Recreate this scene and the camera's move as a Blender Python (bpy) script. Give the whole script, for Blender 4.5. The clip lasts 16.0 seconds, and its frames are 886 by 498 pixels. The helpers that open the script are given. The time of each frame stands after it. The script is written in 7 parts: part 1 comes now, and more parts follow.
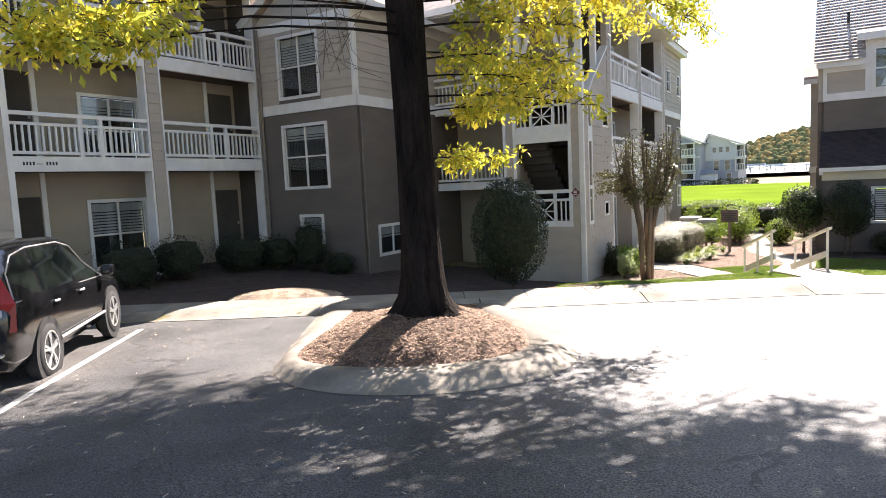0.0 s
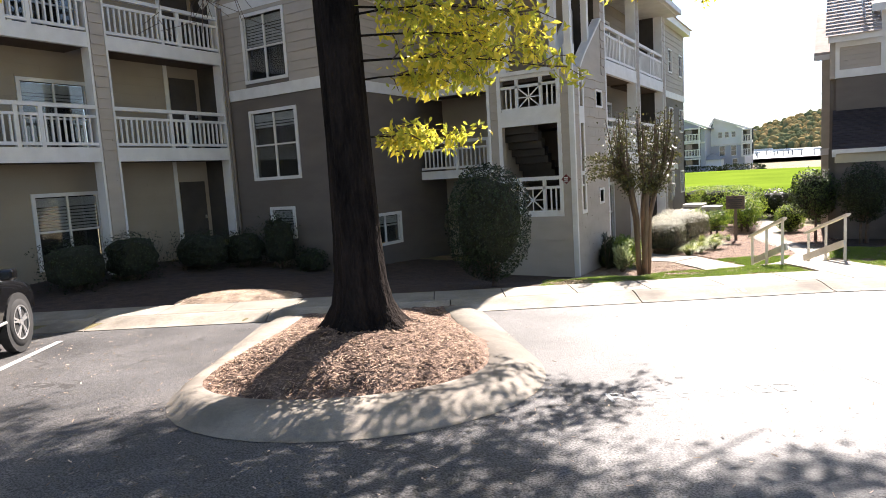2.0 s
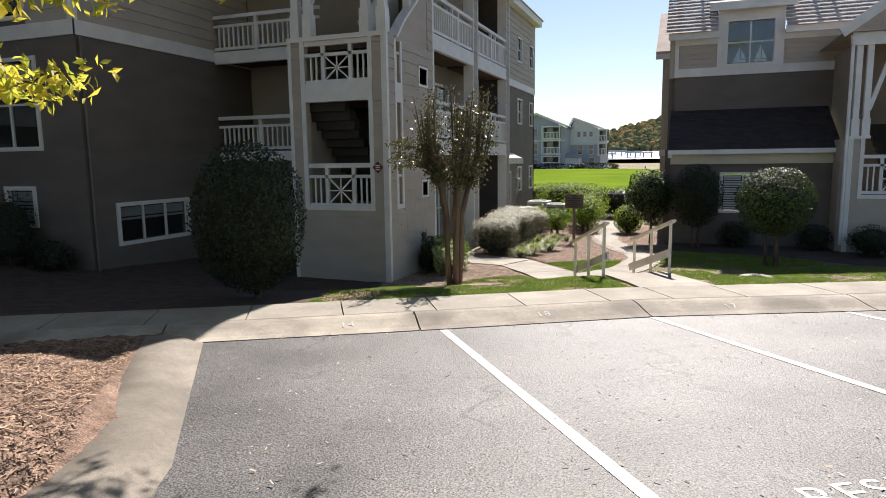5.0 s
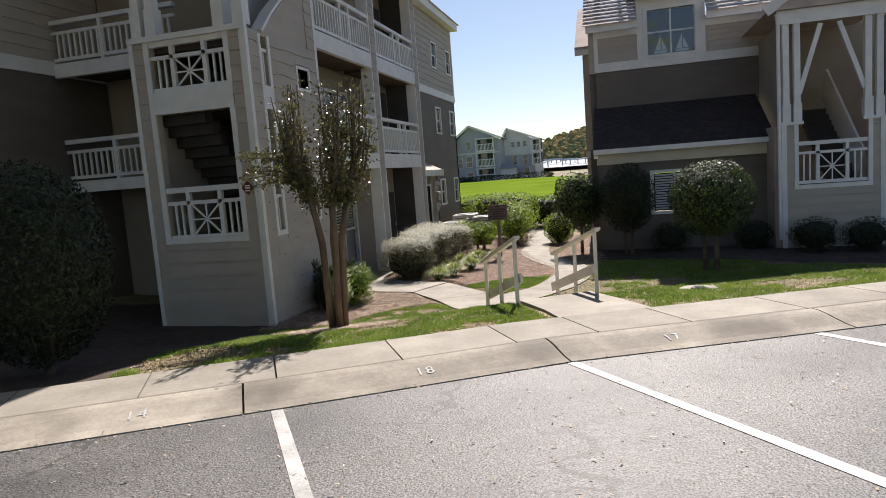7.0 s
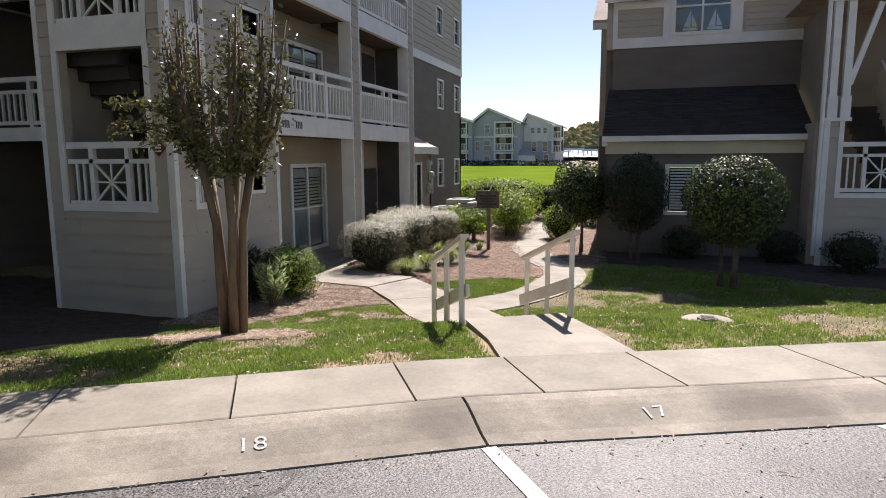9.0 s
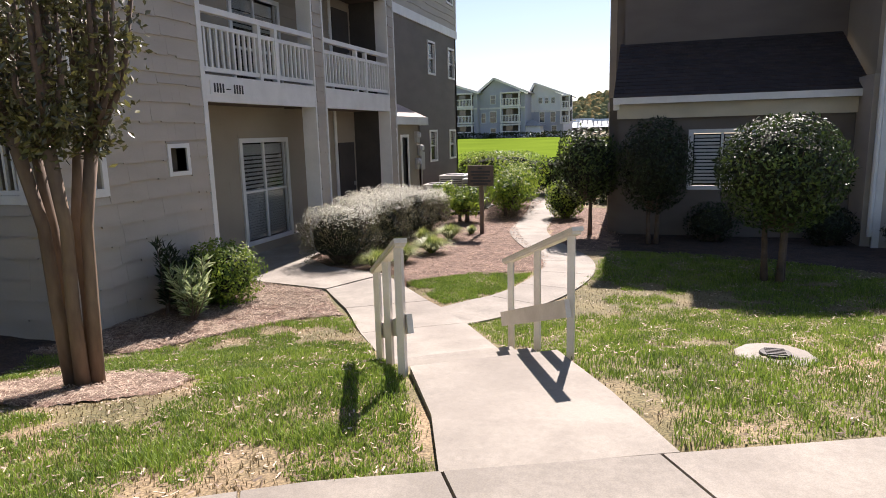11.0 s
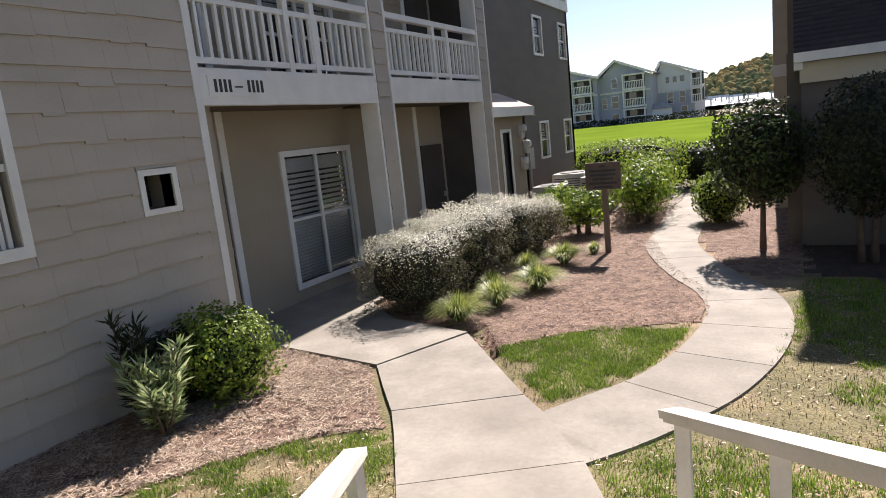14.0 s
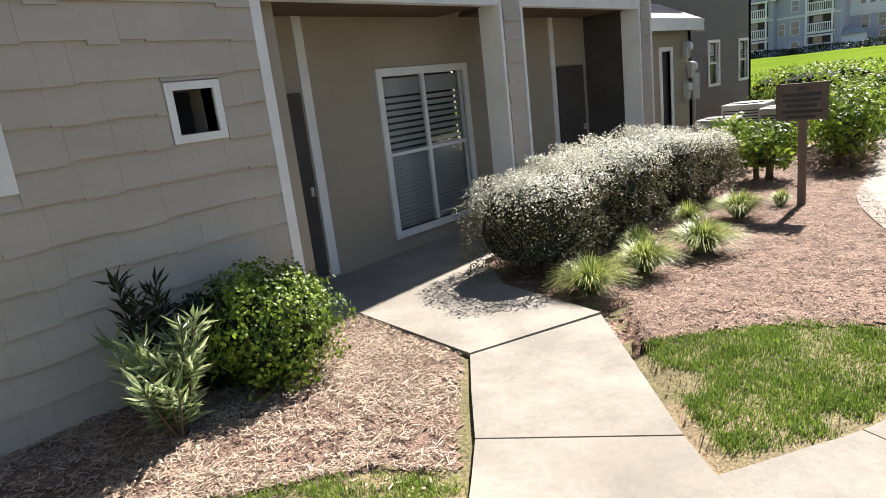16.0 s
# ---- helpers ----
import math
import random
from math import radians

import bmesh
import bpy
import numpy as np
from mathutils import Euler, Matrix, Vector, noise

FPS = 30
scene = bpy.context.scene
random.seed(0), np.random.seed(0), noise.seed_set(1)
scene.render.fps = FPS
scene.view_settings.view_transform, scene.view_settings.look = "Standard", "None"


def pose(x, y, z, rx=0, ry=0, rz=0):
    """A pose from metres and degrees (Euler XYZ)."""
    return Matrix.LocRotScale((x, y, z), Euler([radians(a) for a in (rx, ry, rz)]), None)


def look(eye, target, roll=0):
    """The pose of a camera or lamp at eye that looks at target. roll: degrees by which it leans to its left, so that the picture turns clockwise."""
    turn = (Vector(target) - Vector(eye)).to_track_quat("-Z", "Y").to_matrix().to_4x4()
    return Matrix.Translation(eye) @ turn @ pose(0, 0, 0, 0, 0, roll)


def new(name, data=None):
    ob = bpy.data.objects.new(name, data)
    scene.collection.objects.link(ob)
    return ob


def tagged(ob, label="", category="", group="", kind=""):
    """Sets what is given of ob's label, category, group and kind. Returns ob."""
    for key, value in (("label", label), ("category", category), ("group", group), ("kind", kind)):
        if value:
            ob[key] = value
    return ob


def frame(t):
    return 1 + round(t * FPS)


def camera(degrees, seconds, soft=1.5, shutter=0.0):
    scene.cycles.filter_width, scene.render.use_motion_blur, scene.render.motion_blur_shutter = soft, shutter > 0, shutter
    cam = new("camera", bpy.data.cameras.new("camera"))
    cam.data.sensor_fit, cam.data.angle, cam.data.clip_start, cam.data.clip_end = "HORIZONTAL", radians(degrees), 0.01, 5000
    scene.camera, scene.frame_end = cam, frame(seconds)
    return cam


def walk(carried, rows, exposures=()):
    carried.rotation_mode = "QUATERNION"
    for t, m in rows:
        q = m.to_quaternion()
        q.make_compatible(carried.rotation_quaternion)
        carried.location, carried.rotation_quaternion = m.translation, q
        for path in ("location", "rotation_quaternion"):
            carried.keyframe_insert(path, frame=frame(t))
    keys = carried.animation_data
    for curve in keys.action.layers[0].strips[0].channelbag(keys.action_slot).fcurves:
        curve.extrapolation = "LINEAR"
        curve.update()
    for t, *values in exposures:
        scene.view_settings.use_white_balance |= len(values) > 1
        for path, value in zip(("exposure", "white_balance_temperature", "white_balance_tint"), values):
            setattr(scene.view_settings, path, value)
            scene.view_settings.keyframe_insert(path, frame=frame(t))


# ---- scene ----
cam = camera(69.0, 16.0, 0.9)
PATH = [
    (0, (1.204, 1.558, 2.492), (0.175, 3.262, 2.296), -2.7),
    (0.5, (1.138, 1.837, 2.425), (0.105, 3.537, 2.215), -2.7),
    (1, (1.044, 2.171, 2.436), (0.01, 3.869, 2.214), -2.9),
    (1.5, (1.091, 2.625, 2.412), (0.051, 4.319, 2.188), -3.3),
    (2, (1.032, 3.156, 2.394), (-0.012, 4.847, 2.169), -3.5),
    (2.5, (1.096, 3.606, 2.37), (0.05, 5.295, 2.142), -3.6),
    (3, (1.125, 4.138, 2.357), (0.077, 5.829, 2.15), -3.2),
    (3.5, (1.159, 4.661, 2.331), (0.191, 6.407, 2.198), -1.6),
    (4, (1.254, 5.193, 2.291), (0.34, 6.963, 2.12), -2.1),
    (4.5, (1.241, 5.738, 2.279), (0.532, 7.59, 2.021), -0.1),
    (4.7, (1.281, 5.921, 2.274), (0.576, 7.773, 2.001), -0.4),
    (6.8, (1.446, 8.434, 2.119), (0.917, 10.348, 1.877), -4.3),
    (7, (1.533, 8.664, 2.091), (0.999, 10.578, 1.863), -4.3),
    (7.5, (1.596, 9.273, 2.045), (1.063, 11.183, 1.789), -3.5),
    (8, (1.691, 9.89, 2.019), (1.134, 11.787, 1.719), -2.7),
    (8.5, (1.784, 10.492, 1.991), (1.136, 12.357, 1.667), -2.5),
    (9, (1.852, 11.124, 1.956), (1.271, 13.017, 1.675), -0.3),
    (9.5, (1.869, 11.715, 1.917), (1.351, 13.624, 1.621), -1.6),
    (9.7, (1.818, 11.979, 1.891), (1.296, 13.888, 1.606), -1.1),
    (11.8, (1.558, 14.446, 1.854), (0.924, 16.302, 1.463), -2.3),
    (12, (1.463, 14.66, 1.848), (0.846, 16.524, 1.465), -2.2),
    (12.5, (1.413, 15.235, 1.81), (0.749, 17.075, 1.392), -3.7),
    (13, (1.241, 15.797, 1.833), (0.508, 17.6, 1.374), -5.8),
    (13.5, (1.068, 16.383, 1.828), (0.257, 18.163, 1.414), -5.2),
    (14, (0.869, 16.888, 1.818), (-0.093, 18.606, 1.472), -6.1),
    (14.5, (0.651, 17.371, 1.767), (-0.369, 19.061, 1.442), -5.1),
    (15, (0.478, 17.83, 1.737), (-0.727, 19.37, 1.312), -7.4),
    (15.5, (0.264, 18.207, 1.662), (-0.943, 19.725, 1.176), -7.0),
    (16, (0.03, 18.629, 1.519), (-1.28, 20.062, 1.039), -6.7),
]
walk(cam, [(t, look(eye, target, roll)) for t, eye, target, roll in PATH], [(0, 2.03, 6550, 17), (2, 1.86, 6500, 17), (3, 1.66, 6500, 15), (3.5, 1.52, 6500, 15), (4.5, 1.18, 6400, 14), (7, 0.87, 6400, 15), (9.5, 1.05, 6400, 19), (12, 1.22, 6400, 22), (13.5, 1.09, 6400, 20), (15, 1.40, 6300, 15), (16, 1.50, 6300, 13)])

# ---- world, sun, light ----
SUN_TO = Vector((-0.03, 1.0, 0.95)).normalized()
world = bpy.data.worlds.new("world")
scene.world = world
world.use_nodes = True
wn = world.node_tree
sky = wn.nodes.new("ShaderNodeTexSky")
sky.sky_type = "NISHITA"
sky.sun_disc = False
sky.sun_elevation = math.asin(SUN_TO.z)
sky.sun_rotation = math.atan2(SUN_TO.x, SUN_TO.y)
sky.air_density, sky.dust_density, sky.ozone_density = 1.0, 0.35, 1.0
wn.links.new(sky.outputs[0], wn.nodes["Background"].inputs[0])
wn.nodes["Background"].inputs[1].default_value = 0.057
sun_data = bpy.data.lights.new("sun", "SUN")
sun_data.energy, sun_data.angle, sun_data.color = 5.0, radians(0.5), (1.0, 0.93, 0.83)
sun = new("sun", sun_data)
sun.matrix_world = look(SUN_TO * 60, (0, 0, 0))

# ---- materials ----
def mat(name, a, b=None, rough=0.8, scale=6.0, fine=60.0, bump=0.15, metal=0.0, island=0.0, objrand=0.0, trans=0.0,
        stretch=(1, 1, 1), c=None, stain=0.0, spec=0.5, dist=0.01, grit=0.0, gscale=130.0):
    """Two-scale noise material: a to b by coarse and fine noise, stains of colour c, random shift per piece."""
    m = bpy.data.materials.new(name)
    m.use_nodes = True
    t = m.node_tree
    n, l = t.nodes, t.links
    p = n["Principled BSDF"]
    b = b or tuple(v * 0.75 for v in a)
    co = n.new("ShaderNodeTexCoord")
    mp = n.new("ShaderNodeMapping")
    mp.inputs["Scale"].default_value = stretch
    geo = n.new("ShaderNodeNewGeometry")
    l.new(geo.outputs["Position"], mp.inputs[0])
    n1, n2 = n.new("ShaderNodeTexNoise"), n.new("ShaderNodeTexNoise")
    n1.inputs["Scale"].default_value, n2.inputs["Scale"].default_value = scale, fine
    n1.inputs["Detail"].default_value, n2.inputs["Detail"].default_value = 6, 4
    l.new(mp.outputs[0], n1.inputs[0]), l.new(mp.outputs[0], n2.inputs[0])
    mix = n.new("ShaderNodeMath")
    mix.operation = "MULTIPLY_ADD"
    l.new(n2.outputs[0], mix.inputs[0])
    mix.inputs[1].default_value = 0.6
    half = n.new("ShaderNodeMath")
    half.operation = "MULTIPLY_ADD"
    l.new(n1.outputs[0], half.inputs[0])
    half.inputs[1].default_value, half.inputs[2].default_value = 1.4, -0.5
    l.new(half.outputs[0], mix.inputs[2])
    fac = mix.outputs[0]
    for amount, socket in ((island, geo.outputs["Random Per Island"]), (objrand, None)):
        if amount:
            if socket is None:
                socket = n.new("ShaderNodeObjectInfo").outputs["Random"]
            ad = n.new("ShaderNodeMath")
            ad.operation = "MULTIPLY_ADD"
            l.new(socket, ad.inputs[0])
            ad.inputs[1].default_value = amount
            off = n.new("ShaderNodeMath")
            off.operation = "ADD"
            off.inputs[1].default_value = -amount / 2
            l.new(fac, off.inputs[0])
            l.new(off.outputs[0], ad.inputs[2])
            fac = ad.outputs[0]
    ramp = n.new("ShaderNodeValToRGB")
    ramp.color_ramp.elements[0].color, ramp.color_ramp.elements[1].color = (*b, 1), (*a, 1)
    ramp.color_ramp.elements[0].position, ramp.color_ramp.elements[1].position = 0.2, 0.85
    l.new(fac, ramp.inputs[0])
    col = ramp.outputs[0]
    if c:
        n3 = n.new("ShaderNodeTexNoise")
        n3.inputs["Scale"].default_value, n3.inputs["Detail"].default_value = scale * 0.35, 8
        l.new(geo.outputs["Position"], n3.inputs[0])
        r3 = n.new("ShaderNodeValToRGB")
        r3.color_ramp.elements[0].position, r3.color_ramp.elements[1].position = 0.5, 0.68
        l.new(n3.outputs[0], r3.inputs[0])
        ms = n.new("ShaderNodeMath")
        ms.operation = "MULTIPLY"
        ms.inputs[1].default_value = stain
        l.new(r3.outputs[0], ms.inputs[0])
        mx = n.new("ShaderNodeMixRGB")
        mx.inputs[2].default_value = (*c, 1)
        l.new(ms.outputs[0], mx.inputs[0]), l.new(col, mx.inputs[1])
        col = mx.outputs[0]
    if grit:
        n4 = n.new("ShaderNodeTexNoise")
        n4.inputs["Scale"].default_value, n4.inputs["Detail"].default_value = gscale, 3
        l.new(geo.outputs["Position"], n4.inputs[0])
        r4 = n.new("ShaderNodeMapRange")
        for k, v in zip(("From Min", "From Max", "To Min", "To Max"), (0.36, 0.64, 1 - grit, 1 + grit)):
            r4.inputs[k].default_value = v
        l.new(n4.outputs[0], r4.inputs[0])
        mg = n.new("ShaderNodeMixRGB")
        mg.blend_type = "MULTIPLY"
        mg.inputs[0].default_value = 1.0
        l.new(col, mg.inputs[1]), l.new(r4.outputs[0], mg.inputs[2])
        col = mg.outputs[0]
    l.new(col, p.inputs["Base Color"])
    p.inputs["Roughness"].default_value, p.inputs["Metallic"].default_value = rough, metal
    p.inputs["Specular IOR Level"].default_value = spec
    if bump:
        bp = n.new("ShaderNodeBump")
        bp.inputs["Strength"].default_value, bp.inputs["Distance"].default_value = bump, dist
        l.new(mix.outputs[0], bp.inputs["Height"])
        l.new(bp.outputs[0], p.inputs["Normal"])
    if trans:
        tr = n.new("ShaderNodeBsdfTranslucent")
        l.new(col, tr.inputs[0])
        ms = n.new("ShaderNodeMixShader")
        ms.inputs[0].default_value = trans
        l.new(p.outputs[0], ms.inputs[1]), l.new(tr.outputs[0], ms.inputs[2])
        l.new(ms.outputs[0], n["Material Output"].inputs[0])
    return m


def glass_mat(name, tint, rough=0.03, spec=0.9):
    m = bpy.data.materials.new(name)
    m.use_nodes = True
    p = m.node_tree.nodes["Principled BSDF"]
    p.inputs["Base Color"].default_value = (*tint, 1)
    p.inputs["Roughness"].default_value = rough
    p.inputs["Specular IOR Level"].default_value = spec
    return m


M_ASPH = mat("asphalt", (0.125, 0.122, 0.121), (0.05, 0.049, 0.049), 0.56, 0.9, 60, 1.0, c=(0.155, 0.142, 0.132), stain=0.6, dist=0.01, spec=0.42, grit=0.8, gscale=75)
def add_cracks(m, scale, width, depth):
    """Thin dark cracks along wandering cell borders."""
    n, l = m.node_tree.nodes, m.node_tree.links
    p = n["Principled BSDF"]
    src = p.inputs["Base Color"].links[0].from_socket
    geo = n.new("ShaderNodeNewGeometry")
    wob = n.new("ShaderNodeTexNoise")
    wob.inputs["Scale"].default_value, wob.inputs["Detail"].default_value = 2.2, 6
    l.new(geo.outputs["Position"], wob.inputs[0])
    add = n.new("ShaderNodeVectorMath")
    add.operation = "MULTIPLY_ADD"
    l.new(wob.outputs["Color"], add.inputs[0])
    add.inputs[1].default_value = (1.1, 1.1, 0)
    l.new(geo.outputs["Position"], add.inputs[2])
    vo = n.new("ShaderNodeTexVoronoi")
    vo.feature = "DISTANCE_TO_EDGE"
    vo.inputs["Scale"].default_value = scale
    l.new(add.outputs[0], vo.inputs[0])
    gate = n.new("ShaderNodeTexNoise")
    gate.inputs["Scale"].default_value = 0.45
    l.new(geo.outputs["Position"], gate.inputs[0])
    gm = n.new("ShaderNodeMath")
    gm.operation = "MULTIPLY_ADD"
    l.new(gate.outputs[0], gm.inputs[0])
    gm.inputs[1].default_value, gm.inputs[2].default_value = width * 5, -width * 2.3
    lt = n.new("ShaderNodeMath")
    lt.operation = "LESS_THAN"
    l.new(vo.outputs["Distance"], lt.inputs[0]), l.new(gm.outputs[0], lt.inputs[1])
    k = n.new("ShaderNodeMath")
    k.operation = "MULTIPLY"
    k.inputs[1].default_value = depth
    l.new(lt.outputs[0], k.inputs[0])
    mx = n.new("ShaderNodeMixRGB")
    mx.inputs[2].default_value = (0.04, 0.037, 0.035, 1)
    l.new(k.outputs[0], mx.inputs[0]), l.new(src, mx.inputs[1])
    l.new(mx.outputs[0], p.inputs["Base Color"])


add_cracks(M_ASPH, 0.5, 0.016, 0.8)
M_CONC = mat("concrete", (0.33, 0.30, 0.25), (0.21, 0.19, 0.157), 0.85, 2.2, 24, 0.25, objrand=0.3, c=(0.18, 0.157, 0.128), stain=0.5, dist=0.004, grit=0.1, gscale=150)
M_KERB = mat("kerb_concrete", (0.42, 0.375, 0.31), (0.25, 0.222, 0.183), 0.88, 2.6, 22, 0.5, objrand=0.25, c=(0.13, 0.112, 0.09), stain=0.75, dist=0.006, grit=0.16, gscale=120)
M_BEIGE = mat("beige_siding", (0.47, 0.42, 0.36), (0.40, 0.355, 0.30), 0.7, 1.2, 40, 0.15, island=0.06, objrand=0.08, stretch=(1, 1, 3))
M_TAUPE = mat("taupe_siding", (0.165, 0.14, 0.122), (0.13, 0.11, 0.096), 0.75, 1.0, 40, 0.15, island=0.2, stretch=(1, 1, 3))
M_CREAM = mat("porch_siding", (0.36, 0.31, 0.24), (0.31, 0.265, 0.205), 0.75, 1.0, 40, 0.12, island=0.15)
M_WHITE = mat("white_paint", (0.80, 0.79, 0.77), (0.68, 0.67, 0.65), 0.5, 3, 50, 0.08)
M_RAIL = mat("rail_paint", (0.80, 0.74, 0.66), (0.66, 0.60, 0.52), 0.6, 5, 60, 0.2, c=(0.46, 0.37, 0.29), stain=0.3)
M_LINE = mat("road_paint", (0.72, 0.72, 0.70), (0.34, 0.34, 0.33), 0.8, 3, 45, 0.3, grit=0.25)
M_WORN = mat("worn_road_paint", (0.62, 0.61, 0.59), (0.30, 0.295, 0.29), 0.56, 3, 45, 0.3, c=(0.16, 0.157, 0.152), stain=0.6, grit=0.3)
# darker copy of M_KERB: stains, and the oak's shade put into the colour
M_ISLE = mat("island_kerb_concrete", (0.31, 0.275, 0.228), (0.17, 0.15, 0.124), 0.88, 1.8, 22, 0.5, objrand=0.25, c=(0.10, 0.087, 0.072), stain=0.9, dist=0.006, grit=0.16, gscale=120)
M_SHING = mat("roof_shingle", (0.54, 0.46, 0.41), (0.36, 0.30, 0.265), 0.9, 2.5, 70, 0.5, island=0.6)
M_DSHING = mat("dark_shingle", (0.045, 0.032, 0.031), (0.026, 0.019, 0.019), 0.9, 2.5, 70, 0.5, island=0.5)
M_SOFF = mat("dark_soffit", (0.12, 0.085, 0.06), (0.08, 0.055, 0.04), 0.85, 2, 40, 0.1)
# near-black: the darkness of a room put into a backing sheet's colour
M_ROOM = mat("room_shade", (0.02, 0.019, 0.018), (0.012, 0.012, 0.011), 0.9, 2, 30, 0)
# dark tone for recesses and stair insides; their shade is in the colour
M_DARK = mat("interior_shade", (0.075, 0.065, 0.055), (0.05, 0.043, 0.038), 0.9, 2, 30, 0.1)
M_GLASS = glass_mat("window_glass", (0.016, 0.019, 0.022), 0.03, 0.4)
M_BLIND = mat("blind_slats", (0.55, 0.55, 0.54), (0.46, 0.46, 0.45), 0.55, 4, 40, 0.05)
M_MULCH = mat("mulch", (0.29, 0.19, 0.138), (0.10, 0.062, 0.045), 0.95, 7, 75, 1.0, dist=0.025, c=(0.35, 0.245, 0.18), stain=0.5, grit=0.4, gscale=70)
M_CHIP = mat("mulch_chips", (0.44, 0.30, 0.21), (0.11, 0.066, 0.046), 0.9, 9, 80, 0.2, island=1.2)
M_STRAW = mat("needle_litter", (0.60, 0.475, 0.36), (0.20, 0.145, 0.105), 0.9, 4, 80, 0.2, island=1.2)
M_GROUND = mat("lawn_soil", (0.20, 0.165, 0.075), (0.105, 0.095, 0.04), 0.95, 2.2, 45, 0.3, dist=0.02, c=(0.34, 0.235, 0.15), stain=0.8, grit=0.45, gscale=60)
# M_MULCH darkened: shade in the colour, for the beds before the walls
M_SHADEM = mat("shade_mulch", (0.085, 0.055, 0.04), (0.035, 0.023, 0.018), 0.95, 5, 60, 0.8, dist=0.02, grit=0.4, gscale=60)
M_BLADE = mat("grass_blade", (0.28, 0.39, 0.055), (0.10, 0.17, 0.024), 0.6, 1.4, 30, 0, island=1.0, trans=0.35)
M_DRY = mat("dry_grass", (0.30, 0.235, 0.125), (0.13, 0.10, 0.05), 0.8, 2, 30, 0, island=0.9, trans=0.25)
M_LAWN = mat("far_lawn", (0.155, 0.225, 0.024), (0.105, 0.16, 0.017), 1.0, 0.15, 3, 0.3, spec=0.0)
M_BARK = mat("oak_bark", (0.034, 0.026, 0.022), (0.008, 0.0065, 0.006), 0.95, 7, 40, 1.0, stretch=(1, 1, 0.22), dist=0.08, spec=0.08)
M_MYRT = mat("myrtle_bark", (0.23, 0.16, 0.10), (0.10, 0.065, 0.042), 0.75, 6, 30, 0.4, stretch=(1, 1, 0.25))
M_OAK = mat("oak_leaf", (0.86, 0.72, 0.09), (0.42, 0.45, 0.06), 0.5, 0.9, 20, 0, island=0.9, trans=0.6)
# leaf darkened for plants out of the sun: shade is in this colour
M_LEAFD = mat("shade_leaf", (0.036, 0.055, 0.017), (0.011, 0.018, 0.007), 0.38, 2, 20, 0, island=0.9, trans=0.2, spec=0.4)
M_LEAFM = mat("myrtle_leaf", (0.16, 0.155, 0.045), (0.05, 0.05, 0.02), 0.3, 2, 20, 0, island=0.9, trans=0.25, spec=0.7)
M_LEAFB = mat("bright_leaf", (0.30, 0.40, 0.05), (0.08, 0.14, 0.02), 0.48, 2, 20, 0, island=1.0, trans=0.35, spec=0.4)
# M_LEAFS and M_LEAFO: lit and shaded leaf colours of the same hedge
M_LEAFS = mat("hedge_lit_leaf", (0.86, 0.84, 0.74), (0.52, 0.51, 0.38), 0.4, 3, 20, 0, island=0.7, trans=0.25, spec=0.6)
M_LEAFO = mat("hedge_shade_leaf", (0.20, 0.19, 0.085), (0.055, 0.048, 0.025), 0.5, 3, 20, 0, island=0.9, trans=0.12, spec=0.4)
M_LEAFG = mat("glossy_leaf", (0.085, 0.13, 0.028), (0.016, 0.028, 0.009), 0.48, 2, 20, 0, island=0.9, trans=0.18, spec=0.4)
M_LIRI = mat("liriope_leaf", (0.55, 0.58, 0.18), (0.09, 0.15, 0.03), 0.4, 3, 20, 0, island=1.0, trans=0.35)
M_OLEA = mat("oleander_leaf", (0.58, 0.64, 0.36), (0.14, 0.20, 0.07), 0.35, 3, 20, 0, island=1.1, trans=0.4, spec=0.8)
M_TWIG = mat("twig", (0.16, 0.11, 0.08), (0.07, 0.05, 0.04), 0.9, 6, 40, 0.3)
M_WOOD = mat("weathered_wood", (0.24, 0.18, 0.14), (0.13, 0.095, 0.075), 0.9, 4, 50, 0.5, stretch=(1, 1, 0.2))
M_METAL = mat("grey_metal", (0.42, 0.41, 0.38), (0.33, 0.32, 0.30), 0.5, 3, 40, 0.1, metal=0.2)
M_BLACKM = mat("black_metal", (0.03, 0.03, 0.03), (0.018, 0.018, 0.018), 0.6, 3, 40, 0.1)
M_CARB = glass_mat("car_paint_black", (0.008, 0.008, 0.009), 0.12)
M_TYRE = mat("tyre_rubber", (0.03, 0.03, 0.03), (0.015, 0.015, 0.015), 0.85, 6, 60, 0.3)
M_ALLOY = mat("alloy", (0.62, 0.62, 0.62), (0.5, 0.5, 0.5), 0.35, 4, 40, 0.05, metal=0.7)
M_RED = mat("red_lens", (0.42, 0.015, 0.012), (0.25, 0.01, 0.01), 0.2, 4, 40, 0)
M_CLEAR = mat("clear_lens", (0.6, 0.6, 0.62), (0.45, 0.45, 0.47), 0.15, 4, 40, 0)
M_INK = mat("dark_lettering", (0.05, 0.05, 0.055), (0.03, 0.03, 0.03), 0.7, 4, 40, 0)
M_GREYB = mat("far_blue_grey", (0.46, 0.48, 0.54), (0.40, 0.42, 0.48), 0.8, 0.3, 3, 0)
M_FARW = mat("far_pale_siding", (0.80, 0.81, 0.82), (0.72, 0.73, 0.75), 0.8, 0.3, 3, 0)
M_FARR = mat("far_roof", (0.36, 0.36, 0.36), (0.27, 0.27, 0.28), 0.9, 0.4, 4, 0)
M_WATER = glass_mat("lake_water", (0.10, 0.14, 0.17), 0.25)
M_STONE = mat("rubble_stone", (0.40, 0.36, 0.34), (0.18, 0.16, 0.15), 0.9, 3, 30, 0.4, island=0.8)
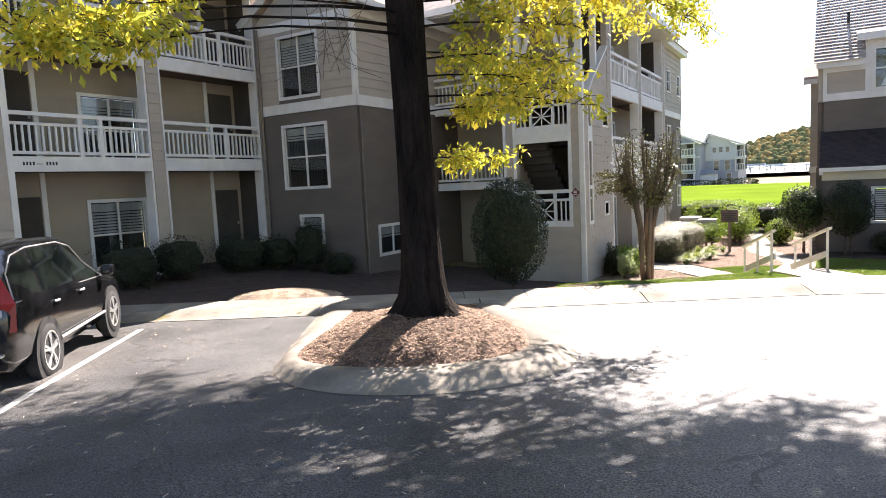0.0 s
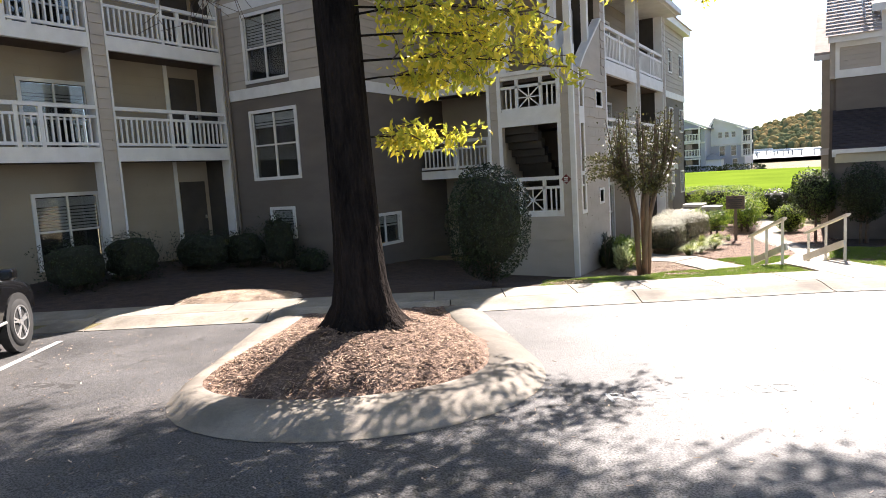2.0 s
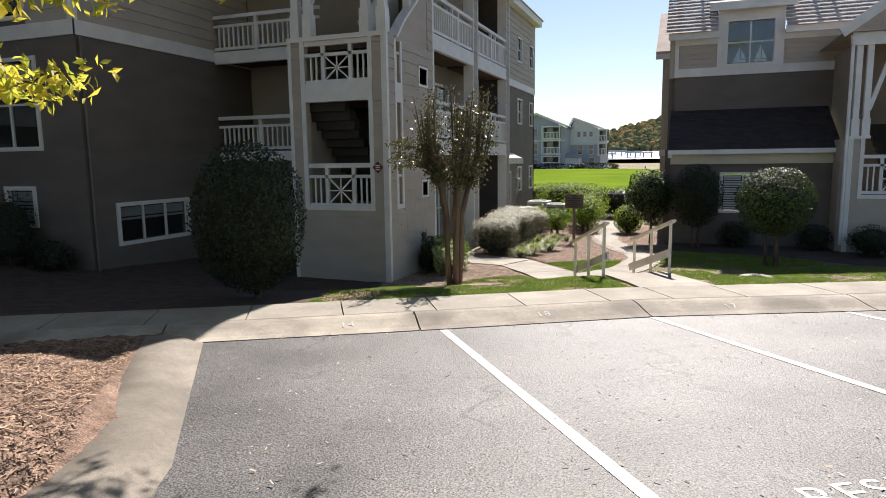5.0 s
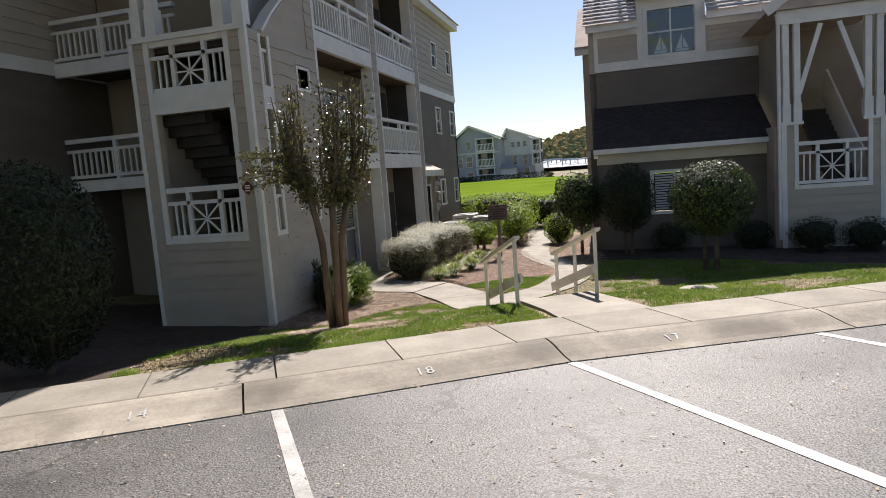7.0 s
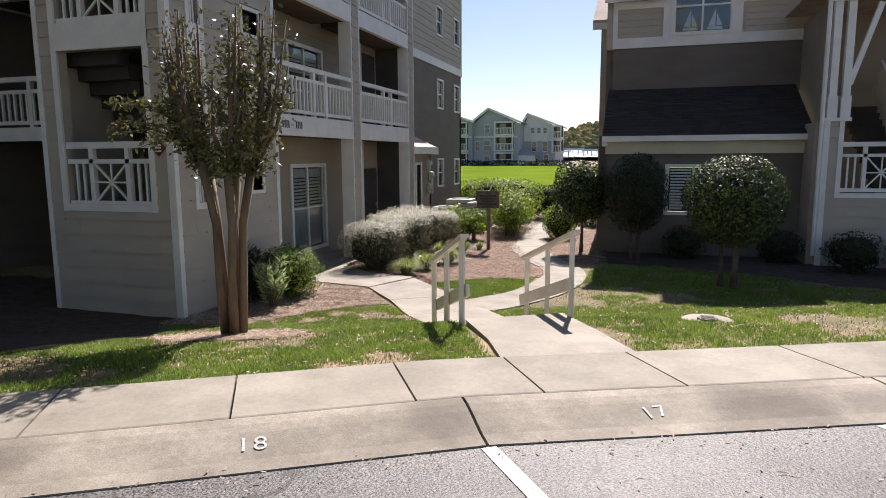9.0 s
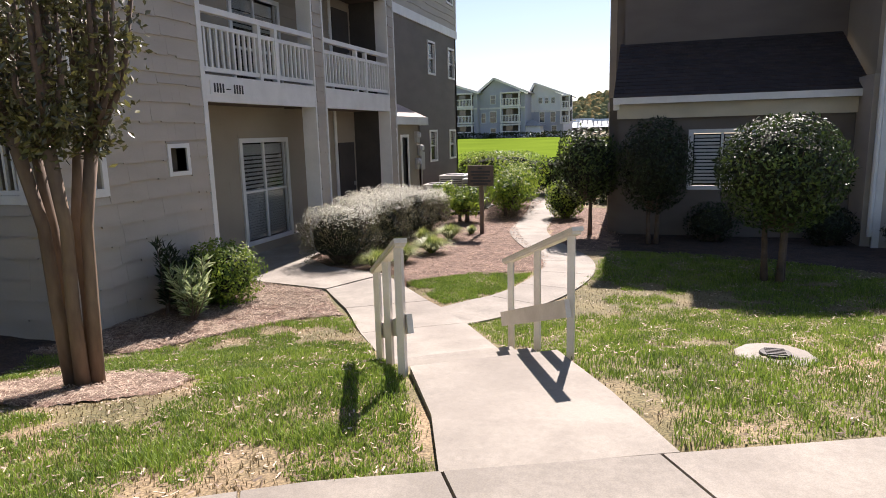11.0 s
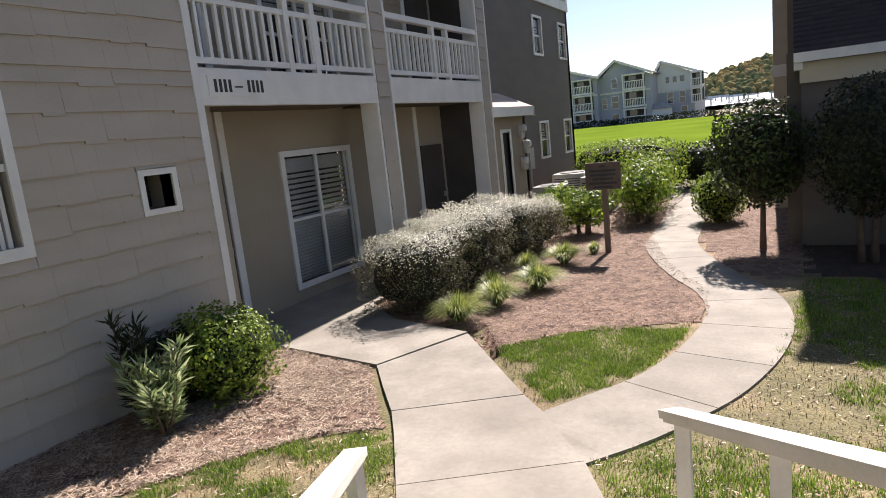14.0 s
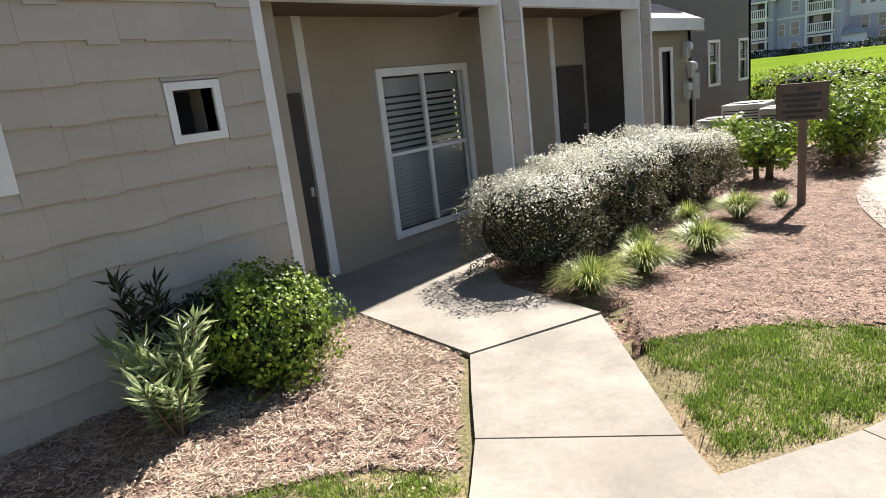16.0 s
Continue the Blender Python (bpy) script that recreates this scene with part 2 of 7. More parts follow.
M_HILL = mat("autumn_wood", (0.42, 0.30, 0.13), (0.15, 0.165, 0.085), 0.95, 0.03, 0.4, 0, island=1.1, spec=0.0)
M_ORANGE = mat("orange_cap", (0.75, 0.16, 0.03), (0.6, 0.1, 0.02), 0.6, 4, 40, 0)
M_COPPER = mat("sign_board", (0.17, 0.125, 0.10), (0.10, 0.075, 0.06), 0.85, 5, 60, 0.3)
M_IRON = mat("cast_iron", (0.09, 0.085, 0.08), (0.05, 0.045, 0.04), 0.7, 8, 60, 0.3, metal=0.3)

# ---- building helpers ----
def obj(name, verts, faces, m, parent=None, label="", smooth=False, kind=""):
    me = bpy.data.meshes.new(name)
    me.from_pydata(verts, [], faces)
    me.materials.append(m)
    if smooth:
        me.shade_smooth()
    o = new(name, me)
    o.parent = parent
    return tagged(o, label, kind=kind)


class Geo:
    """Collects boxes, tubes and faces of one mesh."""
    def __init__(self):
        self.v, self.f = [], []

    def add(self, verts, faces):
        o = len(self.v)
        self.v += [tuple(p) for p in verts]
        self.f += [tuple(i + o for i in f) for f in faces]
        return self

    def box(self, x0, x1, y0, y1, z0, z1, bev=0.0):
        if bev:
            return self.bevbox(x0, x1, y0, y1, z0, z1, bev)
        v = [(x, y, z) for z in (z0, z1) for y in (y0, y1) for x in (x0, x1)]
        return self.add(v, [(0, 2, 3, 1), (4, 5, 7, 6), (0, 1, 5, 4), (2, 6, 7, 3), (0, 4, 6, 2), (1, 3, 7, 5)])

    def bevbox(self, x0, x1, y0, y1, z0, z1, b):
        bm = bmesh.new()
        bmesh.ops.create_cube(bm, size=1)
        for q in bm.verts:
            q.co = Vector(((x0 + x1) / 2 + q.co.x * (x1 - x0), (y0 + y1) / 2 + q.co.y * (y1 - y0), (z0 + z1) / 2 + q.co.z * (z1 - z0)))
        bmesh.ops.bevel(bm, geom=list(bm.edges), offset=b, segments=2, affect="EDGES", profile=0.5)
        bm.verts.index_update()
        self.add([q.co for q in bm.verts], [[q.index for q in f.verts] for f in bm.faces])
        bm.free()
        return self

    def hexa(self, eight):
        return self.add(eight, [(0, 2, 3, 1), (4, 5, 7, 6), (0, 1, 5, 4), (2, 6, 7, 3), (0, 4, 6, 2), (1, 3, 7, 5)])

    def beam(self, p, q, w, h):
        """A square bar from p to q, w across and h deep."""
        p, q = Vector(p), Vector(q)
        d = (q - p).normalized()
        side = d.cross(Vector((0, 0, 1)))
        side = side.normalized() if side.length > 1e-3 else Vector((1, 0, 0))
        up = side.cross(d)
        e = [c + side * sx * w / 2 + up * sz * h / 2 for c in (p, q) for sz in (-1, 1) for sx in (-1, 1)]
        return self.hexa(e)

    def tube(self, pts, radii, n=8, cap=True):
        rings, pts = [], [Vector(p) for p in pts]
        for i, p in enumerate(pts):
            d = (pts[min(i + 1, len(pts) - 1)] - pts[max(i - 1, 0)]).normalized()
            a = d.cross(Vector((0.31, 0.95, 0.1)))
            a = a.normalized()
            b = d.cross(a)
            rings.append([p + (a * math.cos(2 * math.pi * j / n) + b * math.sin(2 * math.pi * j / n)) * radii[i] for j in range(n)])
        v = [q for r in rings for q in r]
        f = [(i * n + j, i * n + (j + 1) % n, (i + 1) * n + (j + 1) % n, (i + 1) * n + j) for i in range(len(pts) - 1) for j in range(n)]
        if cap:
            f += [tuple(range(n))[::-1], tuple((len(pts) - 1) * n + j for j in range(n))]
        return self.add(v, f)

    def prism(self, poly, z0, z1):
        """An upright prism over a counter-clockwise outline."""
        n = len(poly)
        v = [(x, y, z0) for x, y in poly] + [(x, y, z1) for x, y in poly]
        return self.add(v, [tuple(range(n))[::-1], tuple(range(n, 2 * n))] + [(i, (i + 1) % n, n + (i + 1) % n, n + i) for i in range(n)])

    def make(self, name, m, parent=None, label="", smooth=False, kind=""):
        return obj(name, self.v, self.f, m, parent, label, smooth, kind)


def thing(name, at=(0, 0, 0), label="", category="", group="", kind="", turn=0.0):
    e = new(name)
    e.matrix_world = pose(*at, 0, 0, turn)
    e.empty_display_size = 0.2
    return tagged(e, label, category, group, kind)


class Face:
    """A wall's plane: a along it, o outward, z up. way 'x': looks to +x at x = at; 'y': looks to -y at y = at; 'X': looks to -x."""
    def __init__(self, way, at):
        self.way, self.at = way, at

    def p(self, a, o, z):
        return (self.at + o, a, z) if self.way == "x" else (self.at - o, a, z) if self.way == "X" else (a, self.at - o, z)

    def box(self, g, a0, a1, o0, o1, z0, z1):
        p, q = self.p(a0, o0, z0), self.p(a1, o1, z1)
        return g.box(min(p[0], q[0]), max(p[0], q[0]), min(p[1], q[1]), max(p[1], q[1]), z0, z1)


def cells(a0, a1, z0, z1, holes):
    """The rectangles of a wall that its openings leave."""
    A = sorted({a0, a1, *[min(max(h[i], a0), a1) for h in holes for i in (0, 1)]})
    out = []
    for u, w in zip(A, A[1:]):
        spans, z = sorted((max(h[2], z0), min(h[3], z1)) for h in holes if h[0] < (u + w) / 2 < h[1]), z0
        for lo, hi in spans:
            if lo > z:
                out.append((u, w, z, lo))
            z = max(z, hi)
        if z < z1:
            out.append((u, w, z, z1))
    return out


def wall(name, F, a0, a1, z0, z1, holes, m, parent, thick=0.2, label=""):
    """One welded slab with its openings cut through."""
    A = sorted({a0, a1, *[h[i] for h in holes for i in (0, 1) if a0 < h[i] < a1]})
    Z = sorted({z0, z1, *[h[i] for h in holes for i in (2, 3) if z0 < h[i] < z1]})
    na, nz = len(A) - 1, len(Z) - 1
    full = lambda i, j: 0 <= i < na and 0 <= j < nz and not any(h[0] < (A[i] + A[i + 1]) / 2 < h[1] and h[2] < (Z[j] + Z[j + 1]) / 2 < h[3] for h in holes)
    g, ids = Geo(), {}

    def vid(i, j, k):
        if (i, j, k) not in ids:
            ids[i, j, k] = len(g.v)
            g.v.append(F.p(A[i], -thick * k, Z[j]))
        return ids[i, j, k]

    for i in range(na):
        for j in range(nz):
            if full(i, j):
                q = [(i, j), (i + 1, j), (i + 1, j + 1), (i, j + 1)]
                g.f += [tuple(vid(*c, 0) for c in q), tuple(vid(*c, 1) for c in q[::-1])]
                for (c, d), (u, w) in zip(zip(q, q[1:] + q[:1]), ((0, -1), (1, 0), (0, 1), (-1, 0))):
                    if not full(i + u, j + w):
                        g.f.append((vid(*d, 0), vid(*c, 0), vid(*c, 1), vid(*d, 1)))
    return g.make(name, m, parent, label)


def courses(F, a0, a1, z0, z1, holes, h=0.26, wmin=0.16, wmax=0.5, step=0.03, seed=1, lift=0.03):
    """Shingle siding: staggered pieces with stepped lower edges, as lists of eight corners."""
    rng = random.Random(seed)
    out = []
    for i in range(int(math.ceil((z1 - z0) / h))):
        lo, hi = z0 + i * h, min(z0 + (i + 1) * h + 0.012, z1)
        for u, w, cl, ch in cells(a0, a1, lo, hi, [k for k in holes if k[2] < hi - 0.02 and k[3] > lo + 0.02]):
            a = u
            while a < w - 1e-4:
                e = min(a + rng.uniform(wmin, wmax), w)
                e = w if w - e < 0.07 else e
                d = rng.choice((0.0, step, step * 0.5)) if cl == lo else 0.0
                zb = max(cl - d, z0)
                out.append([F.p(x, o, z) for z, thick in ((zb, lift), (ch, 0.004)) for o in (0.0, thick) for x in (a + 0.0006, e - 0.0006)])
                a = e
    return out


def siding(name, F, a0, a1, z0, z1, holes, m, parent, pieces=False, piece="shingle", **kw):
    if pieces:
        for e in courses(F, a0, a1, z0, z1, holes, **kw):
            Geo().hexa(e).make(piece, m, parent)
        return None
    g = Geo()
    for e in courses(F, a0, a1, z0, z1, holes, **kw):
        g.hexa(e)
    return g.make(name, m, parent, kind="stuff")


def window(F, a0, a1, z0, z1, parent, bars=(1, 1), blinds=0.0, frame_w=0.09, name="window"):
    """A window set in its opening: outer casing, sashes, pane and, where blinds > 0, slatted blinds behind the glass."""
    w = Geo()
    for u0, u1, y0, y1 in ((a0 - frame_w, a0, z0 - frame_w, z1 + frame_w), (a1, a1 + frame_w, z0 - frame_w, z1 + frame_w),
                           (a0, a1, z1, z1 + frame_w), (a0, a1, z0 - frame_w, z0)):
        F.box(w, u0, u1, -0.08, 0.035, y0, y1)
    win = w.make(name, M_WHITE, parent)
    nb, nh = bars
    for i in range(nb + 2):
        a = a0 + (a1 - a0) * i / (nb + 1)
        F.box(Geo(), max(a - 0.025, a0), min(a + 0.025, a1), -0.06, -0.012, z0, z1).make("sash", M_WHITE, win)
    for i in range(nb + 1):
        u0, u1 = a0 + (a1 - a0) * i / (nb + 1) + 0.026, a0 + (a1 - a0) * (i + 1) / (nb + 1) - 0.026
        for j in range(nh + 1):
            y0, y1 = z0 + (z1 - z0) * j / (nh + 1) + 0.02, z0 + (z1 - z0) * (j + 1) / (nh + 1) - 0.02
            F.box(Geo(), u0, u1, -0.046, -0.040, y0, y1).make("pane", M_GLASS if not blinds else M_PANE, win)
        for j in range(1, nh + 1):
            y = z0 + (z1 - z0) * j / (nh + 1)
            F.box(Geo(), u0, u1, -0.056, -0.014, y - 0.022, y + 0.022).make("glazing_bar", M_WHITE, win)
    if blinds:
        g = Geo()
        z, mid = z1 - 0.03, (z0 + z1) / 2
        while z > z1 - (z1 - z0) * blinds:
            # slats tilted open above the meeting rail, closed below it
            drop, pitch = (0.050, 0.080) if z > mid and z < z1 - 0.16 else (0.050, 0.052)
            p = [F.p(a, o, zz) for o, zz in ((-0.075, z), (-0.095, z - drop)) for a in (a0 + 0.03, a1 - 0.03)]
            g.hexa([(*q[:2], q[2] - d) for d in (0.003, 0) for q in p])
            z -= pitch
        g.make("blind", M_BLIND, win)
        # sheet close behind the blind, coloured as the room's shade
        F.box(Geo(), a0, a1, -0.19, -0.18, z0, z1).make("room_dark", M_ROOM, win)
    return win


M_PANE = bpy.data.materials.new("clear_pane")
M_PANE.use_nodes = True
_n, _l = M_PANE.node_tree.nodes, M_PANE.node_tree.links
_t, _g, _m = _n.new("ShaderNodeBsdfTransparent"), _n.new("ShaderNodeBsdfGlossy"), _n.new("ShaderNodeMixShader")
_t.inputs[0].default_value, _g.inputs["Roughness"].default_value = (0.90, 0.92, 0.93, 1), 0.02
_m.inputs[0].default_value = 0.07
_l.new(_t.outputs[0], _m.inputs[1]), _l.new(_g.outputs[0], _m.inputs[2])
_l.new(_m.outputs[0], _n["Material Output"].inputs[0])

BAL_MESH = {}
def baluster(F, a, o, z0, z1, w, parent, name="baluster"):
    """Balusters of one size share a mesh."""
    key = (round(z1 - z0, 3), w)
    if key not in BAL_MESH:
        g = Geo().box(-w / 2, w / 2, -w / 2, w / 2, 0, z1 - z0)
        me = bpy.data.meshes.new("baluster")
        me.from_pydata(g.v, [], g.f)
        me.materials.append(M_WHITE)
        BAL_MESH[key] = me
    b = new(name, BAL_MESH[key])
    b.location = F.p(a, o, z0)
    b.parent = parent
    return b


def railing(F, a0, a1, o, z0, z1, parent, posts=(), gap=0.145, fine=True):
    """A balcony rail: thick cap, middle rail, lower rail, square balusters and doubled posts."""
    g = Geo()
    F.box(g, a0, a1, o - 0.06, o + 0.05, z1 - 0.09, z1)
    r = g.make("rail", M_WHITE, parent)
    g = Geo()
    F.box(g, a0, a1, o - 0.035, o + 0.03, z1 - 0.30, z1 - 0.235)
    F.box(g, a0, a1, o - 0.035, o + 0.03, z0, z0 + 0.07)
    g.make("cross_rail", M_WHITE, r)
    for a in posts:
        F.box(Geo(), a - 0.045, a + 0.045, o - 0.045, o + 0.04, z0 - 0.08, z1 - 0.09).make("rail_post", M_WHITE, r)
    n = int((a1 - a0) / gap)
    for i in range(1, n):
        baluster(F, a0 + (a1 - a0) * i / n, o, z0 + 0.07, z1 - 0.30, 0.042, r)
    return r


def x_panel(F, a0, a1, o, z0, z1, parent):
    """A stair-tower rail with a crossed centre panel between balusters."""
    g = Geo()
    F.box(g, a0, a1, o - 0.05, o + 0.05, z1 - 0.10, z1)
    F.box(g, a0, a1, o - 0.04, o + 0.04, z1 - 0.33, z1 - 0.26)
    F.box(g, a0, a1, o - 0.04, o + 0.04, z0 + 0.05, z0 + 0.13)
    r = g.make("rail", M_WHITE, parent)
    c, h = (a0 + a1) / 2, (z1 - 0.33 - z0 - 0.13)
    s = 0.30
    for a in (c - s - 0.04, c + s + 0.04):
        F.box(Geo(), a - 0.04, a + 0.04, o - 0.04, o + 0.04, z0 + 0.13, z1 - 0.10).make("rail_post", M_WHITE, r)
    g = Geo()
    zc = (z0 + 0.13 + z1 - 0.33) / 2
    g.beam(F.p(c - s, o, z0 + 0.13), F.p(c + s, o, z1 - 0.33), 0.03, 0.03)
    g.beam(F.p(c - s, o, z1 - 0.33), F.p(c + s, o, z0 + 0.13), 0.03, 0.03)
    g.beam(F.p(c - s, o, zc), F.p(c + s, o, zc), 0.026, 0.026)
    F.box(g, c - 0.013, c + 0.013, o - 0.013, o + 0.013, z0 + 0.13, z1 - 0.33)
    g.make("crossed_panel", M_WHITE, r)
    for lo, hi in ((a0, c - s - 0.08), (c + s + 0.08, a1)):
        k = max(2, int((hi - lo) / 0.13))
        for i in range(1, k):
            baluster(F, lo + (hi - lo) * i / k, o, z0 + 0.13, z1 - 0.33, 0.036, r)
    return r

# ---- the ground: k runs along the kerb, s across it, d behind the gutter ----
def P(k, s):
    return (0.851 * k - 0.525 * s, 0.525 * k + 0.851 * s)


def KS(x, y):
    return (0.851 * x + 0.525 * y, -0.525 * x + 0.851 * y)


def lerp(t, rows):
    for (a, u), (b, w) in zip(rows, rows[1:]):
        if t <= b:
            return u + (w - u) * max(0.0, (t - a) / (b - a))
    return rows[-1][1]


def kerb_s(k):
    return lerp(k, [(-40, 13.9), (-4, 12.5), (0, 12.33), (3, 12.15), (6, 12.04), (8.6, 11.99), (11.2, 11.62), (16, 10.97), (60, 4.2)])


def lot_z(k, s):
    return 0.23 + 0.052 * min(14, max(-14, kerb_s(k) - s))


def H(x, y):
    """Height of the open ground."""
    k, s = KS(x, y)
    d = s - kerb_s(k)
    if d < 0.15:
        return lot_z(k, s) - 0.10
    low = lerp(k, [(-6, 0.52), (-3.5, 0.30), (0, 0.0), (4, -0.40), (7, -0.45)])
    far = -0.47 - 0.012 * max(0, min(14, y - 22))
    prof = lerp(d, [(0.15, 0.22), (1.4, 0.30), (3.0, 0.12), (4.3, -0.12), (5.8, -0.42), (7.0, -0.47)])
    z = prof if k > 7 else 0.30 + (prof - 0.30) * (0.30 - low) / 0.75
    near = max(0.0, min(1.0, (2.3 - abs(k - 9.9)) / 1.3))
    if near and s < 21.5:
        z += (lerp(d, [(0.15, 0.22), (1.4, 0.30), (3.1, 0.19), (3.6, 0.06), (4.1, -0.08), (4.4, -0.22), (5.3, -0.33), (6.4, -0.46)]) - z) * near - 0.14 * (abs(k - 9.9) < 0.42)
    if y > 22 and k > 6:
        z = min(z, far)
    if y > 36:
        z += 0.014 * min(y - 36, 70) + 0.016 * max(0, min(y, 400) - 106)
    z += 0.018 * noise.noise((x * 0.9, y * 0.9, 0.3)) * (1 if d > 1.4 else 0)
    return z


def sheet(name, xs, ys, zf, m, kind="structure", label="", keep=None, parent=None):
    v = [(x, y, zf(x, y)) for y in ys for x in xs]
    n = len(xs)
    f = [(j * n + i, j * n + i + 1, (j + 1) * n + i + 1, (j + 1) * n + i) for j in range(len(ys) - 1) for i in range(n - 1)
         if keep is None or keep((xs[i] + xs[i + 1]) / 2, (ys[j] + ys[j + 1]) / 2)]
    return obj(name, v, f, m, parent, label, True, kind)


def steps_list(a, b, d):
    n = max(1, round((b - a) / d))
    return [a + (b - a) * i / n for i in range(n + 1)]


gx = [-3000, -800, -300, -120, -60, -40] + steps_list(-30, -8, 0.5) + steps_list(-7.8, 6, 0.2) + steps_list(6.4, 26, 0.5) + [36, 60, 120, 300, 800, 3000]
gy = [-3000, -800, -200, -60, -30] + steps_list(-14, 11.5, 0.6) + steps_list(12, 26, 0.2) + steps_list(26.5, 42, 0.5) + [46, 50, 56, 64, 74, 86, 100, 120, 160, 220, 300, 400, 3000]
ground = sheet("ground", gx, gy, H, M_GROUND, label="patchy green lawn with bare dry soil")

# the parking lot
lk = steps_list(-40, 60, 1.0)
v, f = [], []
ls = [0.0, 0.25, 0.5, 1, 2, 4, 7, 11, 18, 30, 60]
for k in lk:
    for e in ls:
        s = kerb_s(k) + 0.03 - e
        v.append((*P(k, s), lot_z(k, s)))
n = len(ls)
f = [(i * n + j, i * n + j + 1, (i + 1) * n + j + 1, (i + 1) * n + j) for i in range(len(lk) - 1) for j in range(n - 1)]
road = obj("road", v, f, M_ASPH, None, "worn grey asphalt of a car park, cracked", True, "structure")


def kprism(k0, k1, prof, zf, gap=0.004, bend=kerb_s, nk=3):
    """A swept piece along the kerb; prof: (d, z) outline; zf gives its base height."""
    g = Geo()
    n = len(prof)
    ks = steps_list(k0 + gap, k1 - gap, (k1 - k0 - 2 * gap) / nk)
    for k in ks:
        g.v += [(*P(k, bend(k) + d), zf(k) + z) for d, z in prof]
    for i in range(len(ks) - 1):
        g.f += [(i * n + j, (i + 1) * n + j, (i + 1) * n + (j + 1) % n, i * n + (j + 1) % n) for j in range(n)]
    g.f += [tuple(range(n)), tuple((len(ks) - 1) * n + j for j in range(n))[::-1]]
    return g


KERB_PROF = [(0.0, -0.15), (0.0, 0.010), (0.12, 0.026), (0.24, 0.056), (0.35, 0.086), (0.44, 0.104), (0.54, 0.112), (0.54, -0.15)]
kerb = thing("kerb", label="stained rolled concrete kerb along the car park", kind="structure")
pavement = thing("pavement", label="pale concrete pavement slabs behind the kerb", kind="structure")
kz = lambda k: lot_z(k, kerb_s(k))
for i in range(-5, 11):
    k0 = 8.6 + 3.0 * (i - 1)
    kprism(k0, k0 + 3.0, KERB_PROF, kz, 0.010).make("kerb_stone", M_KERB, kerb, smooth=False)
joints = [8.28 + 1.19 * i for i in range(-18, 0)] + [8.28, 9.17, 10.2, 11.55] + [11.55 + 1.25 * i for i in range(1, 16)]
SLAB = [(0.545, -0.1), (0.545, 0.112), (0.56, 0.117), (1.39, 0.112), (1.40, 0.107), (1.40, -0.1)]
for a, b in zip(joints, joints[1:]):
    kprism(a, b, SLAB, kz, 0.008).make("slab", M_CONC, pavement)

# painted stall lines
def paint_strip(pts, w, name, parent=None, m=M_LINE):
    g = Geo()
    for (k, s) in pts:
        g.v += [(*P(k - w / 2, s), lot_z(k, s) + 0.004), (*P(k + w / 2, s), lot_z(k, s) + 0.004)]
    g.f = [(2 * i, 2 * i + 1, 2 * i + 3, 2 * i + 2) for i in range(len(pts) - 1)]
    return tagged(g.make(name, m, parent), "worn white parking line painted on asphalt", "line", "parking lines")


for k0 in (8.6, 5.87, 11.15, 13.85, 16.5):
    paint_strip([(k0 + 0.05 * e, kerb_s(k0) - 0.02 - e) for e in (0, 0.25, 0.5, 1, 2, 3, 4, 5.2)], 0.1, "parking_line", m=M_WORN if k0 == 5.87 else M_LINE)


def free_strip(p, q, w=0.1):
    g = Geo()
    p, q = Vector((*p, 0)), Vector((*q, 0))
    n_ = (q - p).normalized().cross(Vector((0, 0, 1))) * w / 2
    for t in (0, 0.1, 0.3, 0.5, 0.7, 0.85, 1):
        c = p.lerp(q, t)
        for u in (c - n_, c + n_):
            g.v.append((u.x, u.y, lot_z(*KS(u.x, u.y)) + 0.004))
    g.f = [(2 * i, 2 * i + 1, 2 * i + 3, 2 * i + 2) for i in range(6)]
    return tagged(g.make("parking_line", M_LINE), "worn white parking line painted on asphalt", "line", "parking lines")


free_strip((-8.95, 8.2), (-5.5, 4.34))
free_strip((-11.2, 6.8), (-7.7, 2.9))


def lettering(body, size, at, right, up, m, name, label, spacing=1.0, cat="marking"):
    cu = bpy.data.curves.new(name, "FONT")
    cu.body, cu.size, cu.align_x, cu.align_y, cu.space_character = body, size, "CENTER", "CENTER", spacing
    tmp = new("tmp_text", cu)
    dg = bpy.context.evaluated_depsgraph_get()
    me = bpy.data.meshes.new_from_object(tmp.evaluated_get(dg))
    bpy.data.objects.remove(tmp)
    me.materials.clear()
    me.materials.append(m)
    o = new(name, me)
    r, u = Vector(right).normalized(), Vector(up).normalized()
    w = r.cross(u)
    o.matrix_world = Matrix(((r.x, u.x, w.x, at[0]), (r.y, u.y, w.y, at[1]), (r.z, u.z, w.z, at[2]), (0, 0, 0, 1)))
    return tagged(o, label, cat)


KDIR, SDIR = Vector((0.851, 0.525, 0)), Vector((-0.525, 0.851, 0))
for k, txt in ((4.74, "14"), (7.23, "18"), (9.78, "17")):
    s = kerb_s(k) + 0.24
    lettering(txt, 0.17, (*P(k, s), kz(k) + 0.062), KDIR, SDIR + Vector((0, 0, 0.26)), M_LINE, "stall_number", "white stencilled stall number on the kerb", 1.15)
for k in (4.62, 7.68):
    lettering("RESERVED", 0.34, (*P(k, 7.32), lot_z(k, 7.32) + 0.003), KDIR, SDIR + Vector((0, 0, -0.052)), M_LINE, "stall_marking", "white stencilled word painted on the asphalt", 1.08)

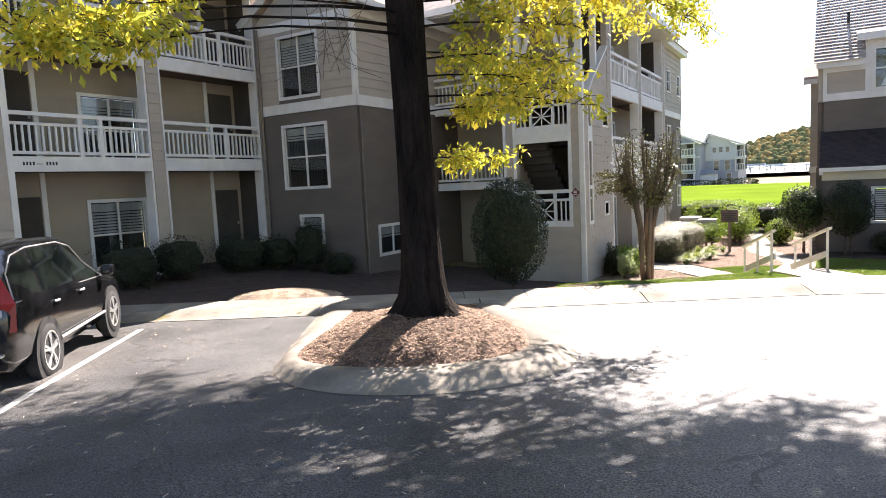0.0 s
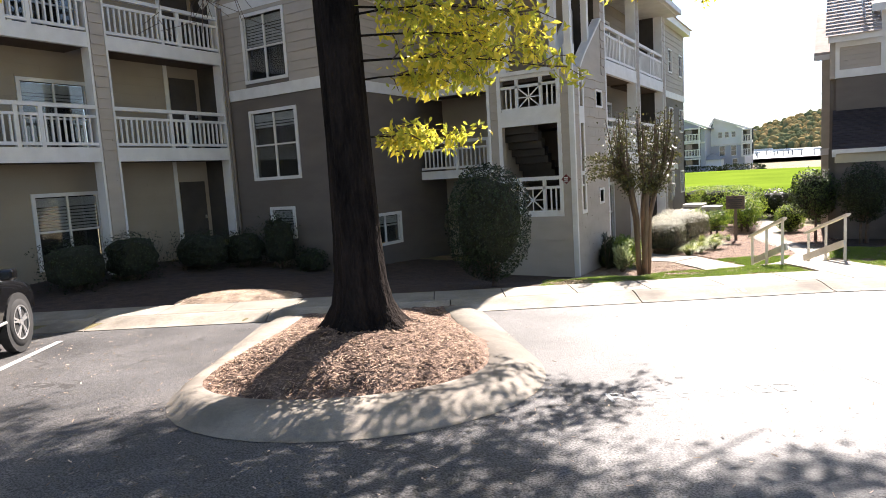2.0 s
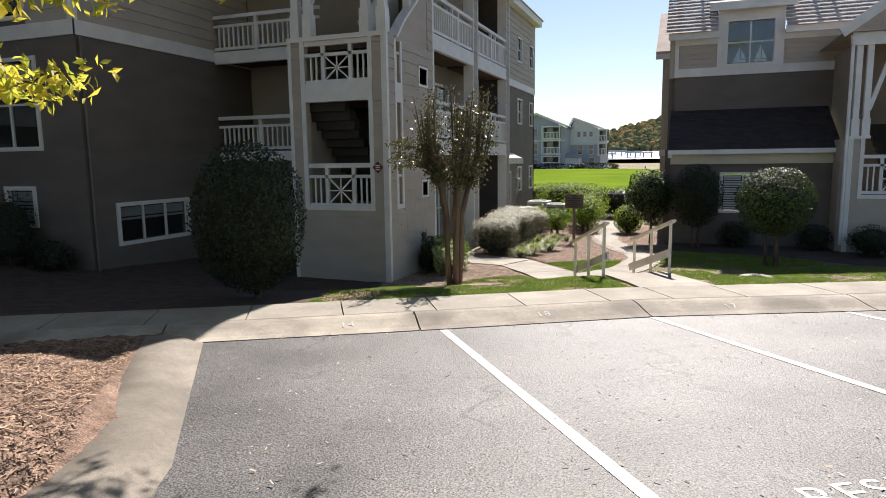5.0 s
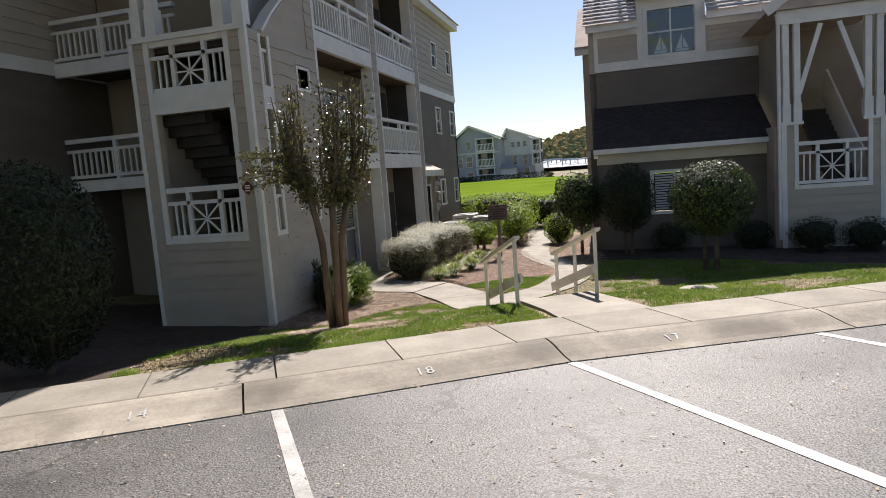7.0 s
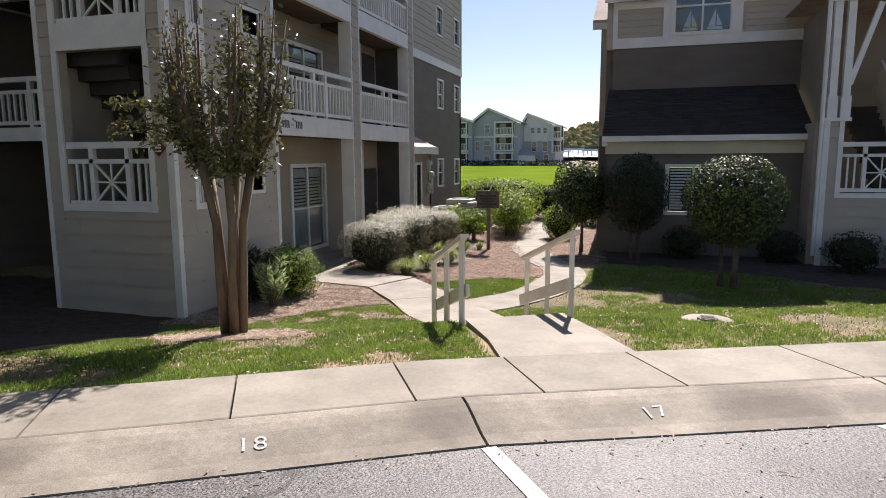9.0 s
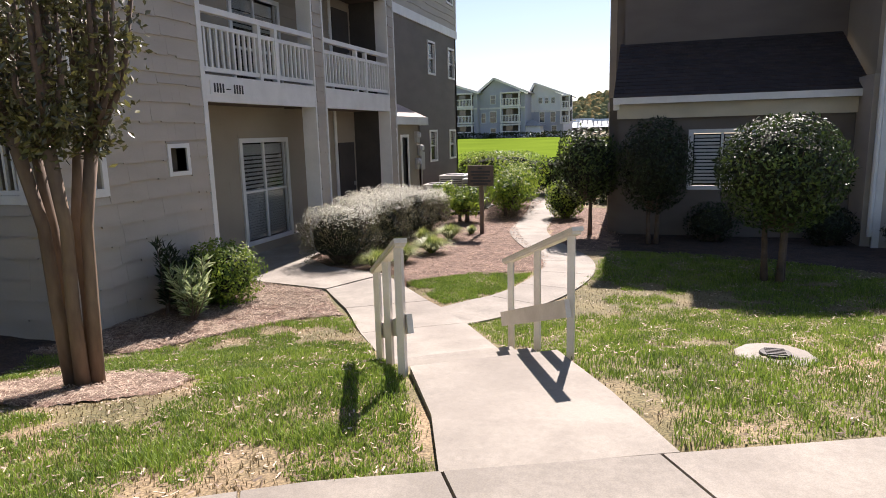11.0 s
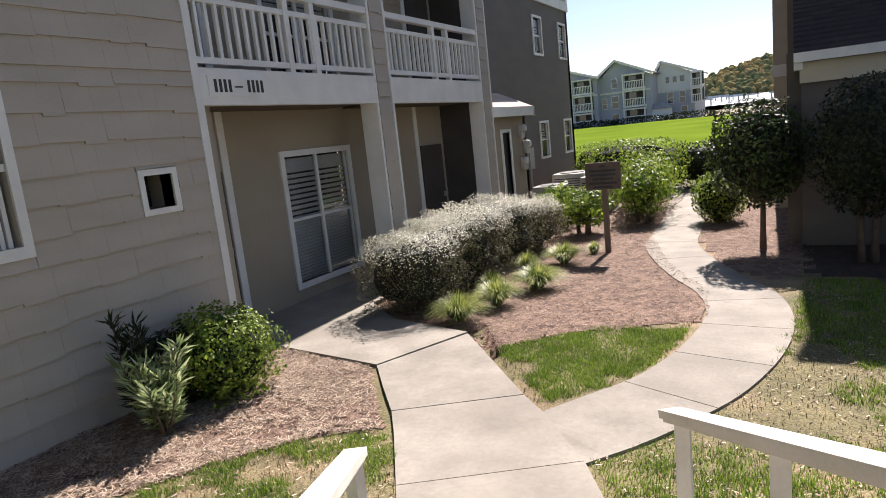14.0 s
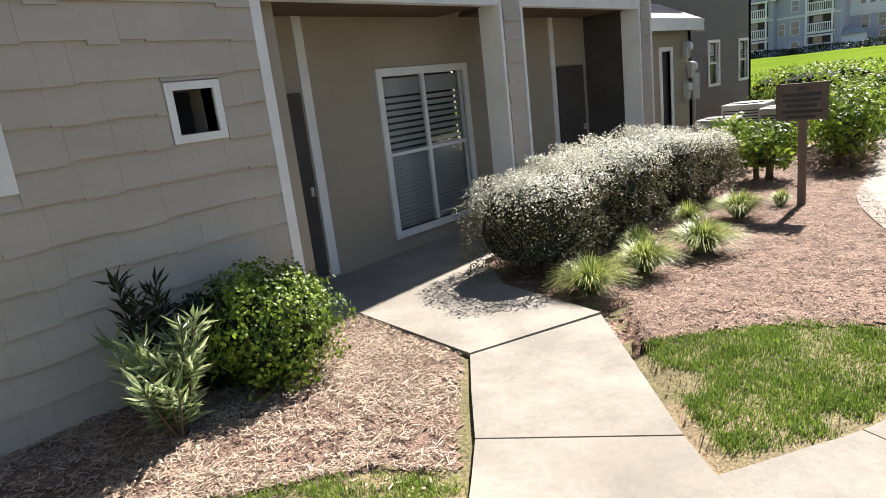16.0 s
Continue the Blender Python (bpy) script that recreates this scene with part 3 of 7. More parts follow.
# the planted island
def island_loop(c0, c1, h0, h1, b, s1=12.15, s0=8.6, n=18):
    out = [(c0 - h0 + (c1 - h1 - c0 + h0) * t, s1 + (s0 - s1) * t) for t in [i / 6 for i in range(6)]]
    out += [(c1 - h1 * math.cos(math.pi * i / n), s0 - b * math.sin(math.pi * i / n) ** 0.85) for i in range(n + 1)]
    out += [(c1 + h1 + (c0 + h0 - c1 - h1) * t, s0 + (s1 - s0) * t) for t in [i / 6 for i in range(1, 7)]]
    return out


inner, outer = island_loop(1.40, 1.50, 1.08, 1.42, 1.2), island_loop(1.36, 1.65, 1.74, 1.83, 1.95)
kerb_rows = [(0.0, 0.006), (0.16, 0.03), (0.34, 0.085), (0.55, 0.115), (0.97, 0.12), (1.0, 0.09)]
island = thing("island_kerb", label="rolled concrete kerb round the tree island", kind="structure")
n = len(inner)
for a, b in ((0, 5), (5, 10), (10, 15), (15, 20), (20, 25), (25, n - 1)):
    g = Geo()
    for i in range(a, b + 1):
        for t, z in kerb_rows:
            k, s = outer[i][0] + (inner[i][0] - outer[i][0]) * t, outer[i][1] + (inner[i][1] - outer[i][1]) * t
            g.v.append((*P(k, s), lot_z(k, s) + z))
    m_ = len(kerb_rows)
    g.f = [(i * m_ + j, i * m_ + j + 1, (i + 1) * m_ + j + 1, (i + 1) * m_ + j) for i in range(b - a) for j in range(m_ - 1)]
    g.make("kerb_stone", M_ISLE, island, smooth=True)

TREE = (-3.28, 8.46)
def mound_z(x, y):
    k, s = KS(x, y)
    r = math.hypot((k - 1.55) / 1.45, (s - 8.9) / (1.5 if s < 8.9 else 2.6))
    return lot_z(k, s) + 0.085 + 0.40 * max(0, 1 - r * r) + 0.02 * noise.noise((x * 3, y * 3, 1))


def inside(poly, x, y):
    c, j = False, len(poly) - 1
    for i in range(len(poly)):
        (x0, y0), (x1, y1) = poly[i], poly[j]
        if (y0 > y) != (y1 > y) and x < (x1 - x0) * (y - y0) / (y1 - y0) + x0:
            c = not c
        j = i
    return c


def bed(name, poly, zf, cell, label, m=M_MULCH, lift=0.02):
    xs, ys = [p[0] for p in poly], [p[1] for p in poly]
    wob = lambda x, y: inside(poly, x + 0.12 * noise.noise((x * 1.7, y * 1.7, 4)), y + 0.12 * noise.noise((x * 1.7, y * 1.7, 9)))
    z = lambda x, y: zf(x, y) + lift + 0.012 * noise.noise((x * 5, y * 5, 2))
    return sheet(name, steps_list(min(xs) - 0.2, max(xs) + 0.2, cell), steps_list(min(ys) - 0.2, max(ys) + 0.2, cell), z, m, "structure", label, wob)


isl_poly = [P(*q) for q in island_loop(1.40, 1.50, 1.02, 1.38, 1.17, 12.2)]
bed("mulch_island", [P(*q) for q in island_loop(1.40, 1.52, 1.28, 1.61, 1.43, 12.35)], mound_z, 0.10, "mound of brown bark mulch round the oak", lift=0.01)
BEDS = {
    "wall": [(-4.75, 18.6), (-3.6, 18.9), (-3.05, 19.9), (-2.5, 20.6), (-2.06, 20.8), (-2.24, 21.05), (-3.02, 22.05), (-4.5, 22.3), (-4.75, 21.9)],
    "centre": [(-2.42, 23.24), (-1.98, 22.8), (-1.1, 23.7), (0.0, 24.2), (-0.1, 25.4), (-0.9, 27.2), (-1.6, 29.7), (-1.9, 36), (-5.8, 36), (-5.0, 29.4), (-4.6, 24.6), (-3.9, 23.6)],
    "right": [(0.6, 26.2), (1.1, 27.0), (1.1, 34), (-1.1, 34), (-0.8, 29.7), (-0.1, 26.8)],
    "myrtle": [(-2.6 + 0.95 * math.cos(a / 2), 17.3 + 0.62 * math.sin(a / 2)) for a in range(13)],
    "front": [(0.95, 26.6), (12, 22.5), (16, 22), (16, 28.6), (0.95, 28.6)],
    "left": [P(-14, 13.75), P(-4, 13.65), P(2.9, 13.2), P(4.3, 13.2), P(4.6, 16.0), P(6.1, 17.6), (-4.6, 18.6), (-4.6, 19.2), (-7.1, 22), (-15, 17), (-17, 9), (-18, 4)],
}
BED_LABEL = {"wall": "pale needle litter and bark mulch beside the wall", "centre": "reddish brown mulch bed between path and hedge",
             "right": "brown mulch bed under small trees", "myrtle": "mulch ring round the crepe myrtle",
             "front": "mulch before the house, its shade put into the colour", "left": "mulch before the apartment block, its shade put into the colour"}
# left and front take M_SHADEM, the mulch with shade in its colour
for key, poly in BEDS.items():
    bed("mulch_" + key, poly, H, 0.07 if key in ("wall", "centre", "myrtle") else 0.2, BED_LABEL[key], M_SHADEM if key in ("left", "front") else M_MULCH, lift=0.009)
# a sunlit heap of pine straw by the pavement
HEAP = P(-1.4, 14.3)
def heap_z(x, y):
    k, s = KS(x, y)
    return H(x, y) + 0.16 * max(0.0, 1 - ((k + 1.4) / 1.3) ** 2 - ((s - 14.3) / 0.72) ** 2) - 0.02


bed("mulch_heap", [(HEAP[0] + 1.25 * math.cos(a / 3) * 0.851 - 0.8 * math.sin(a / 3) * 0.525, HEAP[1] + 1.25 * math.cos(a / 3) * 0.525 + 0.8 * math.sin(a / 3) * 0.851) for a in range(19)],
    heap_z, 0.08, "low mound of tan pine straw", M_STRAW, 0.014)

# walks, steps, path
def ribbon(name, lefts, rights, lift, parent, m=M_CONC, thick=0.12, zf=H, gap=0.006):
    g = Geo()
    for (a, b) in zip(lefts, rights):
        for q in (a, b):
            g.v.append((*q, zf(*q) + lift))
    n = len(lefts)
    g.f = [(2 * i, 2 * i + 1, 2 * i + 3, 2 * i + 2) for i in range(n - 1)]
    o = len(g.v)
    g.v += [(x, y, z - thick) for x, y, z in g.v]
    g.f += [(2 * i, 2 * i + 2, o + 2 * i + 2, o + 2 * i) for i in range(n - 1)] + [(2 * i + 3, 2 * i + 1, o + 2 * i + 1, o + 2 * i + 3) for i in range(n - 1)]
    g.f += [(1, 0, o, o + 1), (2 * n - 2, 2 * n - 1, o + 2 * n - 1, o + 2 * n - 2)]
    return g.make(name, m, parent)


walkway = thing("walkway", label="pale concrete walk with steps down to the porch", kind="structure")
K0, K1 = 9.33, 10.44
LAND = lambda x, y: lerp(KS(x, y)[1], [(13.2, 0.335), (14.0, 0.29), (14.9, 0.25)])
ribbon("slab", [P(9.16, kerb_s(9.2) + 1.41), P(9.28, 14.0), P(K0, 14.9)], [P(10.3, kerb_s(10.3) + 1.41), P(10.4, 14.0), P(K1, 14.9)], 0.0, walkway, zf=LAND)
for s0, s1, z in ((14.905, 15.4, 0.10), (15.405, 15.9, -0.05)):
    Geo().prism([P(K0, s0), P(K1, s0), P(K1, s1), P(K0, s1)], z - 0.3, z).make("step", M_CONC, walkway)
WZ = lambda x, y: lerp(KS(x, y)[1], [(15.9, -0.21), (16.4, -0.245), (18.0, -0.44), (21.0, -0.465)])
KL = lambda s: lerp(s, [(16.4, K0 + 0.02), (19.0, 9.26), (20.3, 9.06)])
KR = lambda s: lerp(s, [(16.0, K1), (17.85, 10.56), (18.7, 10.47), (19.2, 10.36), (20.2, 10.22), (21.1, 10.1)])
ws = [15.905, 16.37, 17.84, 19.1]
for a, b in zip(ws, ws[1:]):
    ss = steps_list(a + 0.005, b - 0.005, 0.4)
    ribbon("slab", [P(KL(s), s) for s in ss], [P(KR(s), s) for s in ss], 0.02, walkway, zf=WZ)
ribbon("slab", [P(KL(19.11), 19.11), P(KL(19.7), 19.7), (-2.94, 22.04)], [P(KR(19.11), 19.11), P(KR(20.1), 20.1), (-2.46, 23.2)], 0.02, walkway, zf=WZ)
porch_zone = [(-2.95, 22.05), (-2.47, 23.21), (-3.7, 23.55), (-4.45, 24.2), (-4.6, 29.4), (-5.74, 29.4), (-5.74, 21.95), (-4.72, 21.95), (-4.5, 22.32)]
Geo().prism(porch_zone, -0.62, -0.43).make("porch_slab", M_CONC, walkway)

path_mid = [(-0.83, 20.83), (-0.14, 21.9), (0.18, 22.7), (0.36, 23.55), (0.39, 24.5), (0.2, 25.4), (-0.3, 26.45), (-0.76, 27.6), (-1.1, 28.8), (-1.22, 30.2), (-1.35, 32), (-1.6, 34.2), (-2.0, 36.5), (-3.0, 39)]
def smooth_line(pts, n=6):
    out = []
    for i in range(len(pts) - 1):
        p = [Vector((*pts[min(max(i + j, 0), len(pts) - 1)], 0)) for j in (-1, 0, 1, 2)]
        for t in [j / n for j in range(n)]:
            out.append(0.5 * ((2 * p[1]) + (p[2] - p[0]) * t + (2 * p[0] - 5 * p[1] + 4 * p[2] - p[3]) * t * t + (3 * p[1] - p[0] - 3 * p[2] + p[3]) * t ** 3))
    return out + [Vector((*pts[-1], 0))]


footpath = thing("footpath", label="winding pale concrete footpath", kind="structure")
line = smooth_line(path_mid)
norm = [(line[min(i + 1, len(line) - 1)] - line[max(i - 1, 0)]).normalized().cross(Vector((0, 0, 1))) for i in range(len(line))]
PATH_Z = lambda x, y: max(H(x, y), -0.5 - 0.012 * max(0, min(14, y - 22)), WZ(x, y) - 0.03 if y < 22.2 else -9)
for a in range(0, len(line) - 1, 7):
    b = min(a + 7, len(line) - 1)
    idx = range(a, b + 1)
    sh = lambda i: (line[i] + (norm[i].cross(Vector((0, 0, -1))) * (0.005 if i == a and a else -0.005 if i == b else 0)))
    ribbon("slab", [tuple((sh(i) - norm[i] * 0.44)[:2]) for i in idx], [tuple((sh(i) + norm[i] * 0.44)[:2]) for i in idx], 0.022, footpath, zf=PATH_Z)

# handrails beside the steps
def handrail(k_near, k_far, inner, label):
    e = thing("handrail", (*P(k_near, 14.8), 0.16), label, "handrail", "handrails at the steps")
    inv = e.matrix_world.inverted()
    L = lambda k, s, z: inv @ Vector((*P(k, s), z))
    top = lambda t: 1.15 - 0.46 * t
    for t, zb in ((0.03, 0.1), (0.5, -0.1), (0.97, -0.3)):
        k, s = k_near + (k_far - k_near) * t, 14.80 + 1.36 * t
        Geo().beam(L(k, s, zb), L(k, s, top(t) - 0.02), 0.052, 0.052).make("post", M_RAIL, e)
    cap = Geo().beam(L(k_near, 14.74, top(-0.045)), L(k_far, 16.24, top(1.06)), 0.088, 0.032)
    cap.beam(L(k_near, 14.76, top(-0.03) - 0.024), L(k_far, 16.22, top(1.04) - 0.024), 0.07, 0.02)
    cap.make("cap_rail", M_RAIL, e)
    Geo().beam(L(k_near + inner * 0.052, 14.78, top(-0.01) - 0.56), L(k_far + inner * 0.052, 16.2, top(1.03) - 0.56), 0.038, 0.13).make("mid_rail", M_RAIL, e)
    return e


handrail(10.52, 10.52, -1, "cream-painted timber handrail beside the concrete steps")
handrail(9.27, 9.29, 1, "cream-painted timber handrail on the grass side")

# ---- apartment block with stair tower, porches and wing ----
def rebase(e, at):
    """Moves a thing's origin to its base without moving its parts."""
    e.location = at
    for c in e.children:
        c.matrix_parent_inverse = Matrix.Translation(at).inverted()


block = thing("apartment_building", label="three-storey apartment block with beige shingle siding and white balconies", category="building", group="apartment houses")
TS, TF = Face("x", -4.71), Face("y", 19.08)

# stair tower, side wall: shingles one by one
slit, vent1, vent2 = (19.58, 19.82, 1.28, 4.88), (21.04, 21.37, 1.40, 1.73), (20.95, 21.42, 4.08, 4.46)
wall("wall", TS, 19.08, 21.9, -0.7, 4.95, [slit, vent1, vent2], M_BEIGE, block, 0.16)
# raked upper part of the side wall
g = Geo()
rake = [(19.62, 4.95), (21.9, 4.95), (21.9, 7.9), (21.55, 7.9), (21.5, 6.4), (20.1, 5.3)]
g.add([(x, y, z) for x in (-4.87, -4.71) for y, z in rake], [(5, 4, 3, 2, 1, 0), (6, 7, 8, 9, 10, 11)] + [(i, (i + 1) % 6, 6 + (i + 1) % 6, 6 + i) for i in range(6)])
g.make("wall", M_BEIGE, block)
g = Geo()
for a, b in (((19.66, 4.95), (20.08, 5.36)), ((20.08, 5.36), (21.52, 6.47))):
    g.beam((-4.79, a[0], a[1] + 0.02), (-4.79, b[0], b[1] + 0.02), 0.24, 0.06)
g.make("cap_board", M_WHITE, block)
siding("siding", TS, 21.5, 21.9, 4.95, 7.9, [], M_BEIGE, block, seed=12, h=0.25)
siding("siding", TS, 19.16, 21.83, 2.75, 4.95, [(19.50, 19.90, 1.18, 4.96), (20.87, 21.5, 4.0, 4.54)], M_BEIGE, block, seed=3, h=0.25)
# front of the tower
low_hole, up_hole = (-6.70, -5.12, 1.27, 3.58), (-6.70, -5.12, 3.98, 4.95)
wall("wall", TF, -7.1, -4.87, -0.7, 4.95, [low_hole, up_hole], M_BEIGE, block, 0.16)
siding("siding", TF, -7.02, -4.8, -0.45, 4.88, [(-6.8, -5.02, 1.16, 4.96)], M_BEIGE, block, seed=5, h=0.25, wmin=0.5, wmax=1.6)
wall("wall", Face("X", -7.1), 19.24, 22.0, -0.7, 4.95, [], M_BEIGE, block, 0.16)
# white corner boards, opening frames
def board(F, a0, a1, z0, z1, parent, o=0.03, m=M_WHITE, name="trim_board"):
    return F.box(Geo(), a0, a1, -0.005, o, z0, z1).make(name, m, parent)


board(TF, -4.80, -4.685, -0.5, 4.9, block); board(TS, 19.05, 19.15, -0.5, 4.9, block, 0.026)
board(TF, -7.12, -7.03, -0.5, 4.9, block)
board(TS, 21.83, 21.93, -0.5, 7.9, block)
for z0, z1 in ((3.58, 3.98),):
    board(TF, -6.8, -5.02, z0, z1, block)
for a0, a1 in ((-6.8, -6.7), (-5.12, -5.02)):
    board(TF, a0, a1, 1.16, 4.9, block, 0.034)
board(TF, -6.7, -5.12, 1.165, 1.27, block); board(TF, -7.12, -4.685, 4.9, 5.0, block, 0.06)
for a0, a1, z0, z1 in ((19.5, 19.58, 1.18, 4.9), (19.82, 19.90, 1.18, 4.9), (19.58, 19.82, 1.18, 1.28), (19.58, 19.82, 2.2, 2.3), (19.58, 19.82, 3.55, 3.98)):
    board(TS, a0, a1, z0, z1, block, 0.03)
for y0, y1, z0, z1 in (vent1[:4], vent2[:4]):
    g = Geo()
    for a0, a1, c0, c1 in ((y0 - 0.06, y0, z0 - 0.06, z1 + 0.06), (y1, y1 + 0.06, z0 - 0.06, z1 + 0.06), (y0, y1, z1, z1 + 0.06), (y0, y1, z0 - 0.06, z0)):
        TS.box(g, a0, a1, -0.16, 0.03, c0, c1)
    vt = g.make("vent_window", M_WHITE, block)
    g = Geo()
    for a0, a1, c0, c1 in ((y0 - 0.02, y0, z0, z1), (y1, y1 + 0.02, z0, z1), (y0, y1, z1, z1 + 0.02), (y0, y1, z0 - 0.02, z0)):
        TS.box(g, a0, a1, -0.36, -0.162, c0, c1)
    g.make("vent_lining", M_CREAM, vt)
    # back sheet whose colour holds the dark of the opening
    TS.box(Geo(), y0, y1, -0.38, -0.36, z0, z1).make("vent_back", M_ROOM, vt)
x_panel(TF, -6.70, -5.12, -0.06, 1.19, 2.22, block)
x_panel(TF, -6.70, -5.12, -0.06, 3.93, 4.90, block)
for z0, z1 in ((1.28, 2.2), (3.98, 4.9)):
    r = board(TS, 19.58, 19.82, z1 - 0.3, z1 - 0.24, block, -0.02, name="rail")
    for a in (19.64, 19.70, 19.76):
        baluster(TS, a, -0.06, z0, z1 - 0.24, 0.036, r)
# doubled posts and braces of the open top storey
for x in (-6.93, -6.62, -5.20, -4.80):
    g = Geo()
    TF.box(g, x - 0.085, x + 0.085, -0.20, -0.03, 5.0, 7.75)
    TF.box(g, x - 0.11, x + 0.11, -0.225, -0.005, 5.0, 5.5)
    g.make("post", M_WHITE, block)
for x0, x1 in ((-6.55, -6.05), (-5.27, -5.77)):
    Geo().beam((x0, 19.2, 5.75), (x1, 19.2, 7.6), 0.09, 0.12).make("brace", M_WHITE, block)
board(TF, -7.1, -4.7, 7.7, 8.05, block, 0.02)
for y in (20.6, 22.0):
    TS.box(Geo(), y - 0.08, y + 0.08, -0.20, -0.04, 5.0 if y < 21 else 6.4, 7.75).make("post", M_WHITE, block)
# inside the tower: floors, stair flight, back wall
wall("wall", Face("y", 22.0), -10.3, -4.9, -0.6, 8.0, [], M_CREAM, block, 0.2)
for z in (1.0, 3.75, 4.92):
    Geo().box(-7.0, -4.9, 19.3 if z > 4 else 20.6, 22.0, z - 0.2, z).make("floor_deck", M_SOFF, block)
# steps coloured dark for the shade inside the tower
for i in range(12):
    Geo().box(-6.9, -5.9, 19.4 + 0.22 * i, 19.66 + 0.22 * i, 3.65 - 0.2 * i - 0.25, 3.65 - 0.2 * i).make("stair_step", M_DARK, block)
Geo().beam((-5.6, 19.9, 5.0), (-5.6, 22.0, 6.6), 0.06, 0.9).make("stair_wall", M_WHITE, block)
# sign on the front: a small red diamond
bm_ = Geo().add([(-4.93 + 0.13 * math.cos(a), 19.05 - o, 2.12 + 0.13 * math.sin(a)) for o in (0, 0.012) for a in (0, math.pi / 2, math.pi, 3 * math.pi / 2)],
                [(0, 1, 2, 3), (7, 6, 5, 4)] + [(i, (i + 1) % 4, 4 + (i + 1) % 4, 4 + i) for i in range(4)])
dia = bm_.make("wall_sign", M_RED_D := mat("sign_red", (0.16, 0.03, 0.025), (0.11, 0.02, 0.02), 0.6, 4, 40, 0), block, "small dark red diamond sign")
for z in (2.16, 2.12, 2.07):
    TF.box(Geo(), -4.98, -4.88, 0.043, 0.047, z - 0.012, z + 0.012).make("sign_bar", M_WHITE, dia)


def porch_stack(F, inner_at, y0, beams, zg, parent, ztop, seed, number=True, winz=None, shade=1.0):
    """Two porch bays on each storey: pillar, beams, railings, recessed wall with window and dark end slabs."""
    e1, p1, q1 = y0 + 3.38, y0 + 3.83, y0 + 7.22
    B = Face("x", inner_at)
    hole = (y0 + 2.24, y0 + 3.78)
    wz = winz or (zg + 0.22, zg + 2.12)
    holes = [(*hole, wz[0] + i * 2.72, wz[1] + i * 2.72) for i in range(len(beams) + 1)]
    wall("wall", B, y0 - 0.0, q1, zg - 0.3, ztop, holes, M_CREAM, parent, 0.15)
    siding("siding", B, y0, q1, zg - 0.05, ztop, [(a - 0.1, b + 0.1, c - 0.1, d + 0.1) for a, b, c, d in holes], M_CREAM, parent, seed=seed, h=0.25, wmin=1.5, wmax=3, step=0, lift=0.012)
    for i in range(len(holes)):
        window(B, *holes[i], parent, (1, 1), shade if i == 0 else 0.3)
    # side returns, the recess's shade in their colour, and trims
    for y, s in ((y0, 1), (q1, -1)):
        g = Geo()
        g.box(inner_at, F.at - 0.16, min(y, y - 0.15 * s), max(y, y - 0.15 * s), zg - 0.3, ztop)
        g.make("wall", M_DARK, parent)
    for y in (y0 + 1.12, q1 - 1.1):
        board(B, y - 0.06, y + 0.06, zg, ztop, parent, 0.03)
    # dark slabs stand in for the recess's shade; the handles are added
    for a, b in ((y0 + 0.15, y0 + 1.02), (q1 - 1.0, q1 - 0.15)):
        for i, z in enumerate([zg] + [bz[1] for bz in beams]):
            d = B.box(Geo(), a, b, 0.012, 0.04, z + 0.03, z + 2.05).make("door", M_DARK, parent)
            B.box(Geo(), b - 0.1, b - 0.06, 0.04, 0.09, z + 0.95, z + 1.05).make("door_handle", M_METAL, d)
    # pillar
    pil = Geo()
    F.box(pil, e1, p1, -0.30, -0.02, zg - 0.3, ztop)
    pl = pil.make("pillar", M_BEIGE, parent)
    siding("siding", Face("x", F.at - 0.02), e1 + 0.06, p1 - 0.06, zg - 0.1, ztop, [], M_BEIGE, pl, seed=seed + 4, h=0.25, wmin=0.2, wmax=0.5)
    for a in (e1 - 0.02, p1 - 0.03):
        F.box(Geo(), a, a + 0.05, -0.31, 0.004, zg - 0.3, ztop).make("corner_board", M_WHITE, pl)
    F.box(Geo(), q1, q1 + 0.45, -0.30, -0.02, zg - 0.3, ztop).make("pillar", M_BEIGE, parent)
    siding("siding", Face("x", F.at - 0.02), q1 + 0.06, q1 + 0.4, zg - 0.1, ztop, [], M_BEIGE, parent, seed=seed + 5, h=0.25, wmin=0.2, wmax=0.5)
    for a in (q1 - 0.02, q1 + 0.42):
        F.box(Geo(), a, a + 0.05, -0.31, 0.004, zg - 0.3, ztop).make("corner_board", M_WHITE, parent)
    for i, (b0, b1) in enumerate(beams):
        for j, (a0, a1) in enumerate(((y0, e1 - 0.02), (p1 + 0.02, q1 - 0.02))):
            bal = F.box(Geo(), a0, a1, -0.12, 0.0, b0, b1).make("balcony", M_WHITE, parent)
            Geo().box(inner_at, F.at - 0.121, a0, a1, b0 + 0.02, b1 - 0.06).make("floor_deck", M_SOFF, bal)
            c = (a0 + a1) / 2
            railing(F, a0, a1, -0.06, b1 + 0.05, b1 + 1.0, bal, (c - 0.1, c + 0.42))
            if number and i == 0 and j == 0:
                # the number board, its figures as plain bars
                plate = F.box(Geo(), a0 + 0.12, a0 + 1.0, 0.001, 0.012, b0 + 0.1, b1 - 0.08).make("number_board", M_WHITE, bal, "white board with dark figures")
                for u in (0.2, 0.27, 0.34, 0.41, 0.70, 0.77, 0.84, 0.91):
                    F.box(Geo(), a0 + u, a0 + u + 0.04, 0.012, 0.016, b0 + 0.14, b1 - 0.12).make("figure_bar", M_INK, plate)
                F.box(Geo(), a0 + 0.5, a0 + 0.62, 0.012, 0.016, (b0 + b1) / 2 - 0.008, (b0 + b1) / 2 + 0.008).make("figure_bar", M_INK, plate)
    return q1


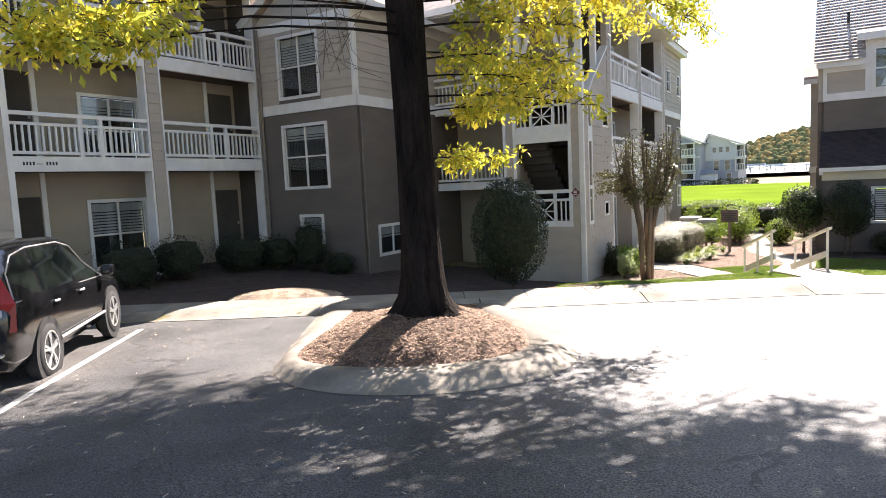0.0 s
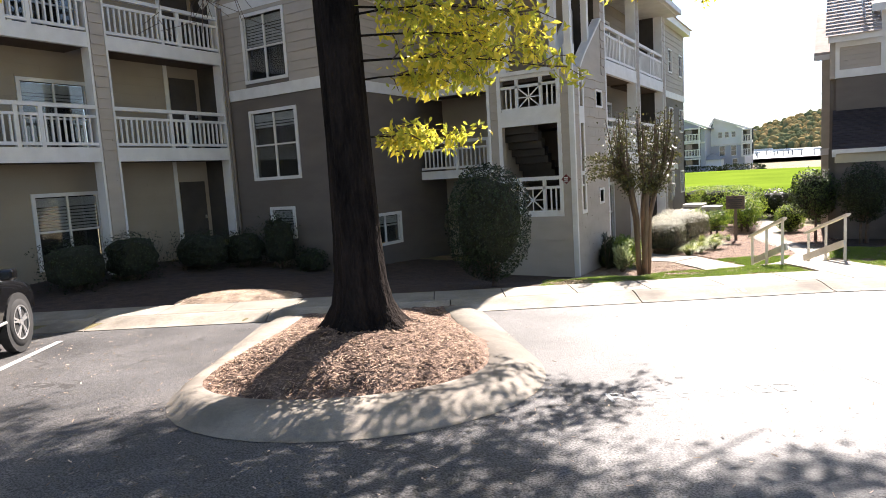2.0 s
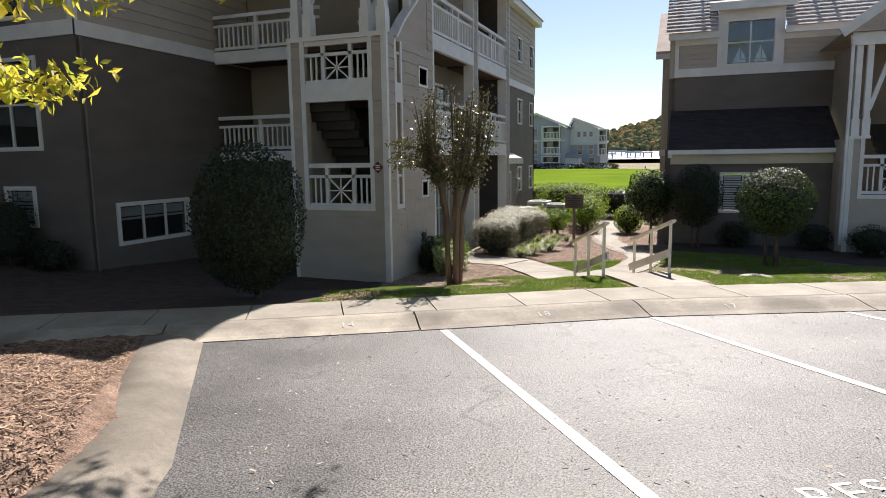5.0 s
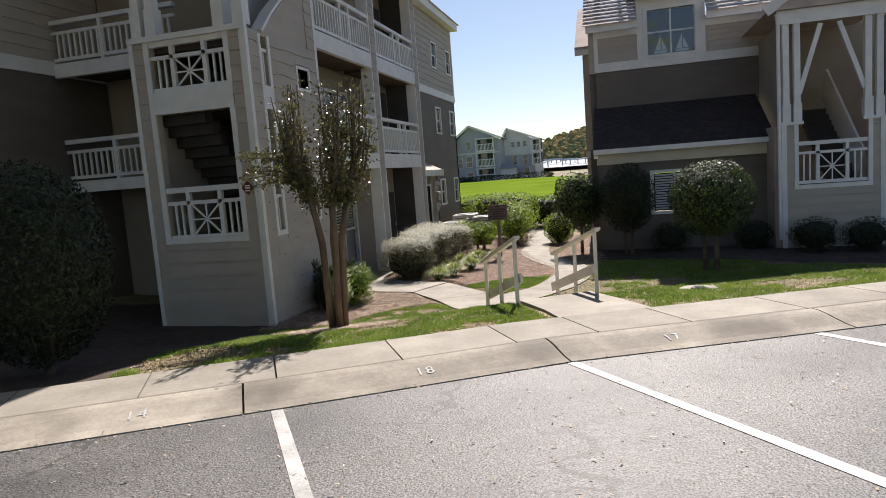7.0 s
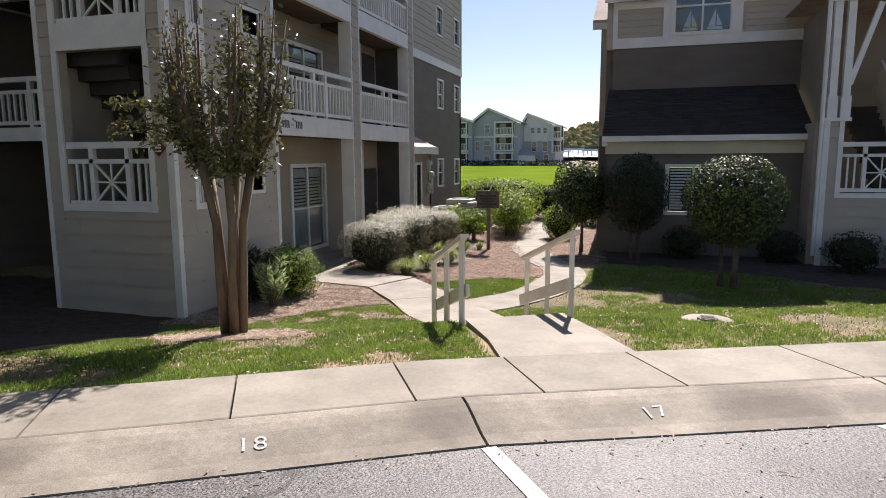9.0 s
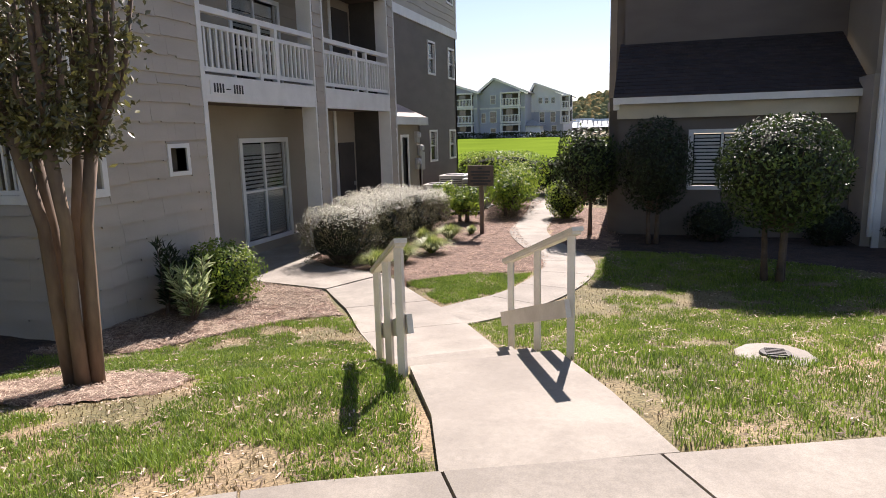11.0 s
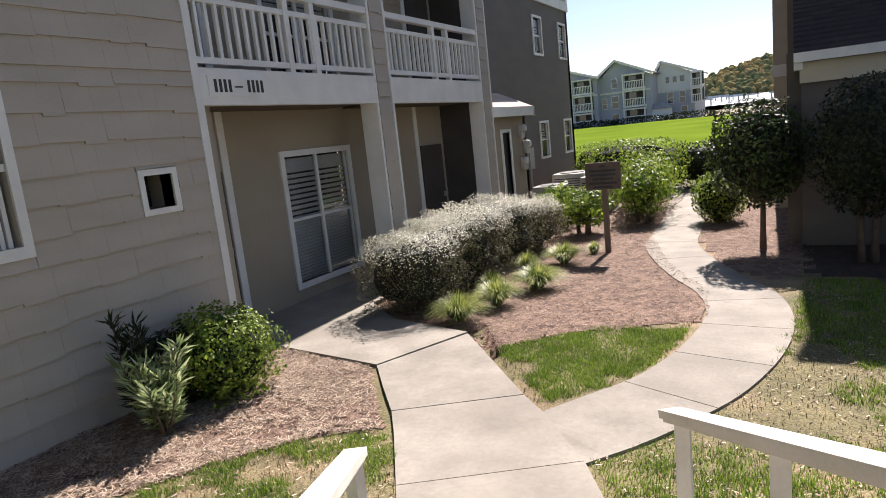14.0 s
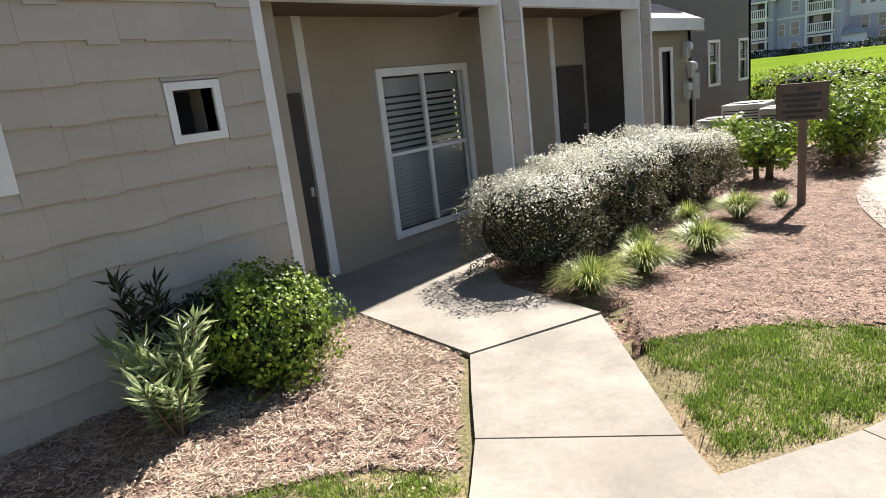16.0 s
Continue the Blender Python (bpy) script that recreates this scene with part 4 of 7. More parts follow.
end = porch_stack(TS, -5.73, 21.93, [(2.40, 2.80), (5.06, 5.44)], -0.40, block, 8.0, 20, winz=(-0.16, 1.74))

# the far part of the block: taupe below, beige above, white band
FW = Face("x", -5.88)
fw = [(35.68, 36.36, 0.86, 1.86), (38.04, 38.72, 0.86, 1.86), (35.68, 36.36, 3.92, 4.94), (38.04, 38.72, 3.92, 4.94), (35.6, 36.3, 6.69, 7.67), (38.0, 38.7, 6.69, 7.67)]
wall("wall", FW, 29.6, 39.1, -1.0, 9.0, fw, M_TAUPE, block, 0.2)
siding("siding", FW, 29.6, 39.1, 5.72, 8.95, [(a - .1, b + .1, c - .1, d + .1) for a, b, c, d in fw], M_BEIGE, block, seed=31, h=0.25, wmin=0.8, wmax=2.4)
for q in fw:
    window(FW, *q, block, (0, 1), 0.5, 0.07)
board(FW, 29.6, 39.14, 5.43, 5.72, block, 0.05); board(FW, 39.02, 39.14, 5.72, 9.0, block, 0.04); board(FW, 29.6, 39.3, 8.75, 9.05, block, 0.35)
wall("wall", Face("y", 39.1), -16, -5.88, -1, 9.0, [], M_TAUPE, block, -0.2)
# store room with a lean-to roof beside the porch
SR = Face("x", -5.15)
wall("wall", SR, 29.65, 32.55, -0.7, 2.15, [(31.0, 31.45, -0.7, 1.72)], M_CREAM, block, 0.15)
dr = SR.box(Geo(), 31.0, 31.45, -0.1, -0.05, -0.6, 1.72).make("store_door", M_BLACKM, block, "dark store door with white frame")
g = Geo()
for a0, a1, c0, c1 in ((30.92, 31.0, -0.6, 1.8), (31.45, 31.53, -0.6, 1.8), (31.0, 31.45, 1.72, 1.8)):
    SR.box(g, a0, a1, -0.1, 0.03, c0, c1)
g.make("door_frame", M_WHITE, dr)
Geo().box(-5.9, -5.15, 32.40, 32.55, -0.7, 2.4).make("wall", M_CREAM, block)
g = Geo()
g.hexa([(-5.9, 29.4, 2.62), (-4.95, 29.4, 2.18), (-5.9, 32.7, 2.62), (-4.95, 32.7, 2.18), (-5.9, 29.4, 2.74), (-4.95, 29.4, 2.30), (-5.9, 32.7, 2.74), (-4.95, 32.7, 2.30)])
g.make("lean_to_roof", M_SHING, block)
board(Face("x", -4.95), 29.4, 32.72, 2.08, 2.3, block, 0.03)
Geo().box(-5.88, -4.92, 32.66, 32.74, 2.06, 2.28).make("trim_board", M_WHITE, block)

# ---- recess balconies between wing and tower ----
RB = Face("y", 20.5)
for b0, b1 in ((2.30, 2.55), (4.82, 5.12)):
    bal = RB.box(Geo(), -10.3, -7.15, -0.12, 0.0, b0, b1).make("balcony", M_WHITE, block)
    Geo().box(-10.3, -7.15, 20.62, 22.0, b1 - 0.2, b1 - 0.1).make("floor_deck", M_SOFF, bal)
    railing(RB, -10.3, -7.15, -0.06, b1 + 0.05, b1 + 0.92, bal, (-9.0, -7.9))

# ---- wing ----
WS, WF = Face("x", -10.345), Face("y", 16.31)
bw = (17.10, 19.17, 0.55, 1.33)
ff = [(-13.2, -11.55, 2.66, 4.45), (-12.68, -11.9, 1.0, 1.72), (-13.2, -11.72, 5.38, 7.1)]
wall("wall", WS, 16.31, 22.2, -0.8, 7.6, [bw], M_TAUPE, block, 0.2)
wall("wall", WF, -14.3, -10.545, -0.8, 7.6, ff, M_TAUPE, block, 0.2)
siding("siding", WS, 16.4, 22.0, 5.18, 7.55, [], M_BEIGE, block, seed=41, h=0.25, wmin=0.8, wmax=2.4)
siding("siding", WF, -14.2, -10.44, 5.18, 7.55, [(-13.3, -11.62, 5.18, 7.2)], M_BEIGE, block, seed=42, h=0.25, wmin=0.5, wmax=1.6)
board(WS, 16.28, 22.0, 4.88, 5.18, block, 0.045); board(WF, -14.2, -10.30, 4.88, 5.18, block, 0.042)
board(WS, 16.30, 16.42, 5.18, 7.5, block, 0.034); board(WF, -10.44, -10.31, 5.18, 7.5, block, 0.03)
board(WS, 16.2, 22.0, 7.4, 7.75, block, 0.05); board(WF, -14.2, -10.29, 7.3, 7.6, block, 0.035)
window(WF, *ff[0], block, (1, 1), 0.2); window(WF, *ff[1], block, (0, 0), 0.9); window(WF, *ff[2], block, (1, 1), 0.5)
window(WS, *bw, block, (2, 0), 0.4)
for z0, z1 in ((-0.45, 2.74), (2.76, 5.2)):
    Geo().box(-4.755, -4.66, 19.03, 19.125, z0, z1).make("corner_board", M_WHITE, block)
# gable roof over the wing
g = Geo()
xr, xl, xm, ze, zr = -9.85, -14.6, -12.25, 7.62, 9.0
g.add([(xr, 16.08, ze), (xm, 16.08, zr), (xl, 16.08, ze), (xr, 22.2, ze), (xm, 22.2, zr), (xl, 22.2, ze),
       (xr, 16.08, ze + 0.14), (xm, 16.08, zr + 0.14), (xl, 16.08, ze + 0.14), (xr, 22.2, ze + 0.14), (xm, 22.2, zr + 0.14), (xl, 22.2, ze + 0.14)],
      [(0, 1, 4, 3), (1, 2, 5, 4), (6, 9, 10, 7), (7, 10, 11, 8), (0, 3, 9, 6), (2, 8, 11, 5), (0, 6, 7, 1), (1, 7, 8, 2)])
g.make("roof", M_SHING, block)
Geo().add([(-14.3, 16.31, 7.55), (-10.345, 16.31, 7.55), (-12.3, 16.31, 8.98), (-14.3, 16.5, 7.55), (-10.345, 16.5, 7.55), (-12.3, 16.5, 8.98)],
          [(0, 1, 2), (5, 4, 3), (0, 3, 4, 1), (1, 4, 5, 2), (2, 5, 3, 0)]).make("gable", M_BEIGE, block)
for a, b in (((-9.85, ze), (-12.25, zr)), ((-14.6, ze), (-12.25, zr))):
    Geo().beam((a[0], 16.06, a[1] + 0.02), (b[0], 16.06, b[1] + 0.02), 0.05, 0.24).make("rake_board", M_WHITE, block)
Geo().box(-9.90, -9.78, 15.9, 22.2, 7.56, 7.70).make("gutter", M_WHITE, block)
Geo().tube([(-10.25, 16.12, 7.5), (-10.29, 16.22, 7.2), (-10.29, 16.22, 5.3)], [0.04] * 3, 8).make("downpipe", M_WHITE, block)
Geo().tube([(-14.02, 16.24, 7.5), (-14.02, 16.24, 0.0)], [0.045] * 2, 8).make("downpipe", mat("taupe_pipe", (0.24, 0.2, 0.17)), block)
Geo().tube([(-10.27, 16.40, 4.85), (-10.27, 16.40, -0.1)], [0.035] * 2, 8).make("downpipe", M_TAUPE, block)
# ---- left porches, facing the court ----
LS = Face("x", -14.1)
porch_stack(LS, -15.15, 8.93, [(3.23, 3.57), (5.92, 6.26)], 0.62, block, 8.6, 60, winz=(0.78, 2.46), shade=0.5)
wall("wall", LS, 2.0, 8.93, -0.2, 8.6, [], M_BEIGE, block, 0.2)
siding("siding", LS, 2.0, 8.86, 0.5, 8.6, [], M_BEIGE, block, seed=71, h=0.25, wmin=0.4, wmax=1.4)
board(LS, 8.80, 8.93, 0.3, 8.6, block, 0.04)
# main body behind and the big roof
Geo().box(-15.2, -10.5, 22.21, 39.0, 5.0, 8.9).make("wall", M_TAUPE, block)
g = Geo()
for x0, x1, y0, y1, z in ((-15.5, -6.0, 19.95, 29.75, 8.02), (-10.4 + 3.2, -4.2, 18.6, 29.6, 8.02), (-22, -13.6, 2.0, 16.6, 8.62)):
    xm = (x0 + x1) / 2
    g.add([(x0, y0, z), (x1, y0, z), (x1, y1, z), (x0, y1, z), (x0 + 3, y0 + 3.4, z + 2.3), (x1 - 3.4, y0 + 3.4, z + 2.3), (x1 - 3.4, y1 - 1, z + 2.3), (x0 + 3, y1 - 1, z + 2.3)],
          [(3, 2, 1, 0), (0, 1, 5, 4), (1, 2, 6, 5), (2, 3, 7, 6), (3, 0, 4, 7), (4, 5, 6, 7)])
g.add([(-16, 29.6, 9.05), (-5.45, 29.6, 9.05), (-5.45, 39.5, 9.05), (-16, 39.5, 9.05), (-11, 30, 11.5), (-11, 38, 11.5)], [(3, 2, 1, 0), (0, 1, 4), (1, 2, 5, 4), (2, 3, 5), (3, 0, 4, 5)])
g.make("roof", M_SHING, block)
g = Geo().box(-4.24, -4.10, 18.55, 29.75, 7.92, 8.10)
g.box(-7.3, -4.1, 18.50, 18.62, 7.92, 8.14)
g.box(-15.4, -7.3, 19.85, 19.97, 7.92, 8.14)
g.make("gutter", M_WHITE, block)
Geo().box(-7.2, -4.25, 18.65, 20.0, 7.88, 7.93).box(-15.3, -4.25, 20.0, 29.7, 7.88, 7.93).make("soffit", M_WHITE, block)
rebase(block, (-9.0, 20.0, -0.45))

# ---- the house opposite: stair porch, shed roof, dormer ----
house = thing("apartment_house", label="two-storey taupe house with brown shed roof, white trim and dormer", category="building", group="apartment houses")
HF, HB = Face("y", 28.62), Face("y", 30.9)
sw = (2.5, 3.7, 0.55, 1.68)
wall("wall", HF, 0.95, 5.7, -0.8, 2.55, [sw], M_TAUPE, house, 0.2)
wall("wall", Face("X", 0.95), 28.82, 31.1, -0.8, 2.5, [], M_TAUPE, house, -0.2)
wall("wall", Face("X", 0.95), 31.1, 40, -0.8, 5.0, [], M_TAUPE, house, -0.2)
wall("wall", Face("X", 0.95), 30.9, 40, 5.0, 6.3, [], M_BEIGE, house, -0.2)
win_ = window(HF, *sw, house, (1, 0), 0.0, 0.08)
for lo in (sw[0] + 0.05, (sw[0] + sw[1]) / 2 + 0.05):
    for i in range(14):
        z = sw[2] + 0.06 + i * 0.075
        HF.box(Geo(), lo, lo + 0.5, -0.034, -0.02, z, z + 0.05).make("shutter_slat", M_BLIND, win_)
# shed roof in shingle courses
g = Geo()
rng = random.Random(5)
n_c = 16
for i in range(n_c):
    y0, y1 = 28.32 + 2.6 * i / n_c, 28.32 + 2.6 * (i + 1) / n_c + 0.05
    z0, z1 = 2.46 + 1.4 * i / n_c, 2.46 + 1.4 * (i + 1) / n_c + 0.02
    a = 0.85
    while a < 5.72:
        b = min(a + rng.uniform(0.18, 0.36), 5.72)
        g.hexa([(a, y0, z0), (b - 0.003, y0, z0), (a, y1, z1), (b - 0.003, y1, z1), (a, y0, z0 + 0.03), (b - 0.003, y0, z0 + 0.03), (a, y1, z1 + 0.012), (b - 0.003, y1, z1 + 0.012)])
        a = b
Geo().hexa([(0.86, 28.34, 2.40), (5.71, 28.34, 2.40), (0.86, 30.92, 3.80), (5.71, 30.92, 3.80), (0.86, 28.34, 2.45), (5.71, 28.34, 2.45), (0.86, 30.92, 3.85), (5.71, 30.92, 3.85)]).make("roof_deck", M_SOFF, house)
g.make("shed_roof", M_DSHING, house, kind="stuff")
Geo().add([(0.95, 28.62, 2.4), (0.95, 30.9, 2.4), (0.95, 30.9, 3.8), (1.1, 28.62, 2.4), (1.1, 30.9, 2.4), (1.1, 30.9, 3.8)], [(0, 2, 1), (3, 4, 5), (0, 1, 4, 3), (1, 2, 5, 4), (2, 0, 3, 5)]).make("wall", M_TAUPE, house)
board(Face("y", 28.34), 0.85, 5.72, 2.33, 2.47, house, 0.05, name="gutter")
board(HF, 0.93, 5.7, 2.02, 2.33, house, 0.12, M_FRIEZE := mat("cream_frieze", (0.62, 0.56, 0.43), (0.52, 0.47, 0.36), 0.7, 2, 40, 0.1), "frieze_board")
Geo().box(0.85, 0.97, 28.36, 31.0, 2.22, 2.40).make("trim_board", M_WHITE, house)
wall("wall", HB, 0.95, 6.0, 3.7, 5.02, [], M_TAUPE, house, 0.2)
dw = (2.58, 4.02, 5.38, 6.76)
wall("wall", HB, 0.95, 6.0, 5.02, 6.4, [dw], M_BEIGE, house, 0.2)
siding("siding", HB, 1.06, 6.0, 5.29, 6.3, [(2.2, 4.4, 5.0, 7)], M_BEIGE, house, seed=81, h=0.17, wmin=1, wmax=2.5)
board(HB, 0.92, 6.0, 5.01, 5.29, house, 0.05); board(HB, 0.92, 1.05, 5.29, 6.3, house, 0.045); board(HB, 0.92, 2.28, 6.08, 6.28, house, 0.05); board(HB, 4.32, 6.0, 6.08, 6.28, house, 0.05)
board(Face("y", 30.5), 0.7, 2.3, 6.22, 6.46, house, 0.05); board(Face("y", 30.5), 4.3, 6.2, 6.22, 6.46, house, 0.05)
# dormer with its window and two toy sailing boats
wall("dormer_wall", Face("y", 30.86), 2.28, 4.32, 5.29, 7.2, [dw], M_WHITE, house, 0.9)
dwin = window(Face("y", 30.86), *dw, house, (1, 1), 0.0, 0.10)
for a in (2.98, 3.62):
    Geo().add([(a - 0.16, 30.93, 5.52), (a + 0.02, 30.93, 5.50), (a + 0.02, 30.93, 5.98), (a + 0.05, 30.93, 5.52), (a + 0.2, 30.93, 5.52), (a + 0.05, 30.93, 5.85),
               (a - 0.16, 30.94, 5.52), (a + 0.02, 30.94, 5.50), (a + 0.02, 30.94, 5.98), (a + 0.05, 30.94, 5.52), (a + 0.2, 30.94, 5.52), (a + 0.05, 30.94, 5.85)],
              [(0, 1, 2), (3, 4, 5), (8, 7, 6), (11, 10, 9)]).make("sail", M_BLIND, dwin)
    Geo().box(a - 0.18, a + 0.2, 30.92, 30.96, 5.42, 5.49).make("hull", M_BLIND, dwin)
for p in [o for o in dwin.children if o.name.startswith("pane")]:
    p.data.materials[0] = M_PANE
# added sheet behind the sails, coloured as the room's shade
Geo().box(2.4, 4.2, 31.05, 31.07, 5.2, 7.0).make("room_dark", M_ROOM, dwin)
g = Geo().hexa([(2.0, 30.45, 7.2), (4.6, 30.45, 7.2), (2.0, 33.6, 8.0), (4.6, 33.6, 8.0), (2.0, 30.45, 7.32), (4.6, 30.45, 7.32), (2.0, 33.6, 8.12), (4.6, 33.6, 8.12)])
g.make("dormer_roof", M_SHING, house)
board(Face("y", 30.47), 1.98, 4.62, 7.08, 7.34, house, 0.04)
# main roof, two slopes each side of the dormer, in courses
g = Geo()
for x0, x1 in ((0.62, 2.28), (4.32, 12.5)):
    for i in range(30):
        y0, y1 = 30.35 + 6 * i / 30, 30.35 + 6 * (i + 1) / 30 + 0.06
        z0, z1 = 6.42 + 4.6 * i / 30, 6.42 + 4.6 * (i + 1) / 30 - 0.004
        a = x0
        while a < x1:
            b = min(a + rng.uniform(0.18, 0.40), x1)
            g.hexa([(a, y0, z0), (b - 0.003, y0, z0), (a, y1, z1), (b - 0.003, y1, z1), (a, y0, z0 + 0.02), (b - 0.003, y0, z0 + 0.02), (a, y1, z1 + 0.012), (b - 0.003, y1, z1 + 0.012)])
            a = b
for i in range(8, 30):
    y0, y1 = 30.35 + 6 * i / 30, 30.35 + 6 * (i + 1) / 30 + 0.06
    z0, z1 = 6.42 + 4.6 * i / 30, 6.42 + 4.6 * (i + 1) / 30 - 0.004
    g.hexa([(2.28, y0, z0), (4.32, y0, z0), (2.28, y1, z1), (4.32, y1, z1), (2.28, y0, z0 + 0.02), (4.32, y0, z0 + 0.02), (2.28, y1, z1 + 0.012), (4.32, y1, z1 + 0.012)])
g.make("roof", M_SHING, house, kind="stuff")
Geo().add([(0.95, 30.9, 6.3), (0.95, 36.3, 6.3), (0.95, 36.3, 10.9), (1.1, 30.9, 6.3), (1.1, 36.3, 6.3), (1.1, 36.3, 10.9)], [(0, 2, 1), (3, 4, 5), (0, 1, 4, 3), (1, 2, 5, 4), (2, 0, 3, 5)]).make("gable", M_BEIGE, house)
for x, y in ((1.75, 32.6), (5.2, 32.6), (5.75, 32.2)):
    z = 6.42 + (y - 30.35) * 4.6 / 6
    Geo().tube([(x, y, z - 0.1), (x, y, z + 0.35), (x, y, z + 0.42)], [0.05, 0.05, 0.08], 10).make("vent_pipe", M_BLACKM, house)
# rear left part of the house, set back
wall("wall", Face("y", 33.2), 0.45, 0.95, -0.8, 6.1, [], M_BEIGE, house, 3)
board(Face("y", 33.2), 0.42, 0.95, 2.3, 2.55, house, 0.04)
Geo().hexa([(0.2, 32.9, 6.1), (0.95, 32.9, 6.1), (0.2, 36.5, 8.2), (0.95, 36.5, 8.2), (0.2, 32.9, 6.25), (0.95, 32.9, 6.25), (0.2, 36.5, 8.35), (0.95, 36.5, 8.35)]).make("roof", M_SHING, house)
board(Face("y", 32.9), 0.2, 0.97, 5.95, 6.15, house, 0.04)
# stair porch of the house
PF = Face("y", 27.5)
wall("wall", PF, 5.7, 8.05, -0.8, 2.7, [(6.08, 7.68, 1.13, 2.7)], M_BEIGE, house, 0.16)
siding("siding", PF, 5.8, 7.95, -0.4, 2.62, [(5.98, 7.78, 1.02, 2.7)], M_BEIGE, house, seed=91, h=0.25, wmin=0.5, wmax=1.6)
wall("wall", PF, 8.05, 14, -0.8, 5.2, [(8.6, 9.8, 1.0, 2.4)], M_TAUPE, house, 0.2)
wall("wall", Face("X", 5.7), 27.66, 28.6, -0.8, 2.7, [], M_BEIGE, house, -0.16)
wall("wall", Face("X", 5.98), 28.6, 31.0, 2.5, 5.4, [], M_CREAM, house, -0.16)
for a0, a1, z0, z1 in ((5.68, 5.8, -0.6, 2.7), (5.98, 6.08, 1.02, 2.7), (7.68, 7.78, 1.02, 2.7), (6.08, 7.68, 1.02, 1.13), (7.95, 8.07, -0.6, 2.7)):
    board(PF, a0, a1, z0, z1, house, 0.034)
board(PF, 5.66, 6.2, 2.7, 2.78, house, 0.06); board(PF, 7.56, 8.1, 2.7, 2.78, house, 0.06)
x_panel(PF, 6.08, 7.68, -0.06, 1.10, 2.25, house)
for x in (5.82, 6.08, 7.70, 7.96):
    g = Geo()
    PF.box(g, x - 0.075, x + 0.075, -0.19, -0.03, 2.78, 5.3)
    PF.box(g, x - 0.10, x + 0.10, -0.215, -0.005, 2.78, 3.25)
    g.make("post", M_WHITE, house)
for x0, x1 in ((6.14, 6.64), (7.64, 7.06)):
    Geo().beam((x0, 27.62, 3.5), (x1, 27.62, 5.2), 0.09, 0.11).make("brace", M_WHITE, house)
board(PF, 5.6, 8.2, 5.25, 5.6, house, 0.02)
Geo().add([(5.35, 27.35, 5.6), (8.45, 27.35, 5.6), (6.9, 27.35, 6.7), (5.35, 31, 5.6), (8.45, 31, 5.6), (6.9, 31, 6.7)], [(0, 1, 2), (0, 3, 4, 1), (1, 4, 5, 2), (2, 5, 3, 0), (3, 5, 4)]).make("porch_roof", M_SHING, house)
for a, b in (((5.3, 5.58), (6.9, 6.74)), ((8.5, 5.58), (6.9, 6.74))):
    Geo().beam((a[0], 27.3, a[1]), (b[0], 27.3, b[1]), 0.06, 0.26).make("rake_board", M_WHITE, house)
Geo().add([(5.6, 27.42, 5.6), (8.2, 27.42, 5.6), (6.9, 27.42, 6.55), (5.6, 27.5, 5.6), (8.2, 27.5, 5.6), (6.9, 27.5, 6.55)], [(0, 1, 2), (5, 4, 3), (0, 3, 4, 1)]).make("gable", M_FRIEZE, house)
wall("wall", Face("y", 31.2), 6.0, 14, -0.6, 6.3, [], M_CREAM, house, 0.2)
Geo().box(5.9, 8.0, 27.7, 31.2, 0.9, 1.05).make("floor_deck", M_SOFF, house)
# stairs again take the colour that holds the shade
for i in range(12):
    Geo().box(6.9, 7.6, 27.9 + 0.25 * i, 28.2 + 0.25 * i, 1.05 + 0.18 * i, 1.23 + 0.18 * i).make("stair_step", M_DARK, house)
Geo().beam((7.62, 27.9, 1.6), (7.62, 30.9, 4.0), 0.06, 0.9).make("stair_wall", M_WHITE, house)
Geo().beam((6.05, 28.55, 2.75), (6.05, 27.72, 2.2), 0.1, 0.35).make("rake_board", M_WHITE, house)
Geo().tube([(5.56, 27.3, 5.5), (5.62, 27.44, 5.2), (5.62, 27.44, -0.3)], [0.045] * 3, 8).make("downpipe", M_WHITE, house)
rebase(house, (4.0, 30.0, -0.5))

# ---- plants ----
def leaf_mesh(name, centres, size, m, parent, seed=0, normals=None, aspect=0.45, droop=0.0, fold=0.25, kind="", label="", jit=1.0, facing=False):
    """Many small pointed leaves (four corners, folded along the rib) at the given places."""
    r = np.random.RandomState(seed)
    c = np.asarray(centres, float)
    n = len(c)
    d = r.normal(size=(n, 3)) * jit
    if normals is not None:
        d = d + np.asarray(normals) * 1.1
    d[:, 2] -= droop
    d /= np.linalg.norm(d, axis=1)[:, None] + 1e-9
    side = r.normal(size=(n, 3))
    if facing:
        # leaf blades lie roughly along the surface of the crown
        nn = np.asarray(normals, float)
        nn = nn / (np.linalg.norm(nn, axis=1)[:, None] + 1e-9)
        d = r.normal(size=(n, 3))
        d = d - nn * (d * nn).sum(1)[:, None] * 0.8 + nn * 0.3
        d /= np.linalg.norm(d, axis=1)[:, None] + 1e-9
        side = nn + 0.45 * r.normal(size=(n, 3))
    u = np.cross(d, side)
    u /= np.linalg.norm(u, axis=1)[:, None] + 1e-9
    w = np.cross(d, u)
    L = size * r.uniform(0.6, 1.3, size=(n, 1))
    v = np.stack([c, c + d * L * 0.5 + u * L * aspect * 0.5 + w * L * fold * 0.3, c + d * L, c + d * L * 0.5 - u * L * aspect * 0.5 + w * L * fold * 0.3], 1).reshape(-1, 3)
    i = np.arange(n)[:, None] * 4
    f = np.concatenate([i + np.array([[0, 1, 2]]), i + np.array([[0, 2, 3]])], 0)
    me = bpy.data.meshes.new(name)
    me.from_pydata(v.tolist(), [], f.tolist())
    me.materials.append(m)
    o = new(name, me)
    o.parent = parent
    return tagged(o, label, kind=kind)


